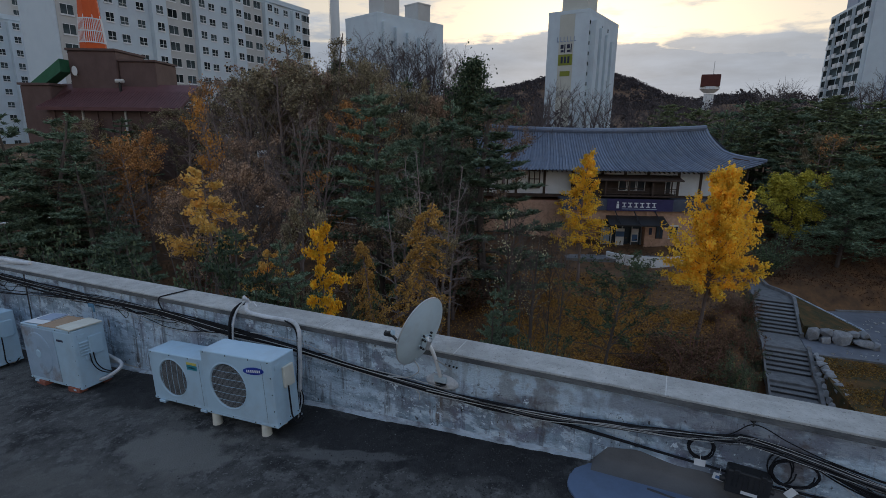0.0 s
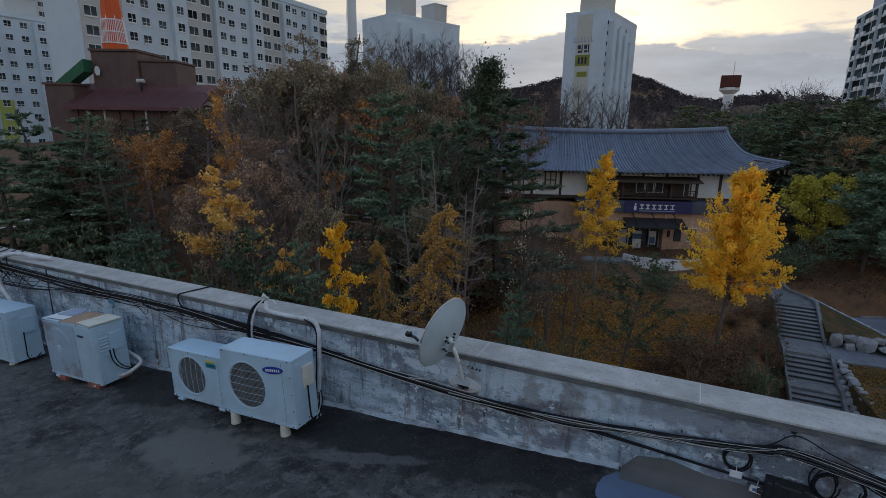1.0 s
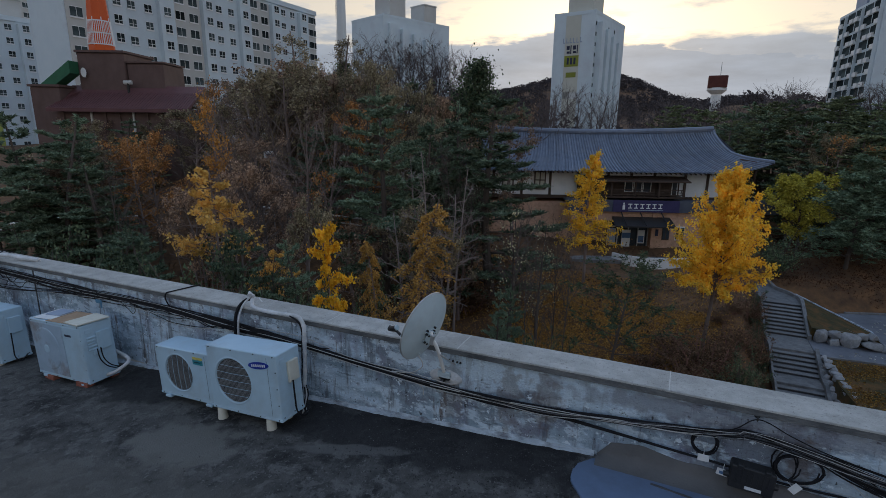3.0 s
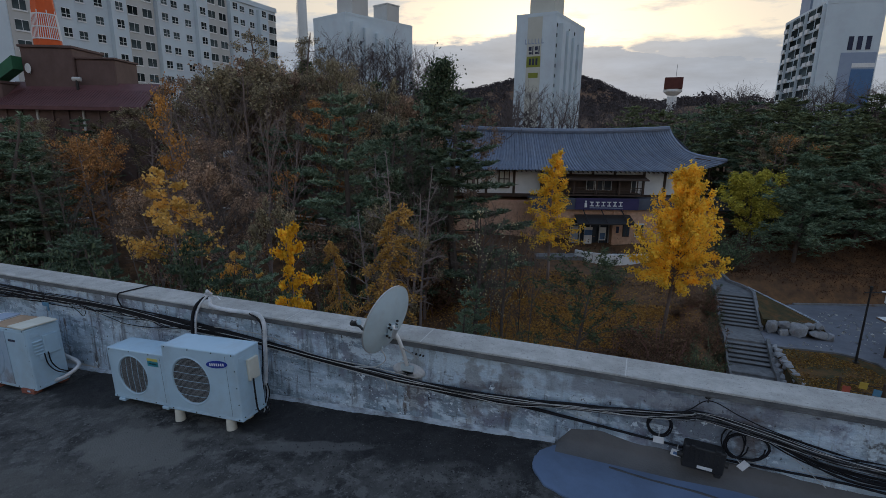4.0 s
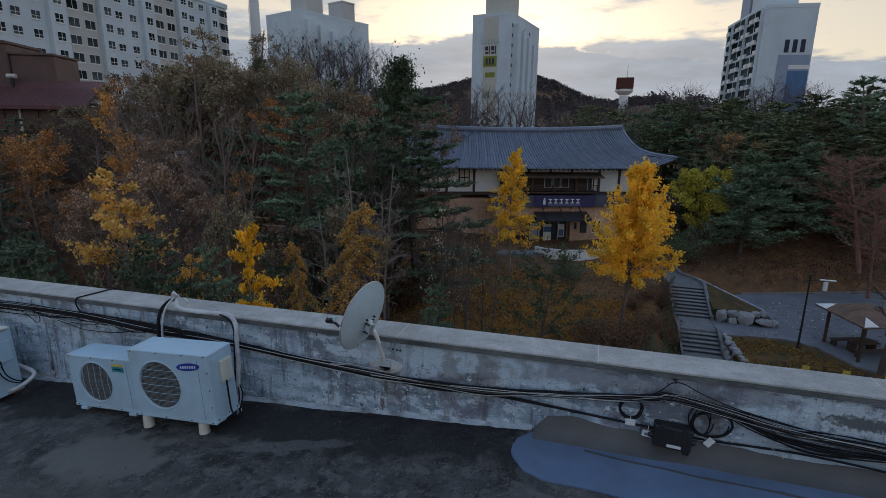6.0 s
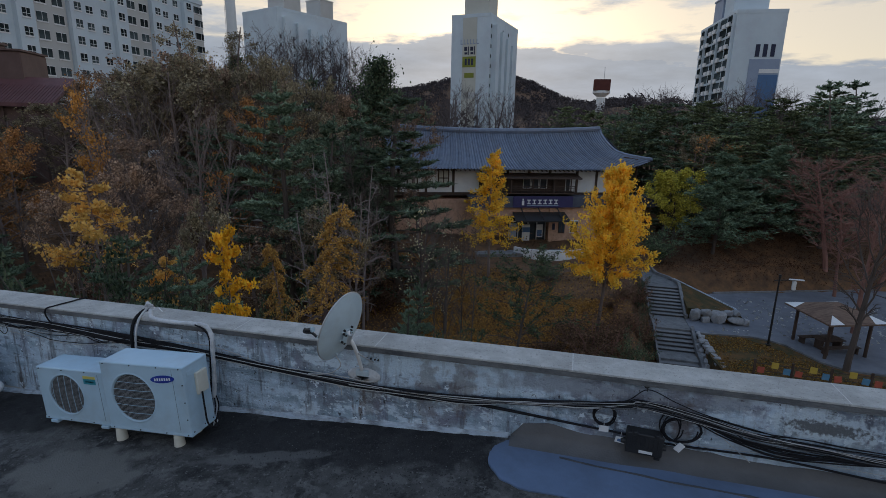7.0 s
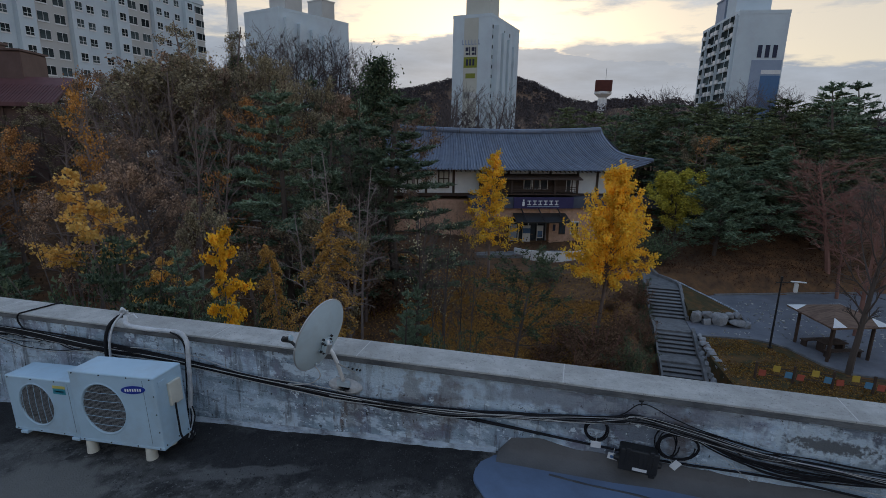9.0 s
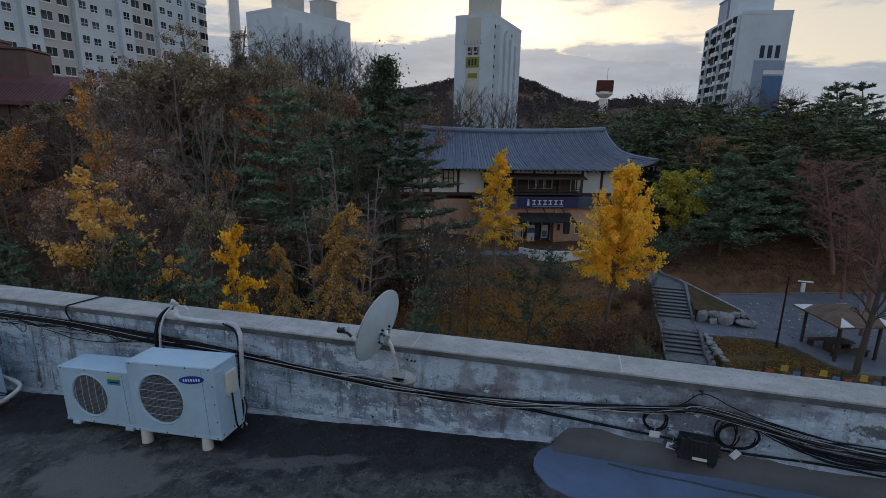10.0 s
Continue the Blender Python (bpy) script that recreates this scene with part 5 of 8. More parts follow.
def make_spray(seed, material, bark, limbs, low, outline, pitch, droop, per, size, width, shoots=6, gap=0.0, top=0.97, lean=0.02, stem=0.012, needles=False, flare=1.0):
    """A tree of height 1 whose leaves sit close along its shoots, so that every limb ends in a feathered spray; gap: share of bare limbs."""
    rng, nrng = random.Random(seed), np.random.default_rng(seed)
    wood = Geo()
    trunk = branch(rng, (0, 0, -0.03), (lean, 0.0, 1), 0.99, 0.0, 9, 0.03)
    wood.tube(trunk, [stem * (1 - 0.92 * k / 9) + 0.001 for k in range(10)], 7, False)
    pts, dirs = [], []

    def dress(line, count):
        for _ in range(count):
            c, d = along(line, rng.uniform(0.12, 1.0))
            pts.append((c.x + rng.gauss(0, width), c.y + rng.gauss(0, width), c.z + rng.gauss(0, width)))
            dirs.append(d[:])

    for k in range(limbs):
        u = low + (top - low) * (k + rng.random()) / limbs
        reach = outline(u) * rng.choice((0.5, 0.75, 0.9, 1.0, 1.0, 1.12))
        tilt = radians(pitch * (flare + (1 - flare) * min(1.0, (u - low) / 0.22)) + rng.gauss(0, 8) + 18 * max(0.0, u - 0.75))
        p, _ = along(trunk, min(0.98, max(0.08, u - 0.55 * reach * math.tan(tilt))))
        az = k * 2.4 + rng.uniform(-0.5, 0.5)
        limb = branch(rng, p, (math.cos(az), math.sin(az), math.tan(tilt)), reach / max(0.5, math.cos(tilt)), droop, 5, 0.08)
        wood.tube(limb, [0.42 * stem * (1.1 - 0.75 * u) * (1 - 0.85 * q / 5) for q in range(6)], 5, False)
        bare = rng.random() < gap
        for q in range(shoots):
            c, d = along(limb, 0.12 + 0.86 * (q + rng.random()) / shoots)
            shoot = branch(rng, c, d + Vector((rng.gauss(0, 0.5), rng.gauss(0, 0.5), rng.gauss(0.05, 0.25))), reach * rng.uniform(0.16, 0.42) + 0.012, droop, 3, 0.12)
            wood.tube(shoot, [0.0011, 0.0008, 0.0005, 0.0003], 3, False)
            if not bare:
                dress(shoot, int(per * rng.uniform(0.5, 1.3)))
        if not bare:
            dress(limb, per)
    if needles:
        crown = tri_mesh("crown", needle_tufts(pts, dirs, size, nrng, 4, 0.16), 3, material)
    else:
        crown = tri_mesh("crown", leaf_quads(pts, size, nrng, aspect=0.8), 4, material)
    return wood.mesh("trunk", bark), crown


def steps(*rows):
    """A profile through (height, reach) rows."""
    def at(u):
        for (a, r), (b, q) in zip(rows, rows[1:]):
            if u <= b:
                return r + (q - r) * max(0.0, (u - a) / (b - a))
        return rows[-1][1]
    return at


def make_clumpy(seed, clumps, per, size, material, bark, spread, low, outline, layer=0.4, puff=0.05, rise=0.05, stray=0.1):
    """A tree of height 1 whose leaves sit in loose separate sprays at the branch ends."""
    rng, nrng = random.Random(seed), np.random.default_rng(seed)
    wood = Geo()
    trunk = branch(rng, (0, 0, -0.03), (0.02, 0.0, 1), 0.98, 0.0, 9, 0.035)
    wood.tube(trunk, [0.013 * (1 - 0.92 * k / 9) + 0.001 for k in range(10)], 6, False)
    pts = []
    for k in range(clumps):
        u = low + (0.97 - low) * (k + rng.random()) / clumps
        p, _ = along(trunk, max(0.05, u - rise * rng.uniform(0.5, 1.6)))
        r = spread * outline(u) * rng.uniform(0.25, 1.0) ** 0.6
        az = k * 2.4 + rng.uniform(-0.6, 0.6)
        c, _ = along(trunk, u)
        c = c + Vector((math.cos(az) * r, math.sin(az) * r, rng.gauss(0, 0.012)))
        mid = p.lerp(c, 0.55) + Vector((rng.gauss(0, 0.01), rng.gauss(0, 0.01), 0.012))
        wood.tube([p, mid, c, c + (c - mid) * 0.5], [0.0034, 0.0022, 0.0012, 0.0006], 3, False)
        s = puff * rng.uniform(0.55, 1.35)
        n = int(per * (s / puff) ** 1.5)
        for q in range(4):
            e = c + Vector((rng.gauss(0, s), rng.gauss(0, s), rng.gauss(0, s * layer)))
            wood.tube([mid.lerp(c, 0.7), e], [0.0011, 0.0005], 3, False)
        lump = nrng.normal(size=(n, 3)) * (s, s, s * layer) * np.where(nrng.random(n) < stray, 2.0, 0.8)[:, None]
        tilt = lump[:, 0] * math.cos(az) + lump[:, 1] * math.sin(az)
        lump[:, 2] += rng.uniform(-0.3, 0.35) * tilt
        pts.append(lump + np.array(c[:]))
    return wood.mesh("trunk", bark), tri_mesh("crown", leaf_quads(np.concatenate(pts), size, nrng), 4, material)


def make_broad(seed, leaves, size, material, bark, spread=0.3, low=0.25, up=0.9, limbs=16, twigs=7, droop=-0.05, lean=0.02, levels=3, clump=0.03, fill=1.0, outline=None, twiglets=6):
    """A broadleaf tree of height 1: trunk, limbs, branches and twigs, with leaves on the outer twigs."""
    rng, nrng = random.Random(seed), np.random.default_rng(seed)
    wood = Geo()
    trunk = branch(rng, (0, 0, -0.03), (lean, lean * 0.5, 1), 0.96, 0.0, 9, 0.045)
    wood.tube(trunk, [0.016 * (1 - 0.9 * k / 9) + 0.0012 for k in range(10)], 7, False)
    tips = []
    outline = outline or (lambda u: math.sin(math.pi * min(1.0, (u - low) / (1.02 - low)) ** 0.8) * 0.85 + 0.15)
    for k in range(limbs):
        u = low + (0.97 - low) * (k + rng.random()) / limbs
        p, _ = along(trunk, u)
        ln = spread * outline(u) * rng.uniform(0.75, 1.2)
        az = k * 2.4 + rng.uniform(-0.5, 0.5)
        limb = branch(rng, p, (math.cos(az), math.sin(az), up * rng.uniform(0.6, 1.3)), ln * 1.15, droop, 5, 0.12)
        r0 = 0.0075 * (1.15 - u)
        wood.tube(limb, [r0 * (1 - 0.82 * q / 5) for q in range(6)], 5, False)
        for q in range(twigs):
            v = rng.uniform(0.2, 1.0)
            c, d = along(limb, v)
            br = branch(rng, c, d + Vector((rng.gauss(0, 0.55), rng.gauss(0, 0.55), rng.gauss(0.12, 0.35))), ln * rng.uniform(0.25, 0.55) * (1.2 - 0.5 * v), droop, 3, 0.14)
            wood.tube(br, [r0 * 0.42 * (1 - 0.75 * w / 3) + 0.0003 for w in range(4)], 3, False)
            if levels < 3:
                tips.append(br)
                continue
            for w in range(twiglets):
                c2, d2 = along(br, rng.uniform(0.15, 1.0))
                tw = branch(rng, c2, d2 + Vector((rng.gauss(0, 0.6), rng.gauss(0, 0.6), rng.gauss(0.1, 0.4))), ln * rng.uniform(0.08, 0.22), droop, 2, 0.15)
                wood.tube(tw, [0.0009, 0.0006, 0.0004], 3, False)
                tips.append(tw)
    crown = None
    if leaves:
        tips = rng.sample(tips, int(len(tips) * 0.42))      # leaves left in clumps, other twigs bare
        ends = np.array([along(tips[rng.randrange(len(tips))], rng.uniform(0.1, 1.0))[0][:] for _ in range(leaves)])
        ends += nrng.normal(size=ends.shape) * clump
        keep = nrng.random(len(ends)) < fill
        crown = tri_mesh("crown", leaf_quads(ends[keep], size, nrng, corners=3), 3, material)
    return wood.mesh("trunk", bark), crown


def make_bush(seed, leaves, size, material, bark):
    """A many-stemmed shrub of height 1, about 0.4 in reach."""
    rng, nrng = random.Random(seed), np.random.default_rng(seed)
    wood = Geo()
    pts = []
    for k in range(18):
        az = rng.random() * math.tau
        st = branch(rng, (rng.gauss(0, 0.05), rng.gauss(0, 0.05), -0.04), (math.cos(az) * 0.42, math.sin(az) * 0.42, 1.0), rng.uniform(0.45, 1.0), -0.1, 4, 0.13)
        wood.tube(st, [0.010, 0.008, 0.006, 0.004, 0.002], 4, False)
        for j in range(5):
            c, d = along(st, rng.uniform(0.2, 0.95))
            tw = branch(rng, c, d + Vector((rng.gauss(0, 0.9), rng.gauss(0, 0.9), rng.gauss(0, 0.4))), rng.uniform(0.08, 0.22), 0.0, 2, 0.15)
            wood.tube(tw, [0.003, 0.002, 0.001], 3, False)
            for q in range(leaves // 90):
                c2, _ = along(tw, rng.uniform(0.1, 1.0))
                pts.append((c2.x + rng.gauss(0, 0.035), c2.y + rng.gauss(0, 0.035), max(0.02, c2.z + rng.gauss(0, 0.03))))
    return wood.mesh("trunk", bark), tri_mesh("crown", leaf_quads(pts, size, nrng, corners=3), 3, material)


KINDS = {
    "pine": [make_pine(sd, spread=sp) for sd, sp in ((1, 0.27), (2, 0.24), (3, 0.30), (4, 0.26))],
    "pine_far": [make_pine(sd, spread=sp, size=0.028, blades=4, width=0.24, shoots=18, fullness=0.55, whorls=11) for sd, sp in ((5, 0.28), (6, 0.25))],
    "blue_pine": [make_spray(sd, L_PINEBLUE, M_BARK, 74, 0.16, steps((0.16, 0.27), (0.32, 0.29), (0.58, 0.20), (0.82, 0.085), (1.0, 0.02)), 16, 0.05, 16, 0.026, 0.010, 7, gap=0.16, needles=True) for sd in (17, 18)],
    "umbrella": [make_pine(sd, spread=0.36, low=0.42, size=0.026, blades=4, width=0.24, shoots=17, fullness=0.6, whorls=13, material=L_PINEOLIVE) for sd in (15, 16)],
    "spire": [make_clumpy(8, 150, 110, 0.015, L_BUSH, M_BARK, 0.17, 0.10, lambda u: 1.05 * (1 - u) ** 0.7 + 0.12, 0.8, 0.030)],
    "ginkgo": [make_spray(11, L_GINKGO, M_BARKPALE, 84, 0.385, steps((0.385, 0.20), (0.45, 0.255), (0.58, 0.25), (0.70, 0.185), (0.79, 0.105), (0.92, 0.07), (1.0, 0.03)), 42, -0.05, 58, 0.0128, 0.0095, 7, lean=-0.022, flare=0.0),
               make_spray(12, L_GINKGO, M_BARKPALE, 56, 0.30, steps((0.30, 0.17), (0.36, 0.22), (0.48, 0.20), (0.62, 0.14), (0.78, 0.085), (0.88, 0.035), (1.0, 0.02)), 24, -0.15, 30, 0.0130, 0.009, 6, top=0.93, flare=0.0)],
    "gold": [make_spray(27, L_GOLD, M_BARKPALE, 40, 0.60, steps((0.60, 0.24), (0.72, 0.20), (0.86, 0.12), (1.0, 0.05)), 4, 0.0, 26, 0.0152, 0.0075, 5, gap=0.34),
             make_spray(22, L_RUSSET, M_BARKPALE, 28, 0.42, steps((0.42, 0.22), (0.7, 0.20), (1.0, 0.07)), 22, -0.05, 12, 0.0135, 0.012, 4, gap=0.45),
             make_spray(25, L_HONEY, M_BARKPALE, 26, 0.60, steps((0.66, 0.10), (0.8, 0.12), (1.0, 0.05)), 24, -0.05, 20, 0.0125, 0.012, 4, gap=0.4),
             make_spray(24, L_OCHRE, M_BARKPALE, 62, 0.22, steps((0.22, 0.16), (0.5, 0.15), (0.8, 0.085), (1.0, 0.03)), 2, -0.75, 26, 0.0095, 0.006, 6, gap=0.12)],
    "lime": [make_broad(31, 13000, 0.022, L_LIME, M_BARK, spread=0.36, low=0.2, limbs=20, clump=0.022)],
    "brown": [make_broad(sd, n, 0.0125, mm, M_BARKPALE, spread=0.32, low=0.3, limbs=18, twigs=7, clump=0.018, up=1.1, twiglets=3) for sd, mm, n in ((41, L_OLIVE, 6000), (42, L_OLIVE, 7000), (43, L_BROWN, 6500))],
    "bare": [make_broad(sd, 0, 0, None, mm, spread=0.34, low=0.28, limbs=20, twigs=9, up=1.25) for sd, mm in ((51, M_BARK), (52, M_BARK), (53, M_BARKRED))],
    "red_twig": [make_broad(59, 0, 0, None, M_BARKRED, spread=0.34, low=0.34, limbs=28, twigs=13, up=0.8, twiglets=9)],
    "thin": [make_broad(sd, n, 0.0135, mm, M_BARKPALE, spread=0.30, low=0.3, limbs=15, twigs=7, clump=0.018, up=1.1, levels=2) for sd, n, mm in ((44, 5200, L_BROWN), (45, 5200, L_OLIVE), (46, 2600, L_BROWN), (47, 5200, L_RUSSET))],
    "thicket": [make_bush(sd, 3000, 0.024, mm, M_BARKRED) for sd, mm in ((63, L_DRYBRUSH), (64, L_DRYBRUSH))],
    "amber": [make_spray(23, L_AMBER, M_BARKPALE, 15, 0.60, steps((0.6, 0.08), (0.68, 0.12), (0.78, 0.09), (0.80, 0.012), (0.865, 0.012), (0.875, 0.11), (0.93, 0.09), (1.0, 0.05)), 10, -0.1, 50, 0.0150, 0.0095, 4)],
    "slim": [make_broad(48, 3400, 0.009, L_OLIVE, M_BARKPALE, spread=0.12, low=0.35, limbs=26, twigs=6, clump=0.012, up=0.5, levels=2)],
    "silver": [make_broad(49, 0, 0, None, M_BARKSILVER, spread=0.22, low=0.25, limbs=18, twigs=6, up=0.25, twiglets=3)],
    "brush": [make_broad(sd, 0, 0, None, M_BARKMAUVE, spread=0.38, low=0.12, limbs=19, twigs=9, up=1.5, levels=2) for sd in (57, 58)],
    "twiggy": [make_broad(56, 0, 0, None, M_BARKMAUVE, spread=0.40, low=0.25, limbs=28, twigs=11, up=1.9, twiglets=6)],
    "bare_far": [make_broad(sd, 0, 0, None, mm, spread=0.36, low=0.2, limbs=20, twigs=8, up=1.35, twiglets=2) for sd, mm in ((54, M_BARKPALE), (55, M_BARK))],
    "bush": [make_bush(sd, 4200, 0.022, L_BUSH, M_BARK) for sd in (61, 62)],
    "young_pine": [make_spray(71, L_BUSH, M_BARK, 36, 0.40, steps((0.40, 0.40), (0.7, 0.33), (1.0, 0.12)), 30, -0.05, 10, 0.022, 0.010, 6, gap=0.25, needles=True)],
    "pale_leaf": [make_spray(72, L_PALELEAF, M_BARK, 26, 0.25, steps((0.25, 0.16), (0.6, 0.15), (1.0, 0.05)), 40, 0.0, 4, 0.012, 0.016, 4, gap=0.3)],
}
LABELS = {
    "pine": ("dark green pine with layered boughs", "pine tree"),
    "pine_far": ("dark green pine in the woods behind", "pine tree"),
    "blue_pine": ("bushy blue-green pine on the leafy bank", "pine tree"),
    "umbrella": ("dark pine with a broad flat-topped crown", "pine tree"),
    "brush": ("leafless grey tree at the wood's edge", "tree"),
    "spire": ("tall narrow dark evergreen tree", "tree"),
    "ginkgo": ("bright yellow ginkgo tree in full autumn colour", "ginkgo tree"),
    "gold": ("sparse tree with golden yellow autumn leaves", "tree"),
    "lime": ("rounded tree turning yellow-green", "tree"),
    "brown": ("tall tree with thinning brown autumn leaves", "tree"),
    "thin": ("slender tree with sparse brown leaves", "tree"),
    "thicket": ("tangled brown thicket shrub", "shrub"),
    "red_twig": ("leafless tree with dense fine red-brown twigs", "tree"),
    "slim": ("tall slender tree with thin olive leaves", "tree"),
    "silver": ("leafless tree with silvery bare branches", "tree"),
    "amber": ("small tree with bright amber-yellow leaves", "tree"),
    "twiggy": ("tall leafless tree with dense mauve-grey twigs", "tree"),
    "bare_far": ("leafless grey tree with upright twigs", "tree"),
    "bare": ("leafless tree with fine bare twigs", "tree"),
    "young_pine": ("young pine with an open crown of rising boughs", "pine tree"),
    "pale_leaf": ("small tree with scattered pale yellow leaves", "tree"),
    "bush": ("dark green shrub among the trees", "shrub"),
}


def extent(meshes):
    """Reach and height of a grown tree: 96th percentile of radius, top."""
    me = meshes[1] or meshes[0]
    co = np.empty(len(me.vertices) * 3, dtype=np.float32)
    me.vertices.foreach_get("co", co)
    co = co.reshape(-1, 3)
    return float(np.percentile(np.hypot(co[:, 0], co[:, 1]), 96)), float(co[:, 2].max())


REACH = {kind: [extent(v) for v in variants] for kind, variants in KINDS.items()}


def plant(kind, x, y, top, radius, k=0, turn=None, lift=0.0):
    """A tree at x, y whose top is at that height and whose crown has about that radius."""
    if kind == "pine" and y > 60:
        kind = "pine_far"
    if kind == "bare_far" and y > 70:
        kind = "brush"
    variants = KINDS[kind]
    k = k % len(variants)
    rng = random.Random(int(x * 71 + y * 37))
    z = terrain(x, y) + lift
    reach, tall = REACH[kind][k]
    sx, sz = radius / reach, (top - z) / tall
    m = Matrix.Translation((x, y, z)) @ Matrix.Rotation(rng.random() * math.tau if turn is None else turn, 4, "Z") @ Matrix.Diagonal((sx, sx, sz, 1))
    low = kind in ("bush", "thicket")
    ob = thing("shrub" if low else "tree", *LABELS[kind], None, "shrubs below the roof" if low else kind + " trees")
    trunk, crown = variants[k]
    part("trunk", trunk, None, ob)
    if crown:
        part("crown", crown, None, ob)
    ob.matrix_basis = m
    return ob


for k, row in enumerate([(-18.4, 27.0, 5.4, 4.3), (-12.0, 31.6, 5.2, 4.9), (-17.4, 29.0, 3.4, 3.9), (-43.0, 17.2, 3.4, 3.8), (-41.0, 19.5, 2.4, 3.6), (-45.0, 21.0, 2.2, 3.8), (28.8, 66.3, 8.7, 5.2), (8.9, 86.1, 6.8, 5.4),
                         (15.7, 91.0, 7.5, 6.2), (21.3, 88.4, 6.1, 5.4), (27.6, 84.0, 5.7, 5.0), (-38.9, 16.9, 3.3, 4.2), (-40.4, 13.8, 2.6, 3.6),
                         (-18.2, 33.0, 2.0, 3.0), (-28.6, 33.7, 2.6, 3.0), (-15.8, 15.1, -2.7, 2.2), (-7.4, 21.1, -5.4, 1.1), (21.5, 98.2, 7.9, 5.9)]):
    plant("pine", *row, k)
plant("spire", -21.2, 45.4, 10.4, 3.8)
plant("ginkgo", 2.5, 30.0, 0.95, 2.5, 0)
plant("ginkgo", -6.4, 39.0, 1.0, 2.3, 1)
plant("amber", -13.15, 14.2, -1.35, 1.15)
plant("young_pine", -2.25, 23.2, -3.5, 3.0)
plant("pale_leaf", -8.6, 25.0, -2.0, 1.5)
plant("pale_leaf", -7.4, 27.5, -3.2, 1.4, turn=2.0)
for row in [(-13.6, 24.0, 1.2, 2.0), (-12.4, 25.4, 0.2, 1.8), (-15.4, 27.0, 0.8, 1.8), (-12.0, 22.6, -1.0, 1.9), (-13.9, 21.5, -2.0, 1.7)]:
    plant("silver", *row)
for row in [(-38.9, 49.7, 13.2, 3.0), (-35.0, 39.0, 11.6, 2.6), (-26.5, 38.0, 8.8, 2.2)]:
    plant("slim", *row)
plant("spire", -38.0, 52.0, 11.6, 2.8)
for k, row in enumerate([(-23.0, 16.3, 0.4, 2.45), (-40.4, 24.0, 2.0, 2.6), (-12.7, 19.4, -1.3, 2.3), (-30.2, 23.6, 4.8, 2.0), (-36.2, 21.0, 1.6, 2.4), (-21.5, 24.0, 0.0, 1.8), (-33.0, 25.5, 6.2, 2.0), (-12.6, 17.2, -2.8, 1.2), (-20.6, 17.5, -4.2, 1.6)]):
    plant("gold", *row, (0, 1, 3, 2, 1, 1, 1, 3, 0)[k])
for k, row in enumerate([(-23.6, 13.0, -2.4, 2.9), (-19.0, 14.2, -2.5, 2.6), (-28.0, 14.0, -3.0, 2.8), (-36.5, 17.5, 0.0, 3.4)]):
    plant("pine", *row, k + 2)
plant("pine", -7.2, 19.0, -5.0, 0.95, 1)
for row in [(-7.2, 24.0, -2.2, 0.9), (-5.9, 22.0, -3.4, 0.8), (-5.3, 26.0, -2.6, 0.9), (-6.4, 28.0, -2.2, 1.0)]:
    plant("bare", *row, 0)
for k, row in enumerate([(2.0, 27.0, -8.0, 1.9), (0.6, 28.5, -8.6, 1.6), (3.4, 25.8, -8.4, 1.6), (1.4, 25.2, -9.0, 1.5), (-0.4, 26.2, -9.2, 1.4), (3.9, 28.2, -8.2, 1.4)]):
    plant("thicket", *row, k)
for row in [(20.8, 37.5, 0.6, 3.6), (25.0, 40.0, 1.2, 4.0)]:
    plant("bare", *row, 2)
for k, row in enumerate([(13.9, 50.0, 1.0, 3.7), (19.4, 54.0, 1.7, 4.2)]):
    plant("blue_pine", *row, k)
for k, row in enumerate([(17.0, 55.5, -0.5, 3.6), (24.5, 54.0, 0.6, 3.6), (10.5, 58.5, -0.5, 3.2)]):
    plant("pine", *row, k + 1)
for k, row in enumerate([(4.2, 67.9, 5.0, 3.8), (8.6, 73.3, 5.2, 4.2), (12.0, 67.7, 4.7, 3.8), (16.8, 73.0, 4.2, 4.2), (19.6, 68.4, 4.1, 3.8), (24.4, 72.9, 4.3, 4.0), (29.8, 78.8, 5.5, 4.4), (30.3, 72.8, 6.4, 4.2), (38.7, 82.2, 10.2, 5.6), (34.5, 76.0, 7.0, 4.4), (42.0, 78.0, 8.6, 4.6), (37.0, 70.0, 6.2, 4.2),
                         (14.2, 62.0, 2.2, 3.4), (22.0, 63.0, 2.4, 3.4), (27.0, 64.0, 3.4, 3.6)]):
    plant("pine", *row, k)
for k in range(9):
    plant("bush", 5.75 + 0.3 * (k % 3), 30.6 + 1.25 * k, terrain(5.9, 30.6 + 1.25 * k) + 0.9 + 0.35 * (k * 7 % 3), 0.75, k)
for k in range(7):
    plant("thicket", 3.6 + 1.1 * (k % 3), 29.5 + 1.7 * k, terrain(4.2, 29.5 + 1.7 * k) + 1.0 + 0.4 * (k * 5 % 3), 1.2, k)
plant("bare", 17.4, 30.45, 1.2, 3.7, 1)
plant("red_twig", 23.8, 50.2, 2.2, 5.6, turn=1.0)
plant("red_twig", 23.6, 47.2, -0.6, 3.6, turn=2.4)
plant("red_twig", 28.4, 50.5, 2.6, 5.2, turn=4.0)
plant("lime", 10.7, 53.0, -0.9, 3.1)
plant("thin", -37.9, 23.4, 2.2, 2.8, 3)
plant("thin", -41.5, 24.5, 1.2, 2.6, 3)
plant("gold", 13.8, 58.5, 2.6, 2.2, 1)
plant("gold", 16.6, 59.5, 1.6, 1.8, 1)
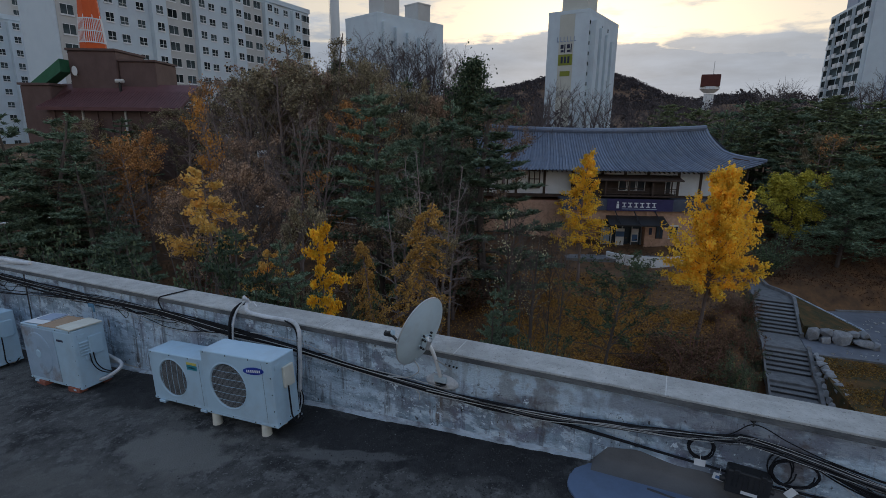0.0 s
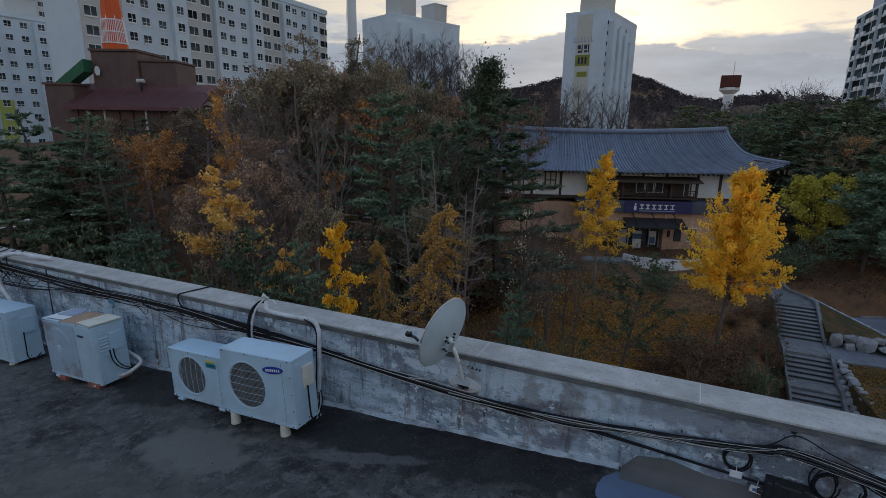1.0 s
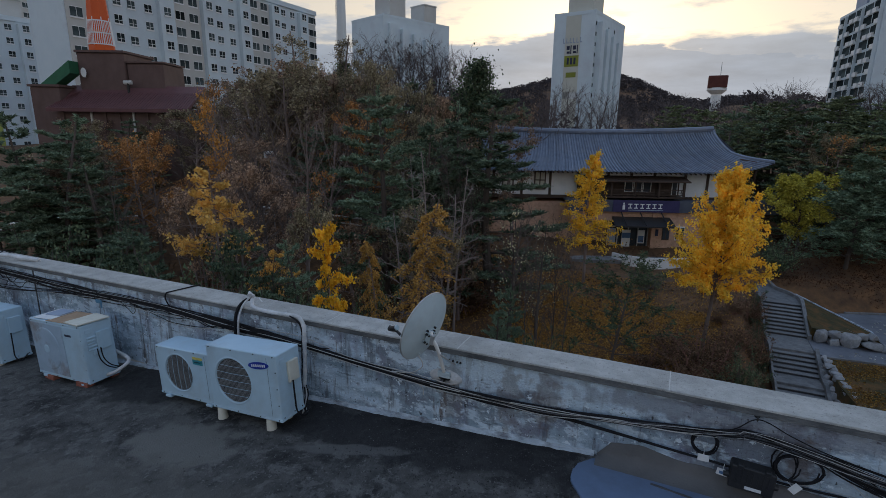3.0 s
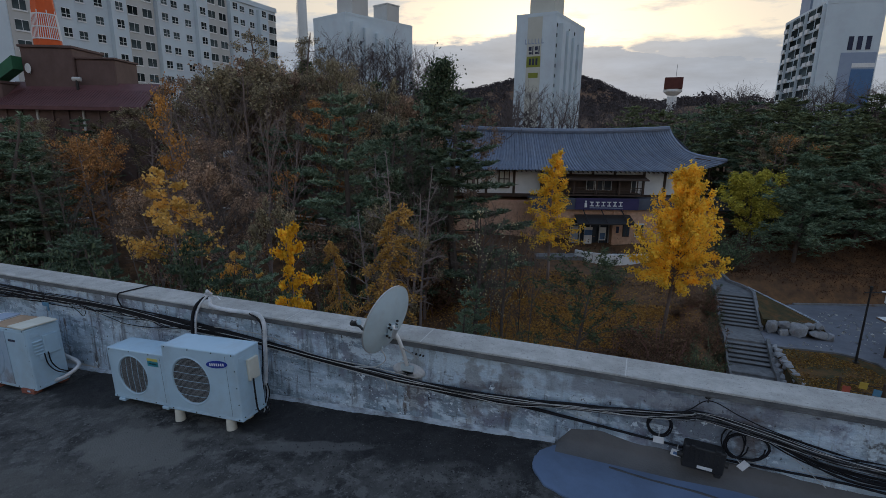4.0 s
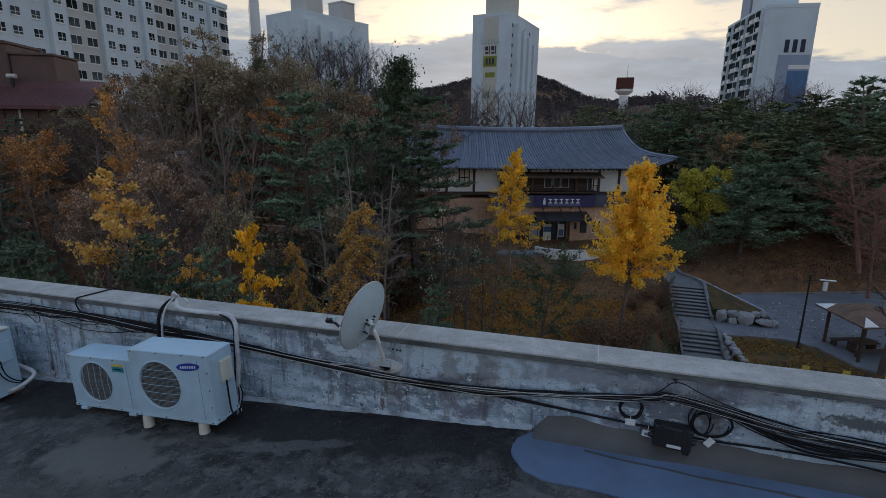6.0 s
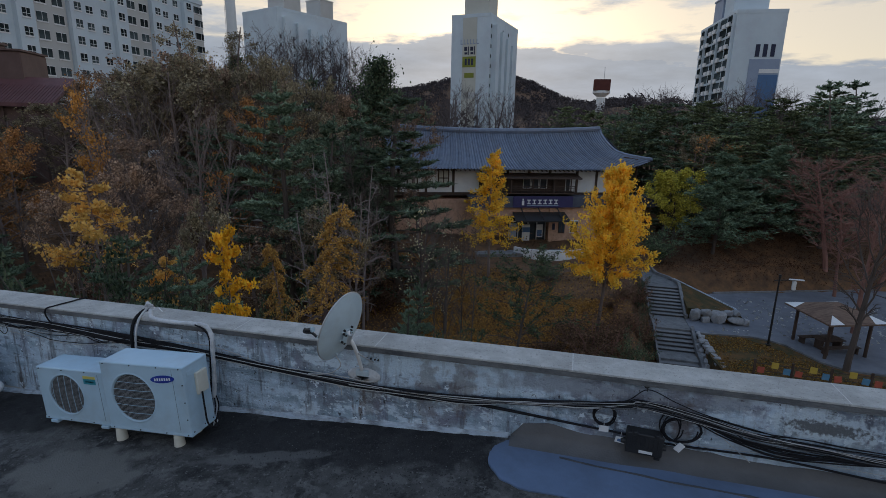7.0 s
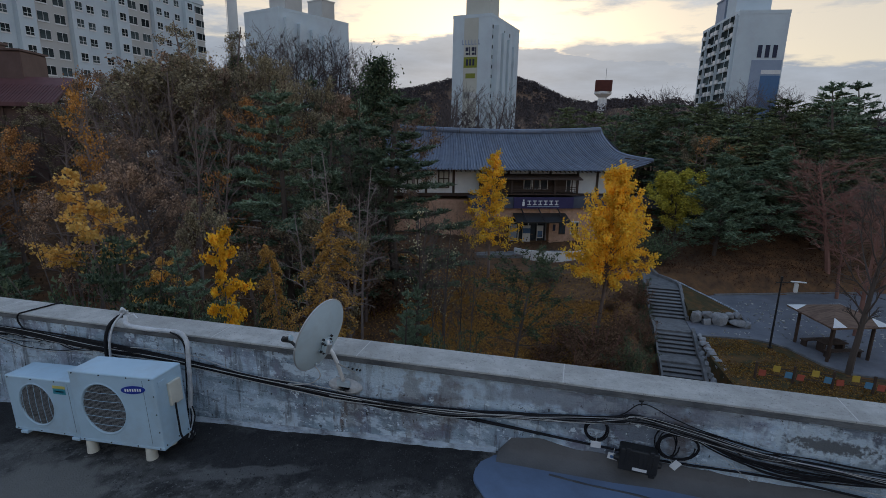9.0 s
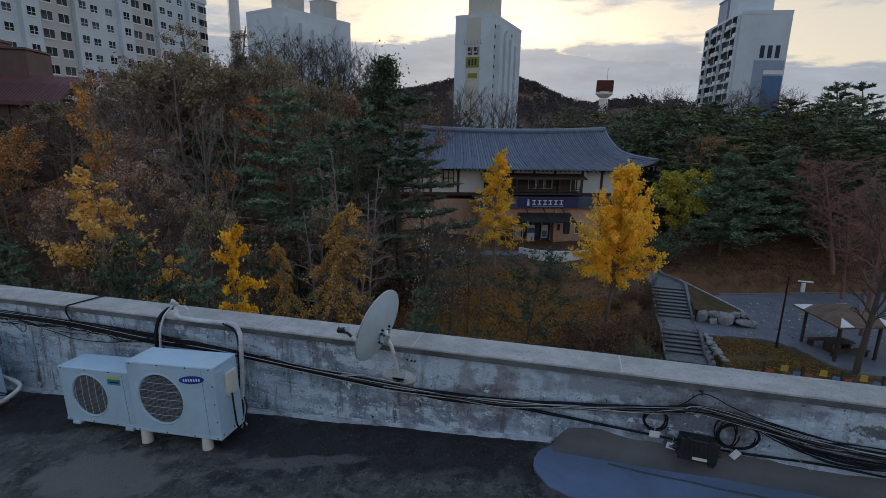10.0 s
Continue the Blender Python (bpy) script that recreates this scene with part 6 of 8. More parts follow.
for k, row in enumerate([(-34.4, 35.3, 9.2, 4.8), (-46.4, 34.6, 4.2, 4.2), (-43.0, 38.4, 7.9, 4.8), (-44.9, 25.1, 1.7, 4.4), (-38.3, 44.7, 8.3, 5.0), (-40.5, 19.8, 0.4, 3.4),
                         (-43.9, 20.7, 0.7, 3.3), (-24.9, 48.0, 6.2, 3.2), (14.5, 69.7, 3.1, 3.6), (-14.9, 24.5, -1.5, 2.2), (22.8, 60.9, -0.7, 3.6), (-30.9, 28.3, 2.3, 3.4),
                         (-28.0, 40.5, 7.0, 4.0), (-22.0, 38.0, 4.0, 3.4)]):
    plant("brown", *row, k)
for k, row in enumerate([(-14.1, 29.1, 2.1, 2.2), (-13.0, 29.9, -0.4, 1.8), (-4.8, 21.0, -6.0, 0.8), (24.3, 37.3, 1.0, 4.4),
                         (-21.4, 83.4, 10.5, 5.6), (-14.8, 89.0, 10.0, 5.8), (-3.9, 97.2, 9.1, 6.1), (1.8, 99.3, 8.8, 5.1), (15.7, 108.6, 11.9, 5.8), (28.0, 100.6, 10.9, 6.9),
                         (33.8, 96.6, 10.2, 5.6), (-24.6, 22.0, -1.6, 2.7), (-9.0, 26.7, -1.7, 2.3)]):
    plant("bare_far" if row[1] > 80 else "bare", *row, 2 if k == 3 else k % 2)
for k, row in enumerate([(-19.9, 12.6, -2.1, 2.6), (-22.1, 10.6, -2.7, 2.5), (-17.8, 14.4, -2.6, 2.1), (-14.1, 13.4, -3.5, 1.8), (-26.8, 9.7, -2.1, 2.7), (-13.0, 16.8, -4.5, 1.6),
                         (-3.1, 16.9, -6.0, 1.0), (-1.1, 39.3, -8.3, 2.2), (-5.3, 18.2, -6.1, 1.2), (4.4, 24.6, -8.0, 1.4), (8.5, 47.7, -5.5, 2.5)]):
    plant("bush", *row, k)

for row in [(-38.1, 57.0, 15.0, 5.8), (-33.2, 63.3, 15.2, 6.0), (-36.5, 60.5, 15.2, 5.6), (-29.5, 61.0, 13.6, 5.0), (-41.0, 55.0, 11.8, 4.6), (-31.5, 58.0, 12.0, 4.4), (-35.0, 55.5, 14.0, 5.0), (-26.5, 60.0, 10.8, 4.0)]:
    plant("twiggy", *row)
for k, row in enumerate([(-38.5, 34.0, 8.3, 3.8), (-31.0, 38.0, 8.8, 4.0), (-28.5, 41.0, 8.2, 3.8), (-36.0, 40.0, 9.2, 4.2), (-25.0, 42.5, 7.4, 3.5), (-33.5, 46.0, 9.5, 4.2), (-40.5, 41.0, 8.6, 4.0)]):
    plant("thin", *row, (1, 1, 2, 0, 1, 1, 2)[k])
# the wood behind and between the larger trees
for k, row in enumerate([(-34.2, 27.0, 3.6, 2.4), (-33.0, 30.0, 5.4, 2.6), (-31.6, 31.0, 6.8, 2.6), (-26.6, 28.0, 5.0, 2.4), (-25.9, 30.0, 4.6, 2.4), (-28.5, 24.0, 1.8, 2.0), (-24.9, 24.0, 0.8, 2.0)]):
    plant("bare_far", *row, 0)
# bare crowns against the sky and a dense belt of twigs behind the museum
for k, (x, y, top, wide) in enumerate([(14.8, 95.0, 10.9, 4.2), (25.8, 90.0, 11.3, 5.4), (29.7, 88.0, 10.4, 4.6), (23.7, 92.0, 10.0, 3.6)]):
    plant("twiggy", x, y, top, wide)
for k, (x, y, top) in enumerate([(-7.0, 108.0, 8.0), (-4.3, 108.0, 8.4), (-1.6, 108.0, 7.8), (1.0, 108.0, 8.2), (3.6, 108.0, 7.8), (6.0, 108.0, 8.5), (8.5, 108.0, 8.1), (-27.5, 108.0, 11.5), (-24.5, 108.0, 12.6), (-20.8, 108.0, 11.5), (-17.3, 108.0, 10.6), (-14.4, 108.0, 10.1)]):
    plant("brush", x, y, top, 4.4, k)
for k, (x, y, top) in enumerate([(-36.6, 37.0, 8.3), (-35.3, 39.0, 8.9), (-31.6, 38.0, 8.5), (-30.2, 40.0, 9.1), (-26.1, 38.0, 8.5), (-38.1, 36.0, 7.8)]):
    plant("brown", x, y, top, 3.2, k)
grove = random.Random(77)
for k in range(60):
    x, y = grove.uniform(-62, -14), grove.uniform(31, 64)
    top = terrain(x, y) + grove.uniform(11, 16)
    kind = ("bare_far", "thin", "thin", "bare_far", "pine")[k % 5]
    most = 3.2 if x < -1.15 * (y + 4) else 7.5
    plant(kind, x, y, min(top, most), grove.uniform(2.4, 3.6), (1, 0, 1, 2, 3, 1)[k % 6])
for k in range(24):
    x = grove.uniform(-48, -8)
    y = grove.uniform(17, 30) + max(0, (x + 20) * 0.3)
    kind = ("thicket", "thin", "bare_far")[k % 3]
    if x > -11:
        continue
    plant(kind, x, y, terrain(x, y) + (grove.uniform(7, 11) if k % 3 else grove.uniform(2.5, 4.5)), grove.uniform(1.7, 2.6), (1, 0, 2)[(k // 3) % 3])
for k in range(34):
    x = grove.uniform(-45, 2)
    y = grove.uniform(8, 24) if x < -14 else grove.uniform(20, 36)
    tall, wide = grove.uniform(1.4, 3.2), grove.uniform(1.2, 2.0)
    if x < -11:
        plant("thicket" if k % 2 else "bush", x, y, terrain(x, y) + tall, wide, k)
for k in range(22):
    x, y = grove.uniform(11, 50), grove.uniform(57, 82)
    plant(("pine", "thin", "pine", "bush")[k % 4], x, y, terrain(x, y) + (grove.uniform(8.0, 11) if k % 4 < 3 else 3.0), grove.uniform(2.6, 4.0), k)
for k in range(38):
    x, y = grove.uniform(-34, 48), grove.uniform(78, 125)
    plant("bare_far", x, y, terrain(x, y) + grove.uniform(11, 14.5), grove.uniform(3.5, 5.0), k % 2)

for k, (x, y, top) in enumerate([(9.9, 80, 6.0), (6.0, 72, 3.9), (13.2, 76, 5.0), (17.2, 78, 6.2), (19.4, 72, 5.0), (23.0, 78, 6.4), (26.0, 71, 5.4), (29.0, 84, 7.8), (33.0, 80, 7.4), (14.5, 68, 3.6), (22.0, 66, 3.8), (37.0, 88, 9.0),
                                 (2.5, 80, 5.6), (12.0, 90, 7.0), (20.0, 92, 7.8), (-2.0, 86, 6.4), (28.0, 62, 3.4), (16.5, 62, 2.4)]):
    plant("umbrella", x, y, top, 4.6 + 0.5 * (k % 3), k)


def far_woods():
    """Distant wooded hills: rough crowns of loose foliage."""
    rng = np.random.default_rng(9)
    pts = []
    for k in range(2900):
        az, d = (rng.uniform(-55, 60), 130 + 520 * rng.random() ** 0.8) if k < 2000 else (rng.uniform(-6, 24), rng.uniform(330, 660))
        x, y = -d * math.sin(math.radians(az)), d * math.cos(math.radians(az))
        z = terrain(x, y)
        h, r = (rng.uniform(5, 8.5), rng.uniform(2.4, 4.2)) if d < 300 else (rng.uniform(3.4, 5.4), rng.uniform(3.0, 5.0))
        n = 56
        q = rng.normal(size=(n, 3))
        q /= np.linalg.norm(q, axis=1)[:, None]
        q *= rng.uniform(0.2, 1.0, n)[:, None] ** 0.4
        pts.append(np.column_stack([x + q[:, 0] * r, y + q[:, 1] * r, z + h * 0.45 + q[:, 2] * h * 0.5]))
    v = leaf_quads(np.concatenate(pts), 1.15, rng, jitter=0.5, corners=3)
    ob = new("far_woods", tri_mesh("far_woods", v, 3, L_FAR))
    tagged(ob, "distant leafless brown and dark green woods on the hills", "woods", kind="stuff")


for row in [(2.5, 121.4, 8.9), (4.9, 128.2, 9.7), (6.9, 121.0, 8.8), (9.1, 126.3, 8.6)]:
    plant("brush", *row, 4.0)
far_woods()


def scatter(name, label, category, material, count, size, area, seed, height=0.015, flat=0.9):
    rng = np.random.default_rng(seed)
    x0, x1, y0, y1, mask = area
    pts = []
    while len(pts) < count:
        x, y = rng.uniform(x0, x1), rng.uniform(y0, y1)
        if mask(x, y) > rng.random():
            pts.append((x, y, terrain(x, y) + abs(rng.normal()) * height + 0.02))
    ob = new(name, tri_mesh(name, leaf_quads(pts, size, rng, flat=flat, corners=3), 3, material))
    tagged(ob, label, category, kind="stuff")


open_floor = lambda x, y: 0.0 if (7.0 < x and 25 < y < 46) else 1.0
scatter("fallen_leaves", "orange fallen leaves under the trees", "leaves", L_LITTER, 60000, 0.085, (-16, 7, 16, 42, lambda x, y: open_floor(x, y) * (1 - 0.8 * smooth01(2.0, 5.0, x)) * (0.25 + 0.75 * smooth01(-0.1, 0.35, noise.noise(Vector((x, y, 0)) * 0.22)))), 5)
scatter("fallen_leaves", "amber carpet of fallen leaves below the museum", "leaves", L_LITTER, 60000, 0.085, (-9, 6.6, 19, 36, lambda x, y: (1 - smooth01(1.5, 4.5, x)) * (0.3 + 0.7 * smooth01(-0.25, 0.2, noise.noise(Vector((x, y, 3)) * 0.3)))), 15)
scatter("undergrowth", "dark brown undergrowth in the wood", "undergrowth", L_DRYBRUSH, 22000, 0.16, (-60, 4, 6, 60, lambda x, y: open_floor(x, y) * (1 if noise.noise(Vector((x, y, 5)) * 0.2) > -0.1 else 0.15)), 6, 0.45, 0.0)
scatter("dry_grass", "dry grass and leaves on the bank", "grass", L_REDDRY, 30000, 0.11, (8, 42, 46.0, 62, lambda x, y: 1.0), 8, 0.01, 0.97)


# ---- air-conditioner units on the roof ----
def ac_unit(label, w, h, d, fan_x, fan_z, fan_r, bars, body, m, foot, foot_h, foot_xs, badge=None, stickers=(), fillet=0.012, cover=False):
    """x across the front, which looks to -y; origin at the middle of the base."""
    base = thing("air_conditioner_unit", label, "air conditioner", m, "air conditioner units")
    bm = bmesh.new()
    bmesh.ops.create_cube(bm, size=1.0)
    for v in bm.verts:
        v.co = Vector((v.co.x * w, v.co.y * d, v.co.z * h + h / 2))
    bmesh.ops.bevel(bm, geom=bm.edges[:], offset=fillet, segments=2, affect="EDGES", profile=0.5)
    front = min(bm.faces, key=lambda f: f.calc_center_median().y)
    bmesh.ops.delete(bm, geom=[front], context="FACES_ONLY")
    bm.verts.index_update()
    g = Geo().add([v.co[:] for v in bm.verts], [[v.index for v in f.verts] for f in bm.faces])
    bm.free()
    n, yf = 48, -d / 2
    if cover:
        # blank front: a stained sheet with a pressed round guard, and a narrow plain panel beside it
        g.box(-w / 2 + fillet, w / 2 - fillet, yf, yf + 0.004, fillet, h - fillet)
        part("casing", g, body, base)
        part("front_panel", Geo().rbox(-w / 2 + 0.015, w * 0.14, yf - 0.006, yf + 0.001, 0.03, h - 0.035, 0.003), M_ACDIRTY, base, "stained front sheet")
        part("round_guard", Geo().tube([(fan_x, yf - 0.006, fan_z), (fan_x, yf - 0.010, fan_z), (fan_x, yf - 0.013, fan_z)], [fan_r, fan_r * 0.985, fan_r * 0.93], 40), M_ACDIRTY, base)
        part("hub_cap", Geo().tube([(fan_x, yf - 0.013, fan_z), (fan_x, yf - 0.018, fan_z)], [0.055, 0.045], 20), body, base, "pale round cap")
        part("side_panel", Geo().rbox(w * 0.155, w / 2 - 0.012, yf - 0.005, yf + 0.001, 0.03, h - 0.035, 0.003), body, base)
    else:
        x0, x1, z0, z1 = -w / 2 + fillet, w / 2 - fillet, fillet, h - fillet
        outer, inner = [], []
        for k in range(n):
            a = math.tau * k / n + math.pi / n
            c, s = math.cos(a), math.sin(a)
            t = min(((x1 if c > 0 else x0) - fan_x) / c if abs(c) > 1e-6 else 9e9, ((z1 if s > 0 else z0) - fan_z) / s if abs(s) > 1e-6 else 9e9)
            outer.append((fan_x + t * c, yf, fan_z + t * s))
            inner.append((fan_x + fan_r * c, fan_z + fan_r * s))
        rings = [outer] + [[(fan_x + (x - fan_x) * q, yf + dy, fan_z + (z - fan_z) * q) for x, z in inner] for q, dy in ((1.10, 0.0), (1.04, -0.005), (1.0, 0.003), (0.985, 0.012))]
        # snap four outer points to the corners
        for cx, cz in ((x0, z0), (x1, z0), (x1, z1), (x0, z1)):
            i = min(range(n), key=lambda q: (outer[q][0] - cx) ** 2 + (outer[q][2] - cz) ** 2)
            outer[i] = (cx, yf, cz)
        vs = [p for r in rings for p in r]
        g.add(vs, [(r * n + k, (r + 1) * n + k, (r + 1) * n + (k + 1) % n, r * n + (k + 1) % n) for r in range(len(rings) - 1) for k in range(n)])
        part("casing", g, body, base)
        well = Geo().disc((fan_x, yf + 0.088, fan_z), (0, -1, 0), fan_r * 1.0, 40)
        well.tube([(fan_x, yf + 0.011, fan_z), (fan_x, yf + 0.09, fan_z)], fan_r * 0.986, 40, False)
        part("fan_well", well, M_FAN, base)
        blades = Geo()
        for k in range(3):
            a0 = math.tau * k / 3 + 0.4
            pts = []
            for q in range(7):
                a = a0 + 1.5 * q / 6
                pts += [(fan_x + 0.05 * math.cos(a), yf + 0.045 + 0.03 * q / 6, fan_z + 0.05 * math.sin(a)), (fan_x + fan_r * 0.86 * math.cos(a), yf + 0.045 + 0.035 * q / 6, fan_z + fan_r * 0.86 * math.sin(a))]
            blades.add(pts, [(2 * q, 2 * q + 1, 2 * q + 3, 2 * q + 2) for q in range(6)])
        blades.tube([(fan_x, yf + 0.085, fan_z), (fan_x, yf + 0.035, fan_z)], 0.055, 20)
        part("fan", blades, M_FAN, base)
        thin, thick = Geo(), Geo()
        rows = bars[1]
        for k in range(-rows, rows + 1):
            o = fan_r * 0.97 * k / (rows + 0.6)
            half = math.sqrt(max(0, (fan_r * 0.975) ** 2 - o * o))
            geo, r = (thick, 0.0026) if k % 6 == 0 else (thin, 0.0018)
            if bars[0] == "h":
                geo.tube([(fan_x - half, yf + 0.004, fan_z + o), (fan_x, yf - 0.004, fan_z + o), (fan_x + half, yf + 0.004, fan_z + o)], r, 4, False)
            else:
                geo.tube([(fan_x + o, yf + 0.004, fan_z - half), (fan_x + o, yf - 0.004, fan_z), (fan_x + o, yf + 0.004, fan_z + half)], r, 4, False)
        for k in range(-22, 23):
            o = fan_r * 0.97 * k / 22.5
            half = math.sqrt(max(0, (fan_r * 0.975) ** 2 - o * o))
            c = math.sqrt(0.5)
            thin.tube([(fan_x + c * (o - half), yf + 0.007, fan_z + c * (o + half)), (fan_x + c * (o + half), yf + 0.007, fan_z + c * (o - half))], 0.0012, 3, False)
        part("grille", thick, body, base)
        part("fine_grille", thin, M_FINE, base)
    # top lid lip and seams
    part("lid", Geo().rbox(-w / 2 - 0.0015, w / 2 + 0.0015, -d / 2 - 0.0015, d / 2 + 0.0015, h - 0.028, h + 0.002, 0.012, 2), body, base)
    part("base_rail", Geo().rbox(-w / 2 - 0.003, w / 2 + 0.003, -d / 2 - 0.003, d / 2 + 0.003, -0.006, 0.022, 0.004), body, base)
    if not cover:
        part("panel_seam", Geo().box(w / 2 - 0.115, w / 2 - 0.113, yf - 0.0012, yf + 0.001, 0.03, h - 0.03), M_SEALDARK, base)
    # screws
    screw = Geo().tube([(0, -0.004, 0), (0, 0.003, 0)], 0.006, 8).mesh("screw", M_FAN)
    spots = [(sx * w, yf - 0.003, sz) for sx in (-0.45, -0.12, 0.2, 0.46) for sz in (h - 0.014, 0.012)] + [(w / 2 - 0.02, yf - 0.001, sz * h) for sz in (0.25, 0.5, 0.75)]
    for spot in spots:
        part("screw", screw, None, base).matrix_basis = Matrix.Translation(spot)
    for sy in (-0.4, 0.05, 0.4):
        part("screw", screw, None, base).matrix_basis = Matrix.Translation((w / 2 + 0.001, sy * d, 0.03)) @ Matrix.Rotation(math.pi / 2, 4, "Z")
    # service cover, recessed handle and rear coil guard
    part("service_cover", Geo().rbox(w / 2 - 0.002, w / 2 + 0.028, -0.03, d / 2 - 0.05, h * 0.52, h * 0.84, 0.008, 2), body if badge is None else M_CREAM, base)
    part("side_handle", Geo().rbox(w / 2 - 0.001, w / 2 + 0.006, -d * 0.38, -d * 0.14, h * 0.84, h * 0.92, 0.004), body, base)
    coil = Geo()
    for k in range(18):
        z = 0.04 + k * (h - 0.1) / 17
        coil.tube([(-w / 2 + 0.03, d / 2 + 0.004, z), (w / 2 - 0.12, d / 2 + 0.004, z)], 0.003, 4, False)
    part("rear_guard", coil, M_STEEL, base)
    if badge:
        bx, bz, bw, bh = badge
        oval = [(bx + bw / 2 * math.cos(math.tau * k / 40), bz + bh / 2 * math.sin(math.tau * k / 40)) for k in range(40)]
        tilt = [(x, yf - dy, z + (x - bx) * 0.10) for dy in (0.004, 0.0) for x, z in oval]
        part("badge", Geo().add(tilt, [tuple(range(40))] + [(k, k + 40, (k + 1) % 40 + 40, (k + 1) % 40) for k in range(40)]), M_BLUE, base, "blue oval badge")
        lett = Geo()
        for k in range(7):
            lx = bx - bw * 0.33 + k * bw * 0.102
            lett.box(lx, lx + bw * 0.055, yf - 0.006, yf - 0.003, bz - bh * 0.17 + (lx - bx) * 0.10, bz + bh * 0.17 + (lx - bx) * 0.10)
        part("badge_bars", lett, M_PAPER, base, "white bars on the badge")
    for sx0, sx1, sz0, sz1, mm in stickers:
        part("sticker", Geo().box(sx0, sx1, yf - (0.008 if cover else 0.002), yf + 0.001, sz0, sz1), mm, base)
    for fx in foot_xs:
        if foot == "block":
            for fy in (-d / 2 + 0.04, d / 2 - 0.05):
                part("foot", Geo().tube([(fx * w, fy, -foot_h), (fx * w, fy, -foot_h + 0.012), (fx * w, fy, -0.02), (fx * w, fy, -0.008)], [0.046, 0.050, 0.041, 0.036], 14), M_CREAM, base, "cream plastic foot block", True)
        else:
            for fy in (-d / 2 + 0.02, d / 2 - 0.02):
                part("leg", Geo().rbox(fx * w - 0.045, fx * w + 0.045, fy - 0.04, fy + 0.03, -0.035, -0.004, 0.006), body, base)
    return base


SLOPE = -math.degrees(math.atan(0.062))
ac_unit("white air conditioner unit with blue oval badge on cream blocks", 0.885, 0.655, 0.31, -0.125, 0.325, 0.225, ("h", 17), M_ACBLUE,
               pose(-3.165, -0.493, -0.125, 0, SLOPE, 0.5), "block", 0.165, (-0.43, 0.29), badge=(0.225, 0.535, 0.25, 0.072))
ac_unit("smaller white air conditioner unit with upright grille bars", 0.86, 0.545, 0.29, -0.10, 0.275, 0.20, ("v", 14), M_ACBLUE,
               pose(-4.10, -0.40, -0.245, 0, SLOPE, 0), "leg", 0.05, (-0.36, 0.36), stickers=((0.14, 0.285, 0.410, 0.465, M_TEAL), (0.14, 0.285, 0.465, 0.492, M_YELLOWST), (0.165, 0.26, 0.43, 0.442, M_PAPER)))
AC_2 = ac_unit("boxy white air conditioner unit on red bricks, boards on its lid", 1.03, 0.71, 0.36, -0.22, 0.35, 0.27, ("h", 17), M_ACBLUE,
               pose(-6.165, -0.47, -0.435, 0, SLOPE, 0), "leg", 0.05, (-0.36, 0.36), stickers=((0.20, 0.32, 0.56, 0.585, M_SIGNDARK),), cover=True)
ac_unit("white air conditioner unit at the end of the row", 0.96, 0.70, 0.36, -0.20, 0.35, 0.27, ("h", 17), M_ACBLUE,
               pose(-8.06, -0.47, -0.59, 0, SLOPE, 0), "block", 0.06, (-0.36, 0.36))


def side_louvres(unit, w, h):
    for k in range(5):
        z = h * (0.58 + 0.052 * k)
        part("louvre", Geo().add([(w / 2 + 0.002, -0.13, z), (w / 2 + 0.002, 0.03, z), (w / 2 + 0.020, 0.03, z - 0.012), (w / 2 + 0.020, -0.13, z - 0.012), (w / 2 + 0.002, -0.13, z - 0.020), (w / 2 + 0.002, 0.03, z - 0.020)],
                                 [(0, 1, 2, 3), (3, 2, 5, 4), (0, 3, 4), (1, 5, 2)]), M_ACBLUE, unit)
    part("cable_entry", Geo().rbox(w / 2 - 0.001, w / 2 + 0.018, -0.09, 0.0, h * 0.46, h * 0.54, 0.006), M_ACBLUE, unit)


side_louvres(AC_2, 1.03, 0.71)


def bricks_under():
    brick = Geo().rbox(-0.1, 0.1, -0.05, 0.05, -0.03, 0.03, 0.005).mesh("brick", M_BRICKRED)
    for k, (x, y) in enumerate([(-6.46, -0.62), (-5.80, -0.62), (-6.46, -0.33), (-5.80, -0.33)]):
        ob = new("brick", brick)
        ob.matrix_basis = pose(x, y, floor_z(x) + 0.028, 0, SLOPE, 8 * (k % 2) - 4)
        tagged(ob, "red brick under an air conditioner", "brick", "bricks")


bricks_under()


def lid_boards():
    zt = lambda x: -0.435 + 0.716 + 0.062 * (x + 6.165)
    for x, y, wx, wy, t, mm, label, a, up in [(-6.10, -0.47, 0.52, 0.355, 0.005, M_CARD, "flattened brown cardboard on an air conditioner lid", 2, 0.0),
                                              (-5.83, -0.48, 0.30, 0.36, 0.016, M_CREAM, "cream board lying on an air conditioner lid", -5, 0.006),
                                              (-6.49, -0.46, 0.33, 0.34, 0.006, M_PAPER, "white sheet lying on an air conditioner lid", 4, 0.006),
                                              (-6.46, -0.42, 0.26, 0.20, 0.012, M_SIGNGREY, "grey board lying on a white sheet", 6, 0.013)]:
        ob = solid("board", Geo().rbox(-wx / 2, wx / 2, -wy / 2, wy / 2, 0, t, 0.002), mm, label, "board", group="boards on the lid")
        ob.matrix_basis = pose(x, y, zt(x) + up, 0, SLOPE, a)


lid_boards()


# ---- pipes ----
def wrapped_pipe(name, label, pts, r, mm=None, n=10):
    p = spline(pts, n)
    rng = random.Random(len(pts))
    g = Geo().tube(p, [r * (1 + 0.10 * rng.uniform(-1, 1)) for _ in p], 9)
    return solid(name, g, mm or M_TAPE, label, "pipe", smooth=True)


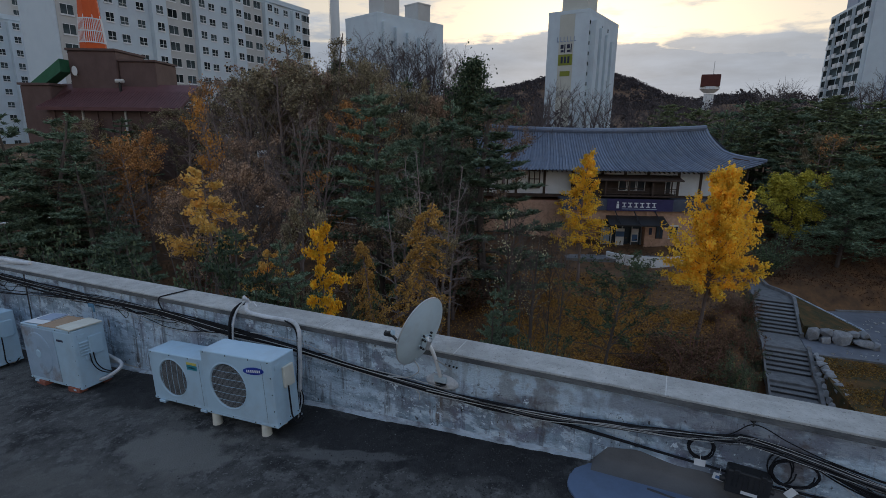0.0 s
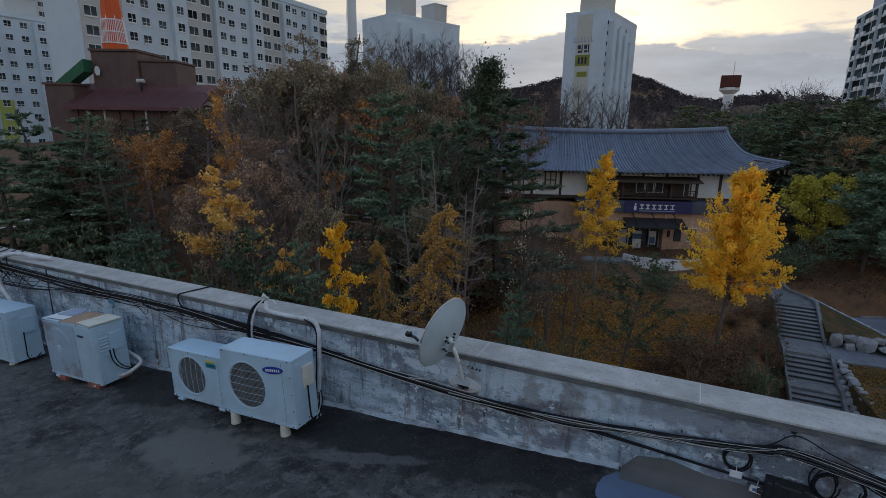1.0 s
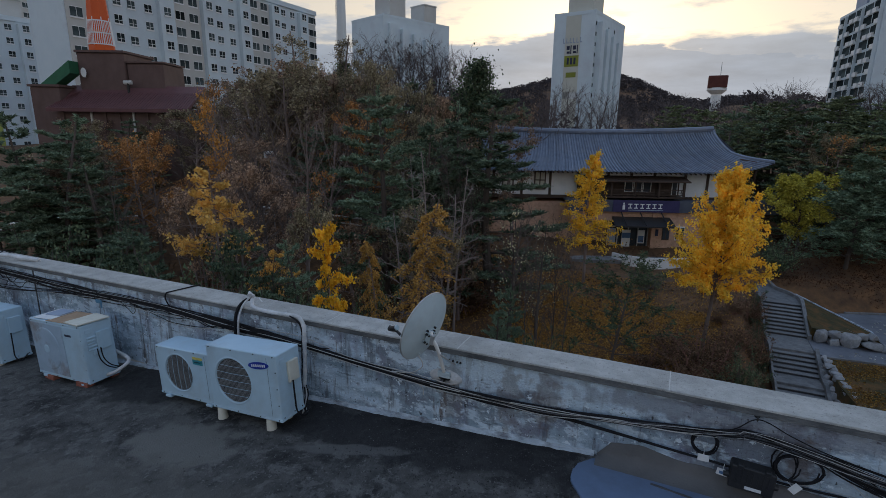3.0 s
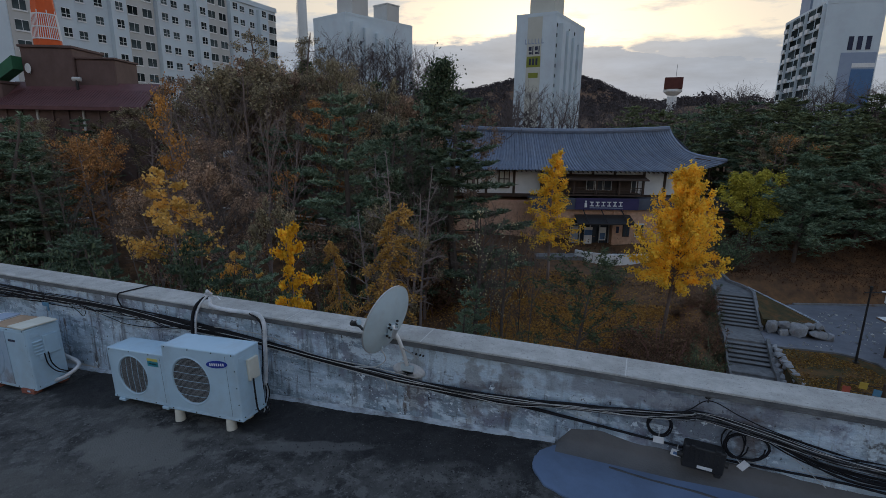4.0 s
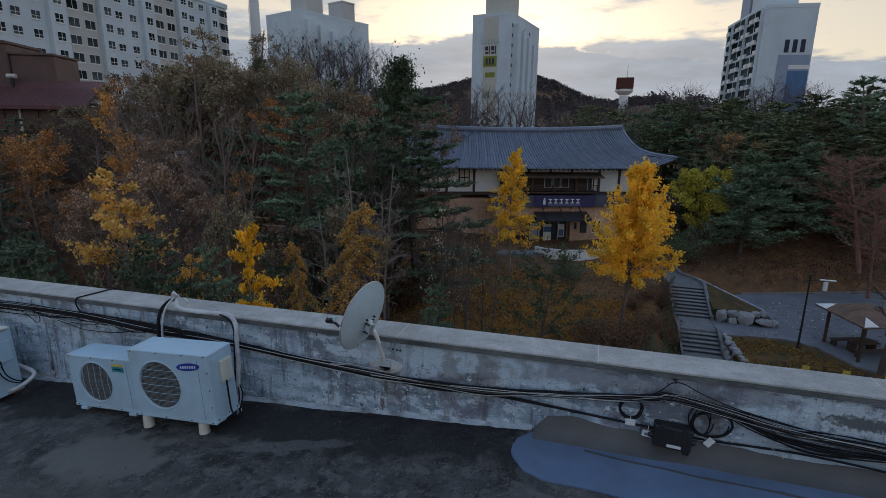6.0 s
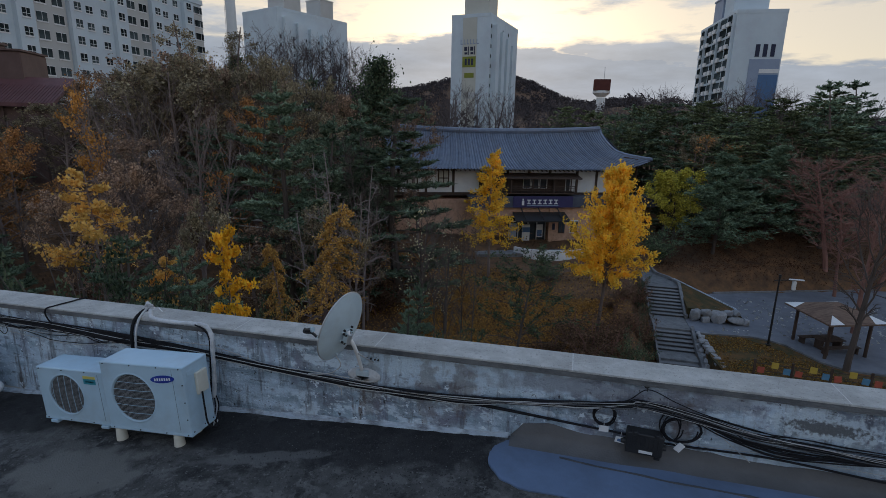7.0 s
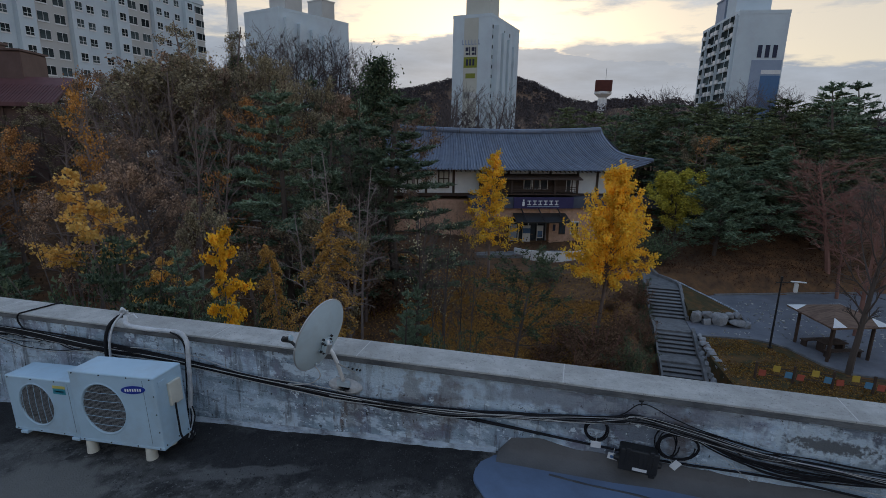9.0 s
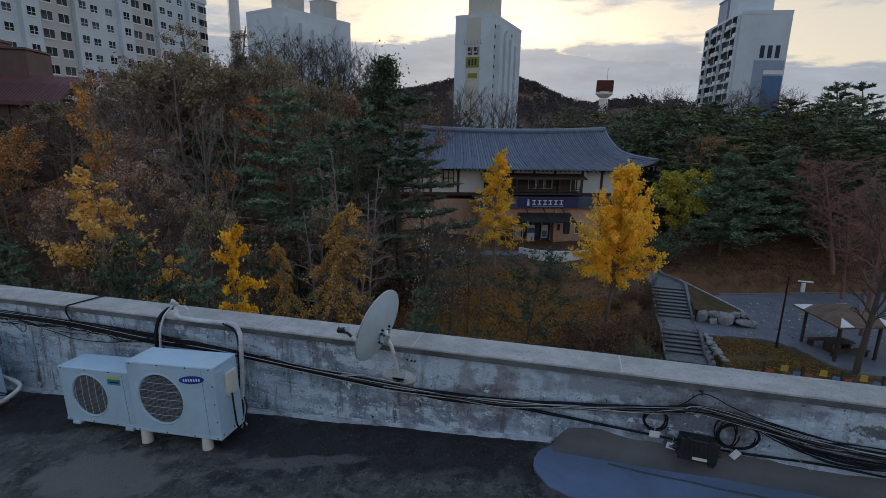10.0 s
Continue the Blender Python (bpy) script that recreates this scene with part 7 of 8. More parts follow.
wrapped_pipe("refrigerant_pipe", "white taped pipe running over the coping behind a unit",
             [(-3.68, 0.02, 0.755), (-3.62, -0.04, 0.70), (-3.45, -0.065, 0.69), (-3.2, -0.075, 0.70), (-3.00, -0.09, 0.715), (-2.90, -0.12, 0.70), (-2.85, -0.14, 0.63), (-2.845, -0.15, 0.50), (-2.845, -0.16, 0.25), (-2.85, -0.18, 0.02)], 0.021)
wrapped_pipe("refrigerant_pipe", "black foam-lined pipe rising to the coping",
             [(-3.84, -0.10, 0.30), (-3.83, -0.10, 0.52), (-3.81, -0.06, 0.66), (-3.76, 0.0, 0.735), (-3.70, 0.03, 0.75)], 0.017, M_CABLE)
wrapped_pipe("refrigerant_pipe", "white pipe stub with a taped end",
             [(-3.79, -0.11, 0.30), (-3.78, -0.10, 0.52), (-3.76, -0.05, 0.68), (-3.70, 0.02, 0.78), (-3.66, 0.03, 0.80)], 0.011)
wrapped_pipe("refrigerant_pipe", "black lined tail of pipe at the side of a unit",
             [(-3.06, -0.10, 0.71), (-2.95, -0.12, 0.68), (-2.885, -0.135, 0.60), (-2.88, -0.15, 0.40), (-2.875, -0.18, 0.05), (-2.84, -0.23, -0.08), (-2.78, -0.28, -0.15), (-2.72, -0.31, -0.19)], 0.009, M_CABLE)
for k in range(3):
    wrapped_pipe("refrigerant_pipe", "thin dark tail hanging from the taped pipe", [(-2.85 + 0.012 * k, -0.18, 0.04), (-2.83 + 0.02 * k, -0.20, -0.05), (-2.81 + 0.025 * k, -0.24 - 0.02 * k, -0.13), (-2.82 + 0.05 * k, -0.29 - 0.03 * k, -0.19)], 0.006, M_CABLE if k != 1 else M_TAPE)
wrapped_pipe("refrigerant_pipe", "cut white pipe end lying by the wall", [(-2.90, -0.20, -0.08), (-2.84, -0.24, -0.16), (-2.76, -0.27, -0.19)], 0.02)
wrapped_pipe("refrigerant_pipe", "white pipe elbow from a unit to the wall", [(-5.68, -0.45, -0.38), (-5.58, -0.40, -0.34), (-5.50, -0.34, -0.28), (-5.48, -0.29, -0.24), (-5.52, -0.25, -0.22), (-5.64, -0.22, -0.21), (-5.9, -0.18, -0.21)], 0.022)
wrapped_pipe("refrigerant_pipe", "white pipe bent over the coping by the end unit", [(-7.95, 0.16, 0.635), (-8.2, 0.08, 0.66), (-8.55, 0.0, 0.68), (-8.85, -0.07, 0.60), (-8.95, -0.11, 0.40), (-8.82, -0.13, 0.16), (-8.55, -0.16, 0.0), (-8.3, -0.2, -0.15)], 0.032)


def valve_cluster():
    g = Geo()
    rng = random.Random(3)
    for k in range(7):
        a = rng.random() * math.tau
        c = Vector((-3.70 + rng.gauss(0, 0.03), 0.03 + rng.gauss(0, 0.02), 0.79 + rng.gauss(0, 0.025)))
        g.tube([c, c + Vector((math.cos(a) * 0.07, math.sin(a) * 0.03, rng.uniform(-0.03, 0.05)))], 0.014, 6)
    g.tube([(-3.64, 0.0, 0.76), (-3.54, -0.02, 0.80), (-3.49, -0.03, 0.77)], 0.006, 5)
    solid("taped_pipe_joint", g, M_TAPE, "lumpy white-taped pipe joint on the coping", "pipe joint")


valve_cluster()


def side_cable(x, y, z, h):
    pts = [(x, y, z + h * 0.62), (x + 0.02, y - 0.01, z + h * 0.35), (x + 0.05, y - 0.02, z + h * 0.12), (x + 0.09, y + 0.03, z + h * 0.03), (x + 0.07, y + 0.12, z + h * 0.12)]
    solid("power_cable", Geo().tube(spline(pts, 8), 0.008, 6), M_CABLE, "black power cable hanging from a unit's cover", "cable", smooth=True)


side_cable(-2.70, -0.50, -0.10, 0.6)
for y in (-0.52, -0.48):
    solid("power_cable", Geo().tube(spline([(-5.64, y, 0.0), (-5.625, y + 0.01, -0.13), (-5.60, y + 0.06, -0.23), (-5.565, y + 0.13, -0.28), (-5.53, -0.345, -0.27)], 8), 0.007, 6), M_CABLE, "black power cable looping from a unit's cover to its pipe", "cable", smooth=True)
side_cable(-7.56, -0.50, -0.58, 0.66)


# ---- cables along the parapet ----
BUNDLE = [(-14, 0.44), (-10.5, 0.46), (-8.36, 0.445), (-6.78, 0.43), (-5.86, 0.45), (-4.94, 0.455), (-3.95, 0.41), (-3.10, 0.405), (-2.34, 0.343), (-1.46, 0.300),
          (-0.91, 0.290), (-0.39, 0.318), (0.10, 0.375), (0.556, 0.425), (0.93, 0.475), (1.05, 0.505), (1.41, 0.450), (1.82, 0.367), (2.28, 0.335), (2.81, 0.310), (4.5, 0.30), (7.0, 0.33), (11, 0.32)]


def cable_run(name, label, pts, r, mm, seed, wander=0.018, out=0.03, fan=0.0):
    rng = random.Random(seed)
    o, tail = rng.uniform(-wander, wander), rng.uniform(-fan, fan)
    path = [(x + rng.uniform(-0.05, 0.05), -out - rng.uniform(0, 0.02), z + o + tail * smooth01(0.9, 2.6, x) + rng.gauss(0, wander * (0.85 if x < -3.2 else 0.45))) for x, z in pts]
    line = spline(path, 9)
    return solid(name, Geo().tube(line, [r * (1 - 0.45 * smooth01(-0.8, 1.0, p.x)) * (0.68 + 0.32 * smooth01(-5.2, -3.0, p.x)) for p in line], 6), mm, label, "cable", group="cables along the parapet", smooth=True)


for k in range(18):
    white = k in (3, 13)
    pts = BUNDLE if k % 4 else BUNDLE[:18] + [(2.2, 0.355), (2.8, 0.34), (5, 0.36), (11, 0.40)]
    if k % 5 == 2:
        pts = [(x, z - 0.06 * math.exp(-((x + 6.3) / 1.2) ** 2) + 0.04 * math.exp(-((x + 4.2) / 0.6) ** 2)) for x, z in pts]
    cable_run("cable", "thin white cable clipped along the parapet" if white else "black cable in a loose bundle along the parapet",
              pts, 0.0035 if white else (0.011 if k < 3 else 0.0075), M_CABLEW if white else M_CABLE, 100 + k, 0.022, 0.052 if white else 0.03, 0.035)
for k in range(5):
    cable_run("cable", "thin grey cable in the loose bundle on the parapet", BUNDLE[8 + k:], 0.0042, M_CABLEW if k == 1 else M_CABLEG, 500 + k, 0.024, 0.05, 0.035)
for k, (x0, x1, zz) in enumerate([(-8.2, -6.9, 0.36), (-7.4, -5.9, 0.34), (-6.6, -5.2, 0.37), (-5.7, -4.3, 0.36), (-4.4, -2.6, 0.33), (-9.4, -7.6, 0.33)]):
    cable_run("cable", "slack black cable looping below the bundle", [(x0, 0.45), (x0 + (x1 - x0) * 0.25, zz + 0.03), (x0 + (x1 - x0) * 0.55, zz), (x0 + (x1 - x0) * 0.8, zz + 0.05), (x1, 0.43)], 0.005, M_CABLE, 300 + k, 0.01, 0.04)
cable_run("cable", "thick black feeder cable low on the parapet",
          [(-14, 0.43), (-8, 0.42), (-5, 0.43), (-3, 0.38), (-1.9, 0.31), (-0.9, 0.27), (-0.39, 0.277), (0.10, 0.263), (0.57, 0.24), (0.91, 0.213), (1.23, 0.182), (1.84, 0.20), (2.22, 0.19), (2.84, 0.14), (4, 0.10), (8, 0.08), (11, 0.1)], 0.016, M_CABLE, 7, 0.004)
cable_run("cable", "black cable drawn up to a wall hook", [(0.60, 0.44), (0.85, 0.50), (1.047, 0.63), (1.25, 0.55), (1.5, 0.47), (2.0, 0.39)], 0.008, M_CABLE, 9, 0.002)
cable_run("cable", "thin white stray cable on the parapet", [(-5.6, 0.30), (-4.6, 0.28), (-3.8, 0.45), (-3.2, 0.48), (-2.8, 0.46), (-2.3, 0.37), (-1.7, 0.36), (-1.3, 0.35)], 0.004, M_CABLEW, 12, 0.01)
cable_run("cable", "thin white stray cable on the parapet", [(-2.0, 0.345), (-1.75, 0.32), (-1.62, 0.25), (-1.55, 0.17)], 0.005, M_CABLEW, 13, 0.003)
cable_run("cable", "thin pale cable hanging below the bundle", [(1.45, 0.42), (1.6, 0.30), (1.75, 0.18), (1.82, 0.13)], 0.0055, M_CABLEW, 15, 0.002)
cable_run("cable", "thin pale cable running low on the parapet", [(1.2, 0.215), (1.6, 0.215), (2.1, 0.23), (2.6, 0.20), (3.4, 0.2)], 0.004, M_CABLEW, 16, 0.004)
solid("cable", Geo().tube(spline([(-4.92, -0.05, 0.47), (-4.98, -0.055, 0.57), (-4.97, -0.05, 0.645), (-4.93, 0.0, 0.662), (-4.89, 0.16, 0.663), (-4.86, 0.29, 0.661), (-4.85, 0.33, 0.62), (-4.85, 0.33, 0.2)], 8), 0.008, 6), M_CABLE, "black cable crossing over the coping", "cable", smooth=True)
for k in range(4):
    cable_run("cable", "black cable rising to join the bundle on the parapet", [(-14, 0.1), (-10, 0.18), (-8.39, 0.225), (-7.48, 0.317), (-6.62, 0.41), (-6.16, 0.43), (-5.17, 0.437), (-4.55, 0.405), (-3.95, 0.40), (-3.1, 0.40), (-2.4, 0.36)], 0.008, M_CABLE, 600 + k, 0.016, 0.05)
for k in range(5):
    x0 = -6.9 + 0.55 * k
    cable_run("cable", "kinked black cable in the tangle on the parapet", [(x0, 0.40), (x0 + 0.18, 0.45), (x0 + 0.40, 0.40 + 0.02 * (k % 2)), (x0 + 0.65, 0.46), (x0 + 0.9, 0.41), (x0 + 1.2, 0.44)], 0.006, M_CABLE, 620 + k, 0.02, 0.06)
cable_run("cable", "black cable loop hanging from the bundle", [(-5.80, 0.42), (-5.74, 0.34), (-5.645, 0.285), (-5.565, 0.33), (-5.60, 0.42)], 0.006, M_CABLE, 640, 0.003, 0.05)
cable_run("cable", "slack black cable looping below the bundle", [(-5.6, 0.42), (-5.12, 0.338), (-4.87, 0.30), (-4.5, 0.32), (-4.2, 0.37)], 0.006, M_CABLE, 641, 0.003, 0.05)
cable_run("cable", "thin white stray cable on the parapet", [(-7.6, 0.30), (-6.72, 0.353), (-6.2, 0.40), (-5.8, 0.396), (-5.18, 0.376), (-4.7, 0.40)], 0.004, M_CABLEW, 642, 0.004, 0.07)
solid("tape_strip", Geo().rbox(-6.31, -6.19, -0.085, -0.07, 0.325, 0.375, 0.006).rbox(-6.22, -6.19, -0.085, -0.07, 0.27, 0.34, 0.006), M_BLUP, "torn strip of blue tape on the cables", "tape")
solid("wall_joint", Geo().box(-7.83, -7.80, -0.004, 0.02, -0.3, 0.60), M_SEALDARK, "dark vertical joint in the parapet plaster", kind="structure")
solid("wall_hook", Geo().tube(spline([(1.047, 0.0, 0.640), (1.047, -0.03, 0.645), (1.047, -0.045, 0.63), (1.047, -0.035, 0.615)], 6), 0.006, 6).disc((1.047, -0.004, 0.640), (0, -1, 0), 0.02, 12), M_BLACK, "small black wall hook holding a cable", "hook")


def coil(label, cx, cz, rx, rz, turns, seed, r=0.007):
    pts = []
    for k in range(turns * 16 + 1):
        a = math.tau * k / 16
        j = 1 + 0.08 * math.sin(k * 0.7 + seed)
        pts.append((cx + rx * j * math.cos(a) + 0.01 * math.sin(k * 0.23), -0.03 - 0.012 * math.sin(a * 0.5 + k * 0.05) - 0.01, cz + rz * j * math.sin(a)))
    solid("cable_coil", Geo().tube(pts, r, 6), M_CABLE, label, "cable coil", smooth=True)


for k in range(8):
    sag = 0.008 * k
    cable_run("cable", "black cable sagging below the loose bundle", [(1.38, 0.455), (1.62, 0.385 - sag), (1.86, 0.315 - 1.3 * sag), (2.10, 0.285 - 1.2 * sag), (2.45, 0.285 - 0.6 * sag), (3.0, 0.29), (4.5, 0.28)], 0.010, M_CABLE, 700 + k, 0.003, 0.035)
tangle = random.Random(90)
for k in range(9):
    x0 = -9.9 + 0.16 * k
    cable_run("cable", "black cable in the tangle at the end of the parapet", [(x0, 0.30 + tangle.uniform(-0.1, 0.1)), (x0 + 0.25, 0.42 + tangle.uniform(-0.08, 0.08)), (x0 + 0.5, 0.30 + tangle.uniform(-0.1, 0.12)), (x0 + 0.8, 0.44 + tangle.uniform(-0.06, 0.06)), (x0 + 1.3, 0.42 + tangle.uniform(-0.04, 0.04))],
              0.007, M_CABLE, 820 + k, 0.02, 0.05)
for k in range(4):
    x0 = -9.35 + 0.20 * k
    top = coping_z(x0)
    solid("cable", Geo().tube(spline([(x0 + 0.25, -0.06, 0.36), (x0 + 0.08, -0.065, top - 0.12), (x0 + 0.02, -0.045, top + 0.004), (x0, 0.02, top + 0.012), (x0 - 0.08, 0.16, top + 0.012), (x0 - 0.12, 0.29, top + 0.010), (x0 - 0.12, 0.33, top - 0.2)], 7), 0.008, 6),
          M_CABLE, "black cable crossing over the coping", "cable", smooth=True)
coil("small coil of black cable hanging on the parapet", 0.745, 0.36, 0.085, 0.085, 3, 1)
coil("large loose coil of black cable behind a junction box", 1.33, 0.325, 0.14, 0.105, 3, 2, 0.0055)
coil("large loose coil of black cable behind a junction box", 1.25, 0.335, 0.075, 0.11, 2, 5, 0.0055)


def junction_box():
    base = thing("junction_box", "black plastic cable junction box on the parapet", "junction box", pose(1.06, -0.055, 0.197, 0, 3, 0) @ Matrix.Diagonal((0.93, 1, 0.95, 1)))
    part("body", Geo().rbox(-0.145, 0.145, -0.055, 0.045, -0.09, 0.09, 0.014, 3), M_BLACK, base)
    part("lid", Geo().rbox(-0.150, 0.150, -0.075, -0.05, -0.096, 0.096, 0.012, 3), M_BLACK, base)
    ribs = Geo()
    for k in range(7):
        ribs.rbox(-0.11 + k * 0.035, -0.10 + k * 0.035, -0.080, -0.07, -0.03, 0.075, 0.002)
    part("lid_ribs", ribs, M_BLACK, base)
    for x in (-0.09, 0.09):
        part("clasp", Geo().rbox(x - 0.02, x + 0.02, -0.085, -0.045, 0.075, 0.112, 0.005), M_BLACK, base)
    part("clasp", Geo().rbox(0.09, 0.14, -0.07, -0.02, -0.125, -0.09, 0.006), M_BLACK, base)
    part("label_strip", Geo().box(-0.04, 0.07, -0.0785, -0.0765, -0.075, -0.05), M_PAPER, base, "white label strip")
    for x in (-0.16, 0.16):
        part("cable_gland", Geo().tube([(x * 0.9, -0.01, -0.03), (x * 1.15, -0.01, -0.035)], [0.028, 0.02], 12), M_BLACK, base)


junction_box()


def tag(x, z, a, bar=None):
    base = thing("cable_tag", "small white tag tied to a cable", "tag", pose(x, -0.065, z, 0, a, 0), "cable tags")
    part("card", Geo().rbox(-0.038, 0.038, -0.002, 0.002, -0.027, 0.027, 0.0015), M_PAPER, base)
    if bar:
        part("print_bar", Geo().box(-0.02, 0.022, -0.0035, -0.0015, -0.014, 0.008), M_SIGNBLUE, base)
    part("tie", Geo().tube([(0.0, 0.0, 0.024), (0.0, 0.008, 0.05), (0.0, 0.02, 0.06)], 0.002, 5), M_PAPER, base)


tag(0.75, 0.25, 0)
tag(0.882, 0.172, 8, True)
tag(1.325, 0.185, -55)


# ---- satellite dish ----
def satellite_dish():
    n = Vector((-0.940, 0.20, 0.275)).normalized()
    c = Vector((-1.475, -0.22, 0.93))
    base = thing("satellite_dish", "pale grey satellite dish on a bracket at the parapet", "satellite dish")
    up = (Vector((0, 0, 1)) - n * n.z).normalized()
    side = up.cross(n)
    rot = Matrix((side, up, n)).transposed().to_4x4()
    m = Matrix.Translation(c) @ rot
    # shallow bowl with a rolled rim; its hollow looks along +z
    rings, seg = 9, 48
    a, b = 0.285, 0.318
    vs = []
    for side_ in (0, 1):
        for j in range(rings + 1):
            q = j / rings
            for k in range(seg):
                t = math.tau * k / seg
                vs.append((a * q * math.cos(t), b * q * math.sin(t), 0.055 * (q * q - 1) - 0.006 * side_))
    off = (rings + 1) * seg
    fs = [(j * seg + k, j * seg + (k + 1) % seg, (j + 1) * seg + (k + 1) % seg, (j + 1) * seg + k) for j in range(rings) for k in range(seg)]
    fs += [tuple(i + off for i in reversed(f)) for f in fs]
    part("reflector", Geo().add(vs, fs, m), M_DISH, base, smooth=True)
    part("rim", Geo().tube([m @ Vector((a * 1.0 * math.cos(math.tau * k / 48), b * 1.0 * math.sin(math.tau * k / 48), 0.0)) for k in range(49)], 0.0075, 6), M_STEEL, base, smooth=True)
    # back plate, clamp and bolts
    back = m @ Matrix.Translation((0, -0.06, -0.055))
    part("back_plate", Geo().rbox(-0.055, 0.055, -0.05, -0.03, -0.012, 0.0, 0.004, 1, back).rbox(-0.055, 0.055, 0.03, 0.05, -0.012, 0.0, 0.004, 1, back).rbox(-0.032, -0.024, -0.05, 0.05, -0.055, -0.01, 0.003, 1, back).rbox(0.024, 0.032, -0.05, 0.05, -0.055, -0.01, 0.003, 1, back), M_DISH, base)
    for x in (-0.05, 0.05):
        for y in (-0.04, 0.04, 0.075):
            part("bolt", Geo().tube([back @ Vector((x, y, -0.018)), back @ Vector((x, y, -0.035))], 0.010, 6), M_FAN, base)
    part("clamp", Geo().tube([back @ Vector((0, 0.035, -0.055)), back @ Vector((0, -0.05, -0.055))], 0.024, 10), M_STEEL, base)
    for y in (0.03, -0.05):
        part("bolt", Geo().tube([back @ Vector((-0.045, y, -0.045)), back @ Vector((0.045, y, -0.045))], 0.008, 6), M_FAN, base)
    top = back @ Vector((0, 0.0, -0.055))
    foot = Vector((-1.36, -0.035, 0.435))
    mid = top.lerp(foot, 0.25) + Vector((0.02, 0, -0.01))
    part("mast", Geo().tube(spline([top + Vector((-0.01, 0, 0.06)), top, mid, foot], 6), 0.017, 10), M_PLASTER, base, smooth=True)
    part("brace", Geo().tube([mid + Vector((0.03, 0, -0.05)), foot + Vector((0.10, 0.01, 0.10))], 0.007, 8), M_STEEL, base)
    # round foot pad on the wall
    pad = Geo()
    rows = [(1.0, 0.036), (0.97, 0.015), (0.75, -0.012), (0.35, -0.022)]
    pv = [(foot.x + 0.16 * q * math.cos(math.tau * k / 32), foot.y + 0.5 * dy + 0.012, foot.z - 0.05 + 0.075 * q * math.sin(math.tau * k / 32)) for q, dy in rows for k in range(32)]
    pad.add(pv, [(r * 32 + k, (r + 1) * 32 + k, (r + 1) * 32 + (k + 1) % 32, r * 32 + (k + 1) % 32) for r in range(3) for k in range(32)] + [tuple(range(96, 128))])
    part("foot_pad", pad, M_TAPE, base, "mortar pad round the bracket", True)
    for dx, dz in ((-0.05, 0.0), (0.05, 0.0), (0.0, 0.05), (0.0, -0.05)):
        part("bolt", Geo().tube([foot + Vector((dx, 0.01, dz - 0.02)), foot + Vector((dx, -0.018, dz - 0.02))], 0.010, 6), M_FAN, base)
    part("foot_bracket", Geo().rbox(-0.06, 0.06, -0.03, 0.0, -0.03, 0.03, 0.006, 1, Matrix.Translation(foot + Vector((0, 0.005, -0.01)))), M_DISH, base)
    # feed arm and receiver head
    a0 = m @ Vector((0, -0.27, -0.02))
    head = m @ Vector((0.0, -0.20, 0.31))
    part("feed_arm", Geo().tube([a0 + (a0 - head) * 0.05, head], 0.010, 8), M_DISH, base)
    hd = (c + n * 0.02 - head).normalized()
    lnb = part("receiver_head", Geo().tube([head - hd * 0.050, head - hd * 0.03, head + hd * 0.02, head + hd * 0.045], [0.014, 0.020, 0.020, 0.026], 14), M_BLACK, base, "black receiver head", True)
    part("cap", Geo().tube([head + hd * 0.040, head + hd * 0.052], [0.027, 0.023], 14), M_DISH, lnb, "pale front cap")
    part("clip", Geo().tube(spline([head - hd * 0.04 + Vector((0, 0, 0.02)), head - hd * 0.055 + Vector((0, 0, -0.01)), head.lerp(a0, 0.12), head.lerp(a0, 0.3)], 5), 0.013, 8), M_BLACK, lnb, "black arm clip")
    for dx in (0.03, 0.07, 0.11, 0.14):
        part("bolt", Geo().tube([(foot.x + dx, -0.014, foot.z + 0.125 - 0.06 * dx), (foot.x + dx, 0.004, foot.z + 0.125 - 0.06 * dx)], 0.009, 6), M_FAN, base, "wall anchor bolt")
    solid("cable", Geo().tube(spline([head.lerp(a0, 0.2), a0 + Vector((0.02, 0.02, -0.08)), (-1.62, -0.08, 0.42), (-1.75, -0.05, 0.36), (-1.9, -0.05, 0.34)], 8), 0.005, 6), M_CABLEW, "white aerial lead from the dish", "cable", smooth=True)


satellite_dish()


def seam_and_grit():
    pts = [(0.42, -0.20), (0.7, -0.235), (1.0, -0.25), (1.25, -0.275), (1.6, -0.28), (2.4, -0.31), (4.0, -0.33)]
    g = Geo()
    p = spline([(x, y, 0.011) for x, y in pts], 10)
    g.tube(p, [0.012 * (0.7 + 0.5 * noise.noise(q * 9)) for q in p], 5)
    # the ridge's shadow is given by its dark colour
    solid("floor_seam", g, M_SEALDARK, "raised seam across the sealant patch, shade put into its dark colour", kind="structure")
    rng = random.Random(8)
    g = Geo()
    for k in range(130):
        x = rng.uniform(-9, 0.0) if k % 3 else rng.uniform(-3, -0.1)
        y = -0.06 - abs(rng.gauss(0, 0.35)) if k % 4 else rng.uniform(-3.5, -0.1)
        s = rng.uniform(0.0015, 0.005) * (2.2 if rng.random() < 0.04 else 1)
        z = floor_z(x) + s * 0.3
        a = rng.random() * 3
        c, d = math.cos(a) * s, math.sin(a) * s
        g.add([(x + c, y + d, z), (x - d, y + c, z), (x - c, y - d, z), (x + d, y - c, z), (x, y, z + s)], [(0, 1, 4), (1, 2, 4), (2, 3, 4), (3, 0, 4)])
    solid("grit", g, M_FLOORBITS, "pale grit and plaster crumbs on the roof deck", "grit", kind="stuff")


seam_and_grit()


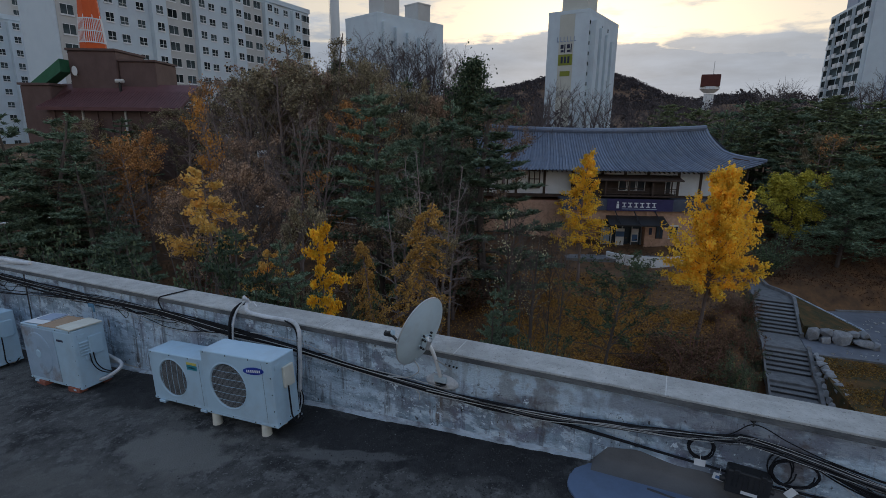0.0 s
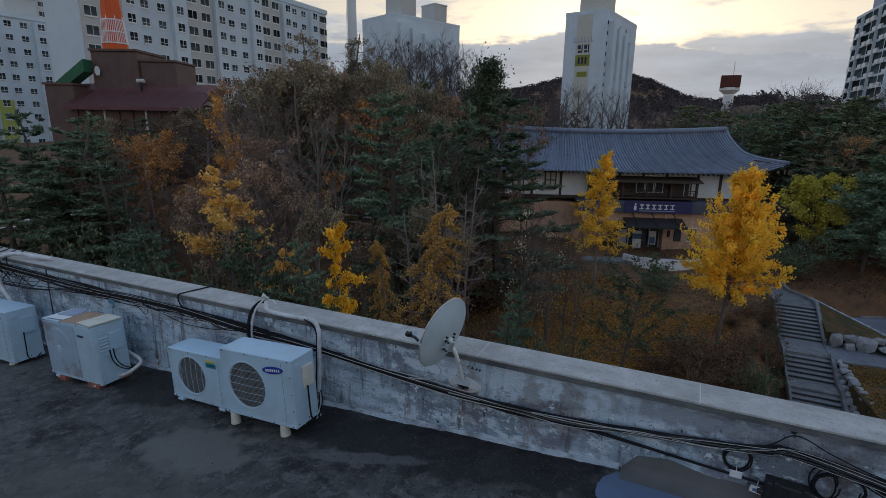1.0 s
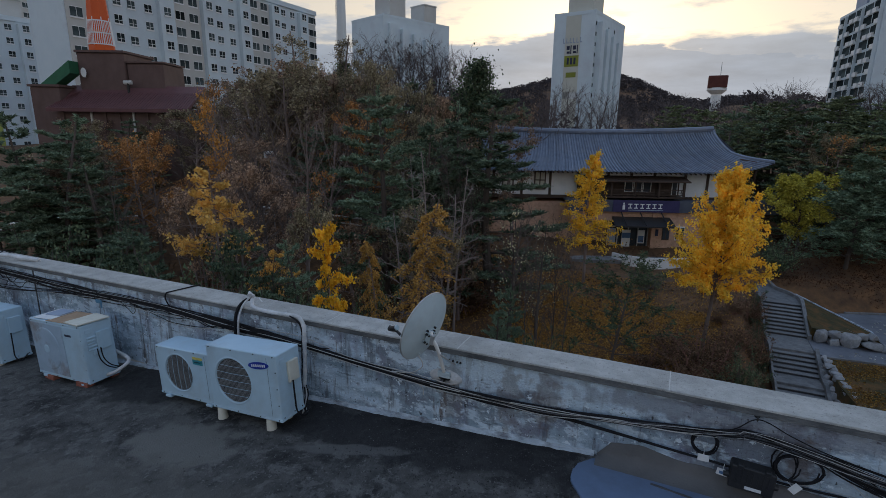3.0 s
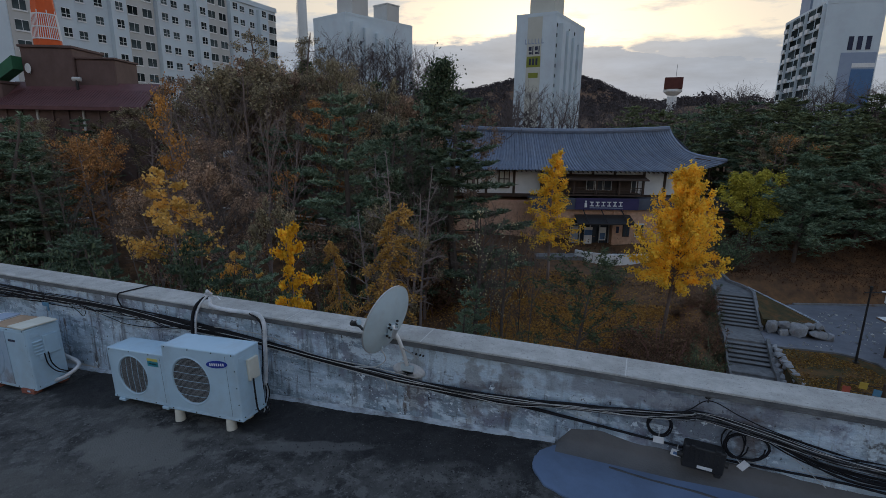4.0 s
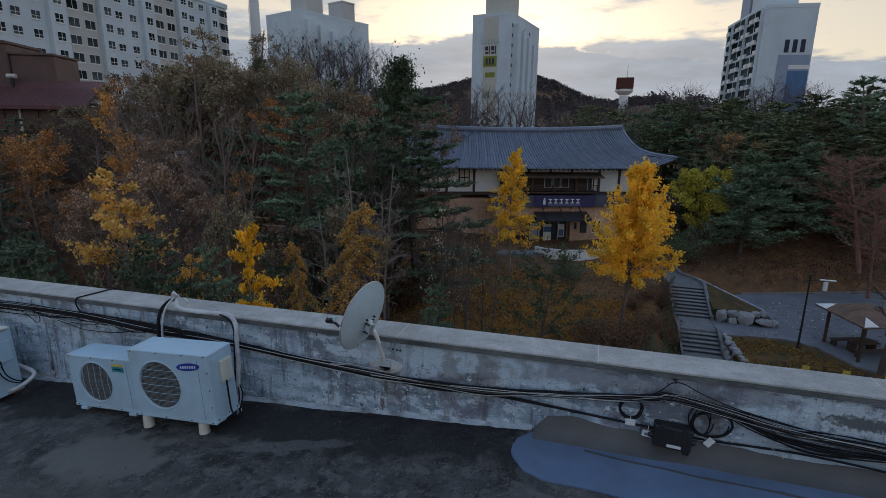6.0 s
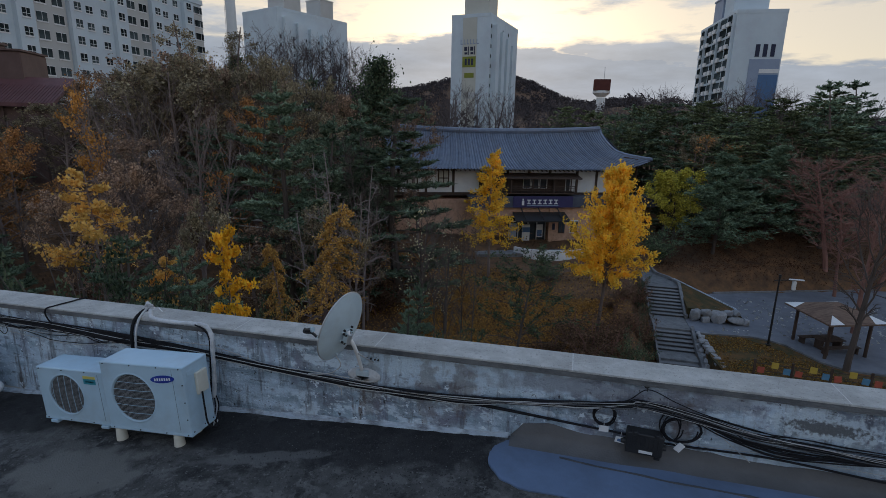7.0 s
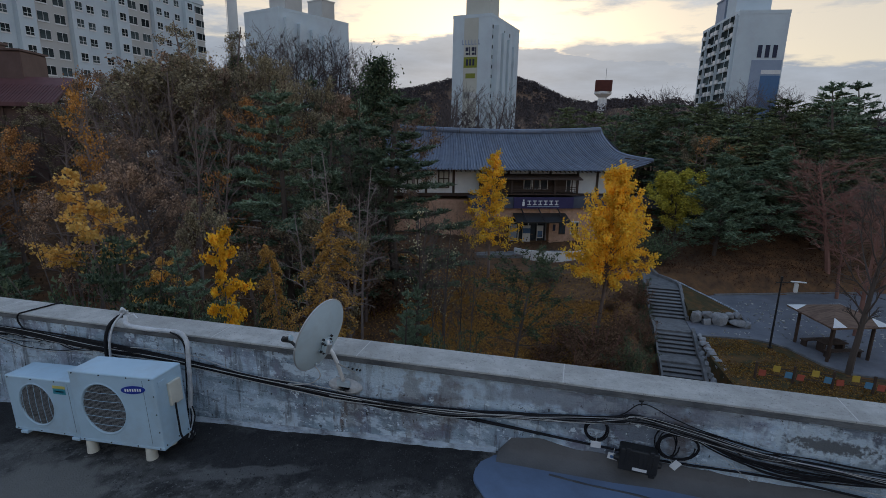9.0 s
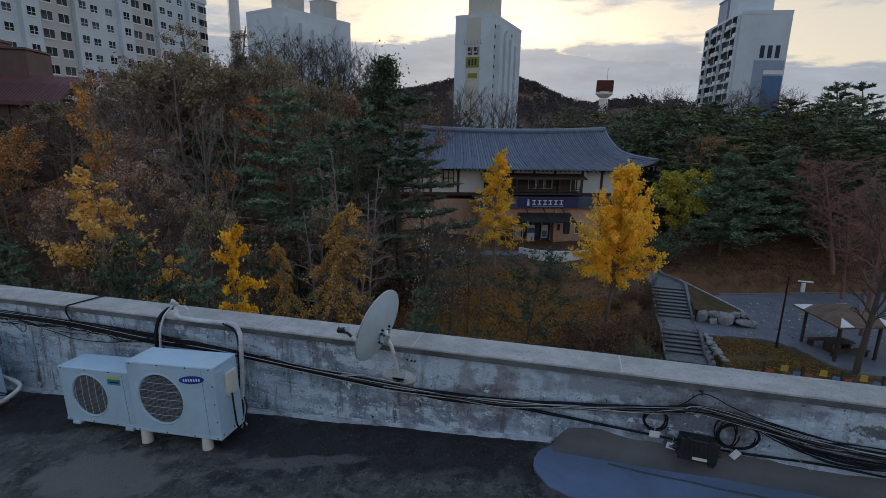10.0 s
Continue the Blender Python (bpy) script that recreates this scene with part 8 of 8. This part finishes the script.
def gravel():
    """Loose dark gravel where the old roofing has broken up."""
    rng = random.Random(18)
    g = Geo()
    for k in range(1800):
        x = -0.1 - abs(rng.gauss(0, 1.5))
        y = -0.10 - abs(rng.gauss(0, 0.65))
        if x < -5 or (x < -2.6 and y > -0.9):
            continue
        s = rng.uniform(0.003, 0.010)
        z = floor_z(x) + 0.002
        a = rng.random() * 3
        c, d, e = math.cos(a) * s, math.sin(a) * s, rng.uniform(0.5, 1.1)
        g.add([(x + c, y + d, z), (x - d * e, y + c * e, z), (x - c, y - d, z), (x + d * e, y - c * e, z), (x + c * 0.3, y, z + s * 0.8)], [(0, 1, 4), (1, 2, 4), (2, 3, 4), (3, 0, 4)])
    solid("gravel", g, M_GRAVEL, "loose dark gravel on the broken roofing", "gravel", kind="stuff")


gravel()


# ---- plaza furniture ----
def street_lamp():
    base = thing("street_lamp", "dark street lamp post with a white lantern arm", "street lamp", pose(14.0, 33.35, PLAZA_Z))
    part("post", Geo().tube([(0, 0, -0.2), (0, 0, 0.5), (0, 0, 4.75)], [0.085, 0.07, 0.05], 10), M_BLACK, base)
    part("base_plate", Geo().rbox(-0.16, 0.16, -0.16, 0.16, 0.0, 0.05, 0.01), M_BLACK, base)
    part("arm", Geo().tube([(-0.3, 0, 4.55), (0.05, 0, 4.62), (1.5, 0, 4.72)], 0.035, 8), M_BLACK, base)
    part("lantern", Geo().rbox(0.78, 1.02, -0.10, 0.10, 4.0, 4.62, 0.05, 2), M_PLASTER, base, "white lantern")
    part("lantern", Geo().rbox(0.55, 1.45, -0.08, 0.08, 4.68, 4.75, 0.02, 1), M_PLASTER, base, "white lantern")
    part("sensor", Geo().rbox(-0.07, 0.07, -0.06, 0.06, 4.72, 5.0, 0.02), M_BLACK, base)


street_lamp()


def gazebo():
    a, b = Vector((2.7, 1.05, 0)).normalized(), Vector((-0.77, 3.03, 0)).normalized()
    n0 = Vector((16.8, 31.9, PLAZA_Z))
    base = thing("gazebo", "open wooden gazebo with a brown shingle roof", "gazebo")
    cs = [n0, n0 + a * 2.9, n0 + a * 2.9 + b * 3.1, n0 + b * 3.1]
    for c in cs:
        part("post", Geo().tube([c, c + Vector((0, 0, 2.50))], 0.11, 8), M_TIMBER, base)
    mid = (cs[0] + cs[2]) / 2
    over = [c + (c - mid).normalized() * 0.85 for c in cs]
    ez, pz = 2.52, 3.25
    rid = [mid - a * 0.2, mid + a * 0.2]
    top = [p + Vector((0, 0, ez)) for p in over] + [p + Vector((0, 0, pz)) for p in rid]
    low = [p - Vector((0, 0, 0.10)) for p in top]
    fs = [(0, 1, 5, 4), (1, 2, 5), (2, 3, 4, 5), (3, 0, 4)]
    part("roof", Geo().add(top + low, fs + [tuple(i + 6 for i in reversed(f)) for f in fs] + [(0, 6, 7, 1), (1, 7, 8, 2), (2, 8, 9, 3), (3, 9, 6, 0)]), M_SHINGLE, base, "brown shingle roof")
    # white metal at the four corners
    for k in range(4):
        c = top[k]
        toA, toB = (top[(k + 1) % 4] - c) * 0.24, (top[k - 1] - c) * 0.24
        r = (top[4] if k in (0, 3) else top[5]) - c
        up = Vector((0, 0, 0.02))
        tip = c + r * 0.42
        part("corner_flashing", Geo().add([c + up, c + toA + up, tip + up, c + toB + up], [(0, 1, 2), (0, 2, 3)]).add([c - up * 4, c + toA - up * 4, tip, c + toB - up * 4], [(0, 2, 1), (0, 3, 2)]), M_PLASTER, base, "pale corner flashing")
    for k in range(4):
        part("beam", Geo().tube([cs[k] + Vector((0, 0, 2.42)), cs[(k + 1) % 4] + Vector((0, 0, 2.42))], 0.09, 4), M_TIMBER, base)
    # benches and low table
    rot = Matrix.Translation(mid) @ Matrix.Rotation(math.atan2(a.y, a.x), 4, "Z")
    for y in (-0.95, 0.95):
        bench = thing("bench", "dark wooden bench in the gazebo", "bench", rot @ Matrix.Translation((0, y, 0)), "gazebo benches")
        for k in range(4):
            part("slat", Geo().rbox(-1.3, 1.3, -0.24 + k * 0.12, -0.14 + k * 0.12, 0.42, 0.47, 0.008), M_TIMBER, bench)
        for x in (-1.1, 1.1):
            part("leg", Geo().rbox(x - 0.06, x + 0.06, -0.22, 0.22, 0.0, 0.42, 0.01), M_TIMBER, bench)
    tbl = thing("table", "dark low wooden table in the gazebo", "table", rot)
    part("tabletop", Geo().rbox(-0.9, 0.9, -0.45, 0.45, 0.62, 0.68, 0.012), M_TIMBER, tbl)
    for x in (-0.7, 0.7):
        part("leg", Geo().rbox(x - 0.08, x + 0.08, -0.3, 0.3, 0, 0.62, 0.01), M_TIMBER, tbl)


gazebo()


def boulders():
    rng = random.Random(12)
    rows = [((x0 + x1) / 2, y, PLAZA_Z + (z0 + z1) / 2, (x1 - x0) / 2, 0.40, (z1 - z0) / 2) for x0, x1, z0, z1, y in (
        (9.63, 10.42, -0.08, 1.00, 36.95), (10.38, 11.16, 0.42, 0.98, 37.0), (10.43, 11.12, -0.06, 0.46, 36.9), (11.08, 12.24, -0.06, 1.00, 36.9),
        (12.16, 13.52, -0.08, 0.57, 36.9), (11.95, 12.66, 0.52, 1.00, 37.1), (12.52, 13.24, 0.55, 1.03, 37.1), (13.42, 13.84, -0.08, 0.46, 36.85))]
    rows += [(9.72 + 0.05 * k, 33.9 - 0.56 * k, PLAZA_Z - 0.03 * k + 0.03, 0.20 + 0.06 * (k % 3), 0.26, 0.16 + 0.05 * (k % 2)) for k in range(11)]
    rows += [(9.62 + 0.03 * k, 33.5 - 0.62 * k, PLAZA_Z - 0.46 - 0.10 * k, 0.22 + 0.05 * (k % 2), 0.28, 0.24) for k in range(9)]
    for k, (x, y, z, a, b, c) in enumerate(rows):
        bm = bmesh.new()
        for _ in range(26):
            d = Vector((rng.gauss(0, 1), rng.gauss(0, 1), rng.gauss(0, 1))).normalized()
            m = max(abs(d.x), abs(d.y), abs(d.z))
            bm.verts.new(d.lerp(d / m, 0.8) * rng.uniform(0.9, 1.06))
        bmesh.ops.convex_hull(bm, input=bm.verts[:])
        bmesh.ops.delete(bm, geom=[v for v in bm.verts if not v.link_faces], context="VERTS")
        bmesh.ops.bevel(bm, geom=bm.edges[:], offset=0.07, segments=2, affect="EDGES", profile=0.6)
        g = Geo()
        bm.verts.index_update()
        sx = 1.0 if k < 8 else rng.uniform(0.85, 1.2)
        g.add([(v.co.x * a * sx, v.co.y * b, v.co.z * c) for v in bm.verts], [[v.index for v in f.verts] for f in bm.faces])
        bm.free()
        ob = solid("boulder", g, M_ROCK, "pale rough boulder edging the garden path", "boulder", group="boulders")
        ob.matrix_basis = pose(x, y, z, rng.uniform(-8, 8), rng.uniform(-8, 8), rng.uniform(-20, 20))


boulders()


def kerb_line(label, pts, w=0.14, h=0.14):
    g = Geo()
    for p, q in zip(pts, pts[1:]):
        d = (Vector(q) - Vector(p)).normalized()
        n = Vector((-d.y, d.x, 0)) * w / 2
        a, b = Vector(p), Vector(q)
        vs = [c + s * n + Vector((0, 0, z)) for c in (a, b) for s in (-1, 1) for z in (-0.3, h)]
        g.add(vs, [(0, 1, 3, 2), (4, 6, 7, 5), (0, 4, 5, 1), (2, 3, 7, 6), (1, 5, 7, 3)])
    solid("kerb", g, M_CEMENT if "verge" in label else M_STONE, label, kind="structure")


z = PLAZA_Z
kerb_line("pale stone kerb between lawn and plaza", [(9.87, 34.15, z), (11.5, 34.36, z), (13.3, 34.5, z), (14.38, 34.16, z), (15.17, 33.56, z), (16.36, 31.18, z), (17.55, 30.26, z), (24, 30.16, z)], 0.14, 0.05)
kerb_line("pale stone kerb behind the plaza", [(13.1, 44.7, z), (27, 50.0, z), (40, 54.5, z)], 0.2, 0.12)
kerb_line("thin pale kerb along the grass verge", [(9.5, 43.8, z + 1.28), (11.93, 42.2, z + 0.53), (13.8, 40.55, z + 0.02), (13.8, 39.5, z)], 0.12, 0.09)


def picket_fence():
    rng = random.Random(5)
    base = thing("fence", "low dark post fence hung with coloured square panels", "fence")
    p0, p1 = Vector((11.58, 28.1, PLAZA_Z - 0.05)), Vector((27.4, 27.7, PLAZA_Z - 0.05))
    n = 9
    for k in range(n):
        c = p0.lerp(p1, k / (n - 1))
        part("post", Geo().rbox(c.x - 0.06, c.x + 0.06, c.y - 0.06, c.y + 0.06, c.z - 0.2, c.z + 1.05, 0.01), M_TIMBER, base)
    part("rail", Geo().tube([p0 + Vector((0, 0, 0.8)), p1 + Vector((0, 0, 0.8))], 0.025, 6), M_TIMBER, base)
    part("rail", Geo().tube([p0 + Vector((0, 0, 0.35)), p1 + Vector((0, 0, 0.35))], 0.025, 6), M_TIMBER, base)
    k = 0
    for i in range(n - 1):
        for u, mm, up in ((0.17, M_REDP, 0.42), (0.53, M_YELP, 0.78), (0.86, M_BLUP, 0.48)):
            c = p0.lerp(p1, (i + u) / (n - 1)) + Vector((0, -0.05, up))
            ob = part("panel", Geo().rbox(-0.19, 0.19, -0.015, 0.015, -0.19, 0.19, 0.006), mm, base)
            ob.matrix_basis = Matrix.Translation(c) @ Matrix.Rotation(radians(rng.uniform(-6, 6)), 4, "Y")


picket_fence()


def plaza_leaves():
    rng = np.random.default_rng(31)
    pts = [(x, y, PLAZA_Z + 0.02) for x, y in zip(rng.uniform(10.5, 30, 700), rng.uniform(34.7, 44, 700)) if x > 14.2 or y < 36]
    ob = new("fallen_leaves", tri_mesh("fallen_leaves", leaf_quads(pts, 0.22, rng, flat=0.97), 4, L_PALE))
    tagged(ob, "pale fallen leaves on the paved plaza", "leaves", kind="stuff")
    pts = []
    while len(pts) < 6500:
        x, y = rng.uniform(10, 23), rng.uniform(26.5, 34.2)
        if y < 34.4 - max(0, x - 12.5) * 0.95 or x < 12:
            if y < 34.3 and noise.noise(Vector((x, y, 2)) * 0.5) > rng.uniform(-0.5, 0.35):
                pts.append((x, y, PLAZA_Z - 0.04 + 0.03 * rng.random()))
    ob = new("fallen_leaves", tri_mesh("fallen_leaves", leaf_quads(pts, 0.11, rng, flat=0.8), 4, L_LAWNLEAF))
    tagged(ob, "orange fallen leaves on the lawn", "leaves", kind="stuff")


plaza_leaves()


# ---- signs and rails seen through the wood ----
def road_sign():
    base = thing("road_sign", "small white road sign on a thin pole", "sign", yaw_at(-33.2, 31.6, 40, terrain(-33.2, 31.6)))
    h = 0.3 - terrain(-33.2, 31.6)
    part("pole", Geo().tube([(0, 0, 0), (0, 0, h)], 0.05, 8), M_STEEL, base)
    part("panel", Geo().rbox(-0.55, 0.55, -0.08, -0.04, h - 0.7, h, 0.02), M_PLASTER, base)
    part("writing_bar", Geo().box(-0.35, 0.35, -0.09, -0.081, h - 0.45, h - 0.25), M_SIGNDARK, base)


road_sign()


def guard_rail(label, p, q, h):
    base = thing("guard_rail", label, "guard rail")
    p, q = Vector(p), Vector(q)
    n = max(2, int((q - p).length / 2.5))
    for k in range(n + 1):
        c = p.lerp(q, k / n)
        part("post", Geo().tube([c, c + Vector((0, 0, h))], 0.06, 6), M_STEEL, base)
    part("rail", Geo().tube([p + Vector((0, 0, h)), q + Vector((0, 0, h))], 0.09, 6), M_PLASTER, base)
    part("rail", Geo().tube([p + Vector((0, 0, h * 0.6)), q + Vector((0, 0, h * 0.6))], 0.07, 6), M_PLASTER, base)


guard_rail("white guard rail along a road behind the trees", (-62, 20, terrain(-62, 20)), (-46, 28, terrain(-46, 28)), 1.4)
guard_rail("pale guard rail along a road behind the trees", (-36, 33, terrain(-36, 33)), (-26, 38, terrain(-26, 38)), 1.6)
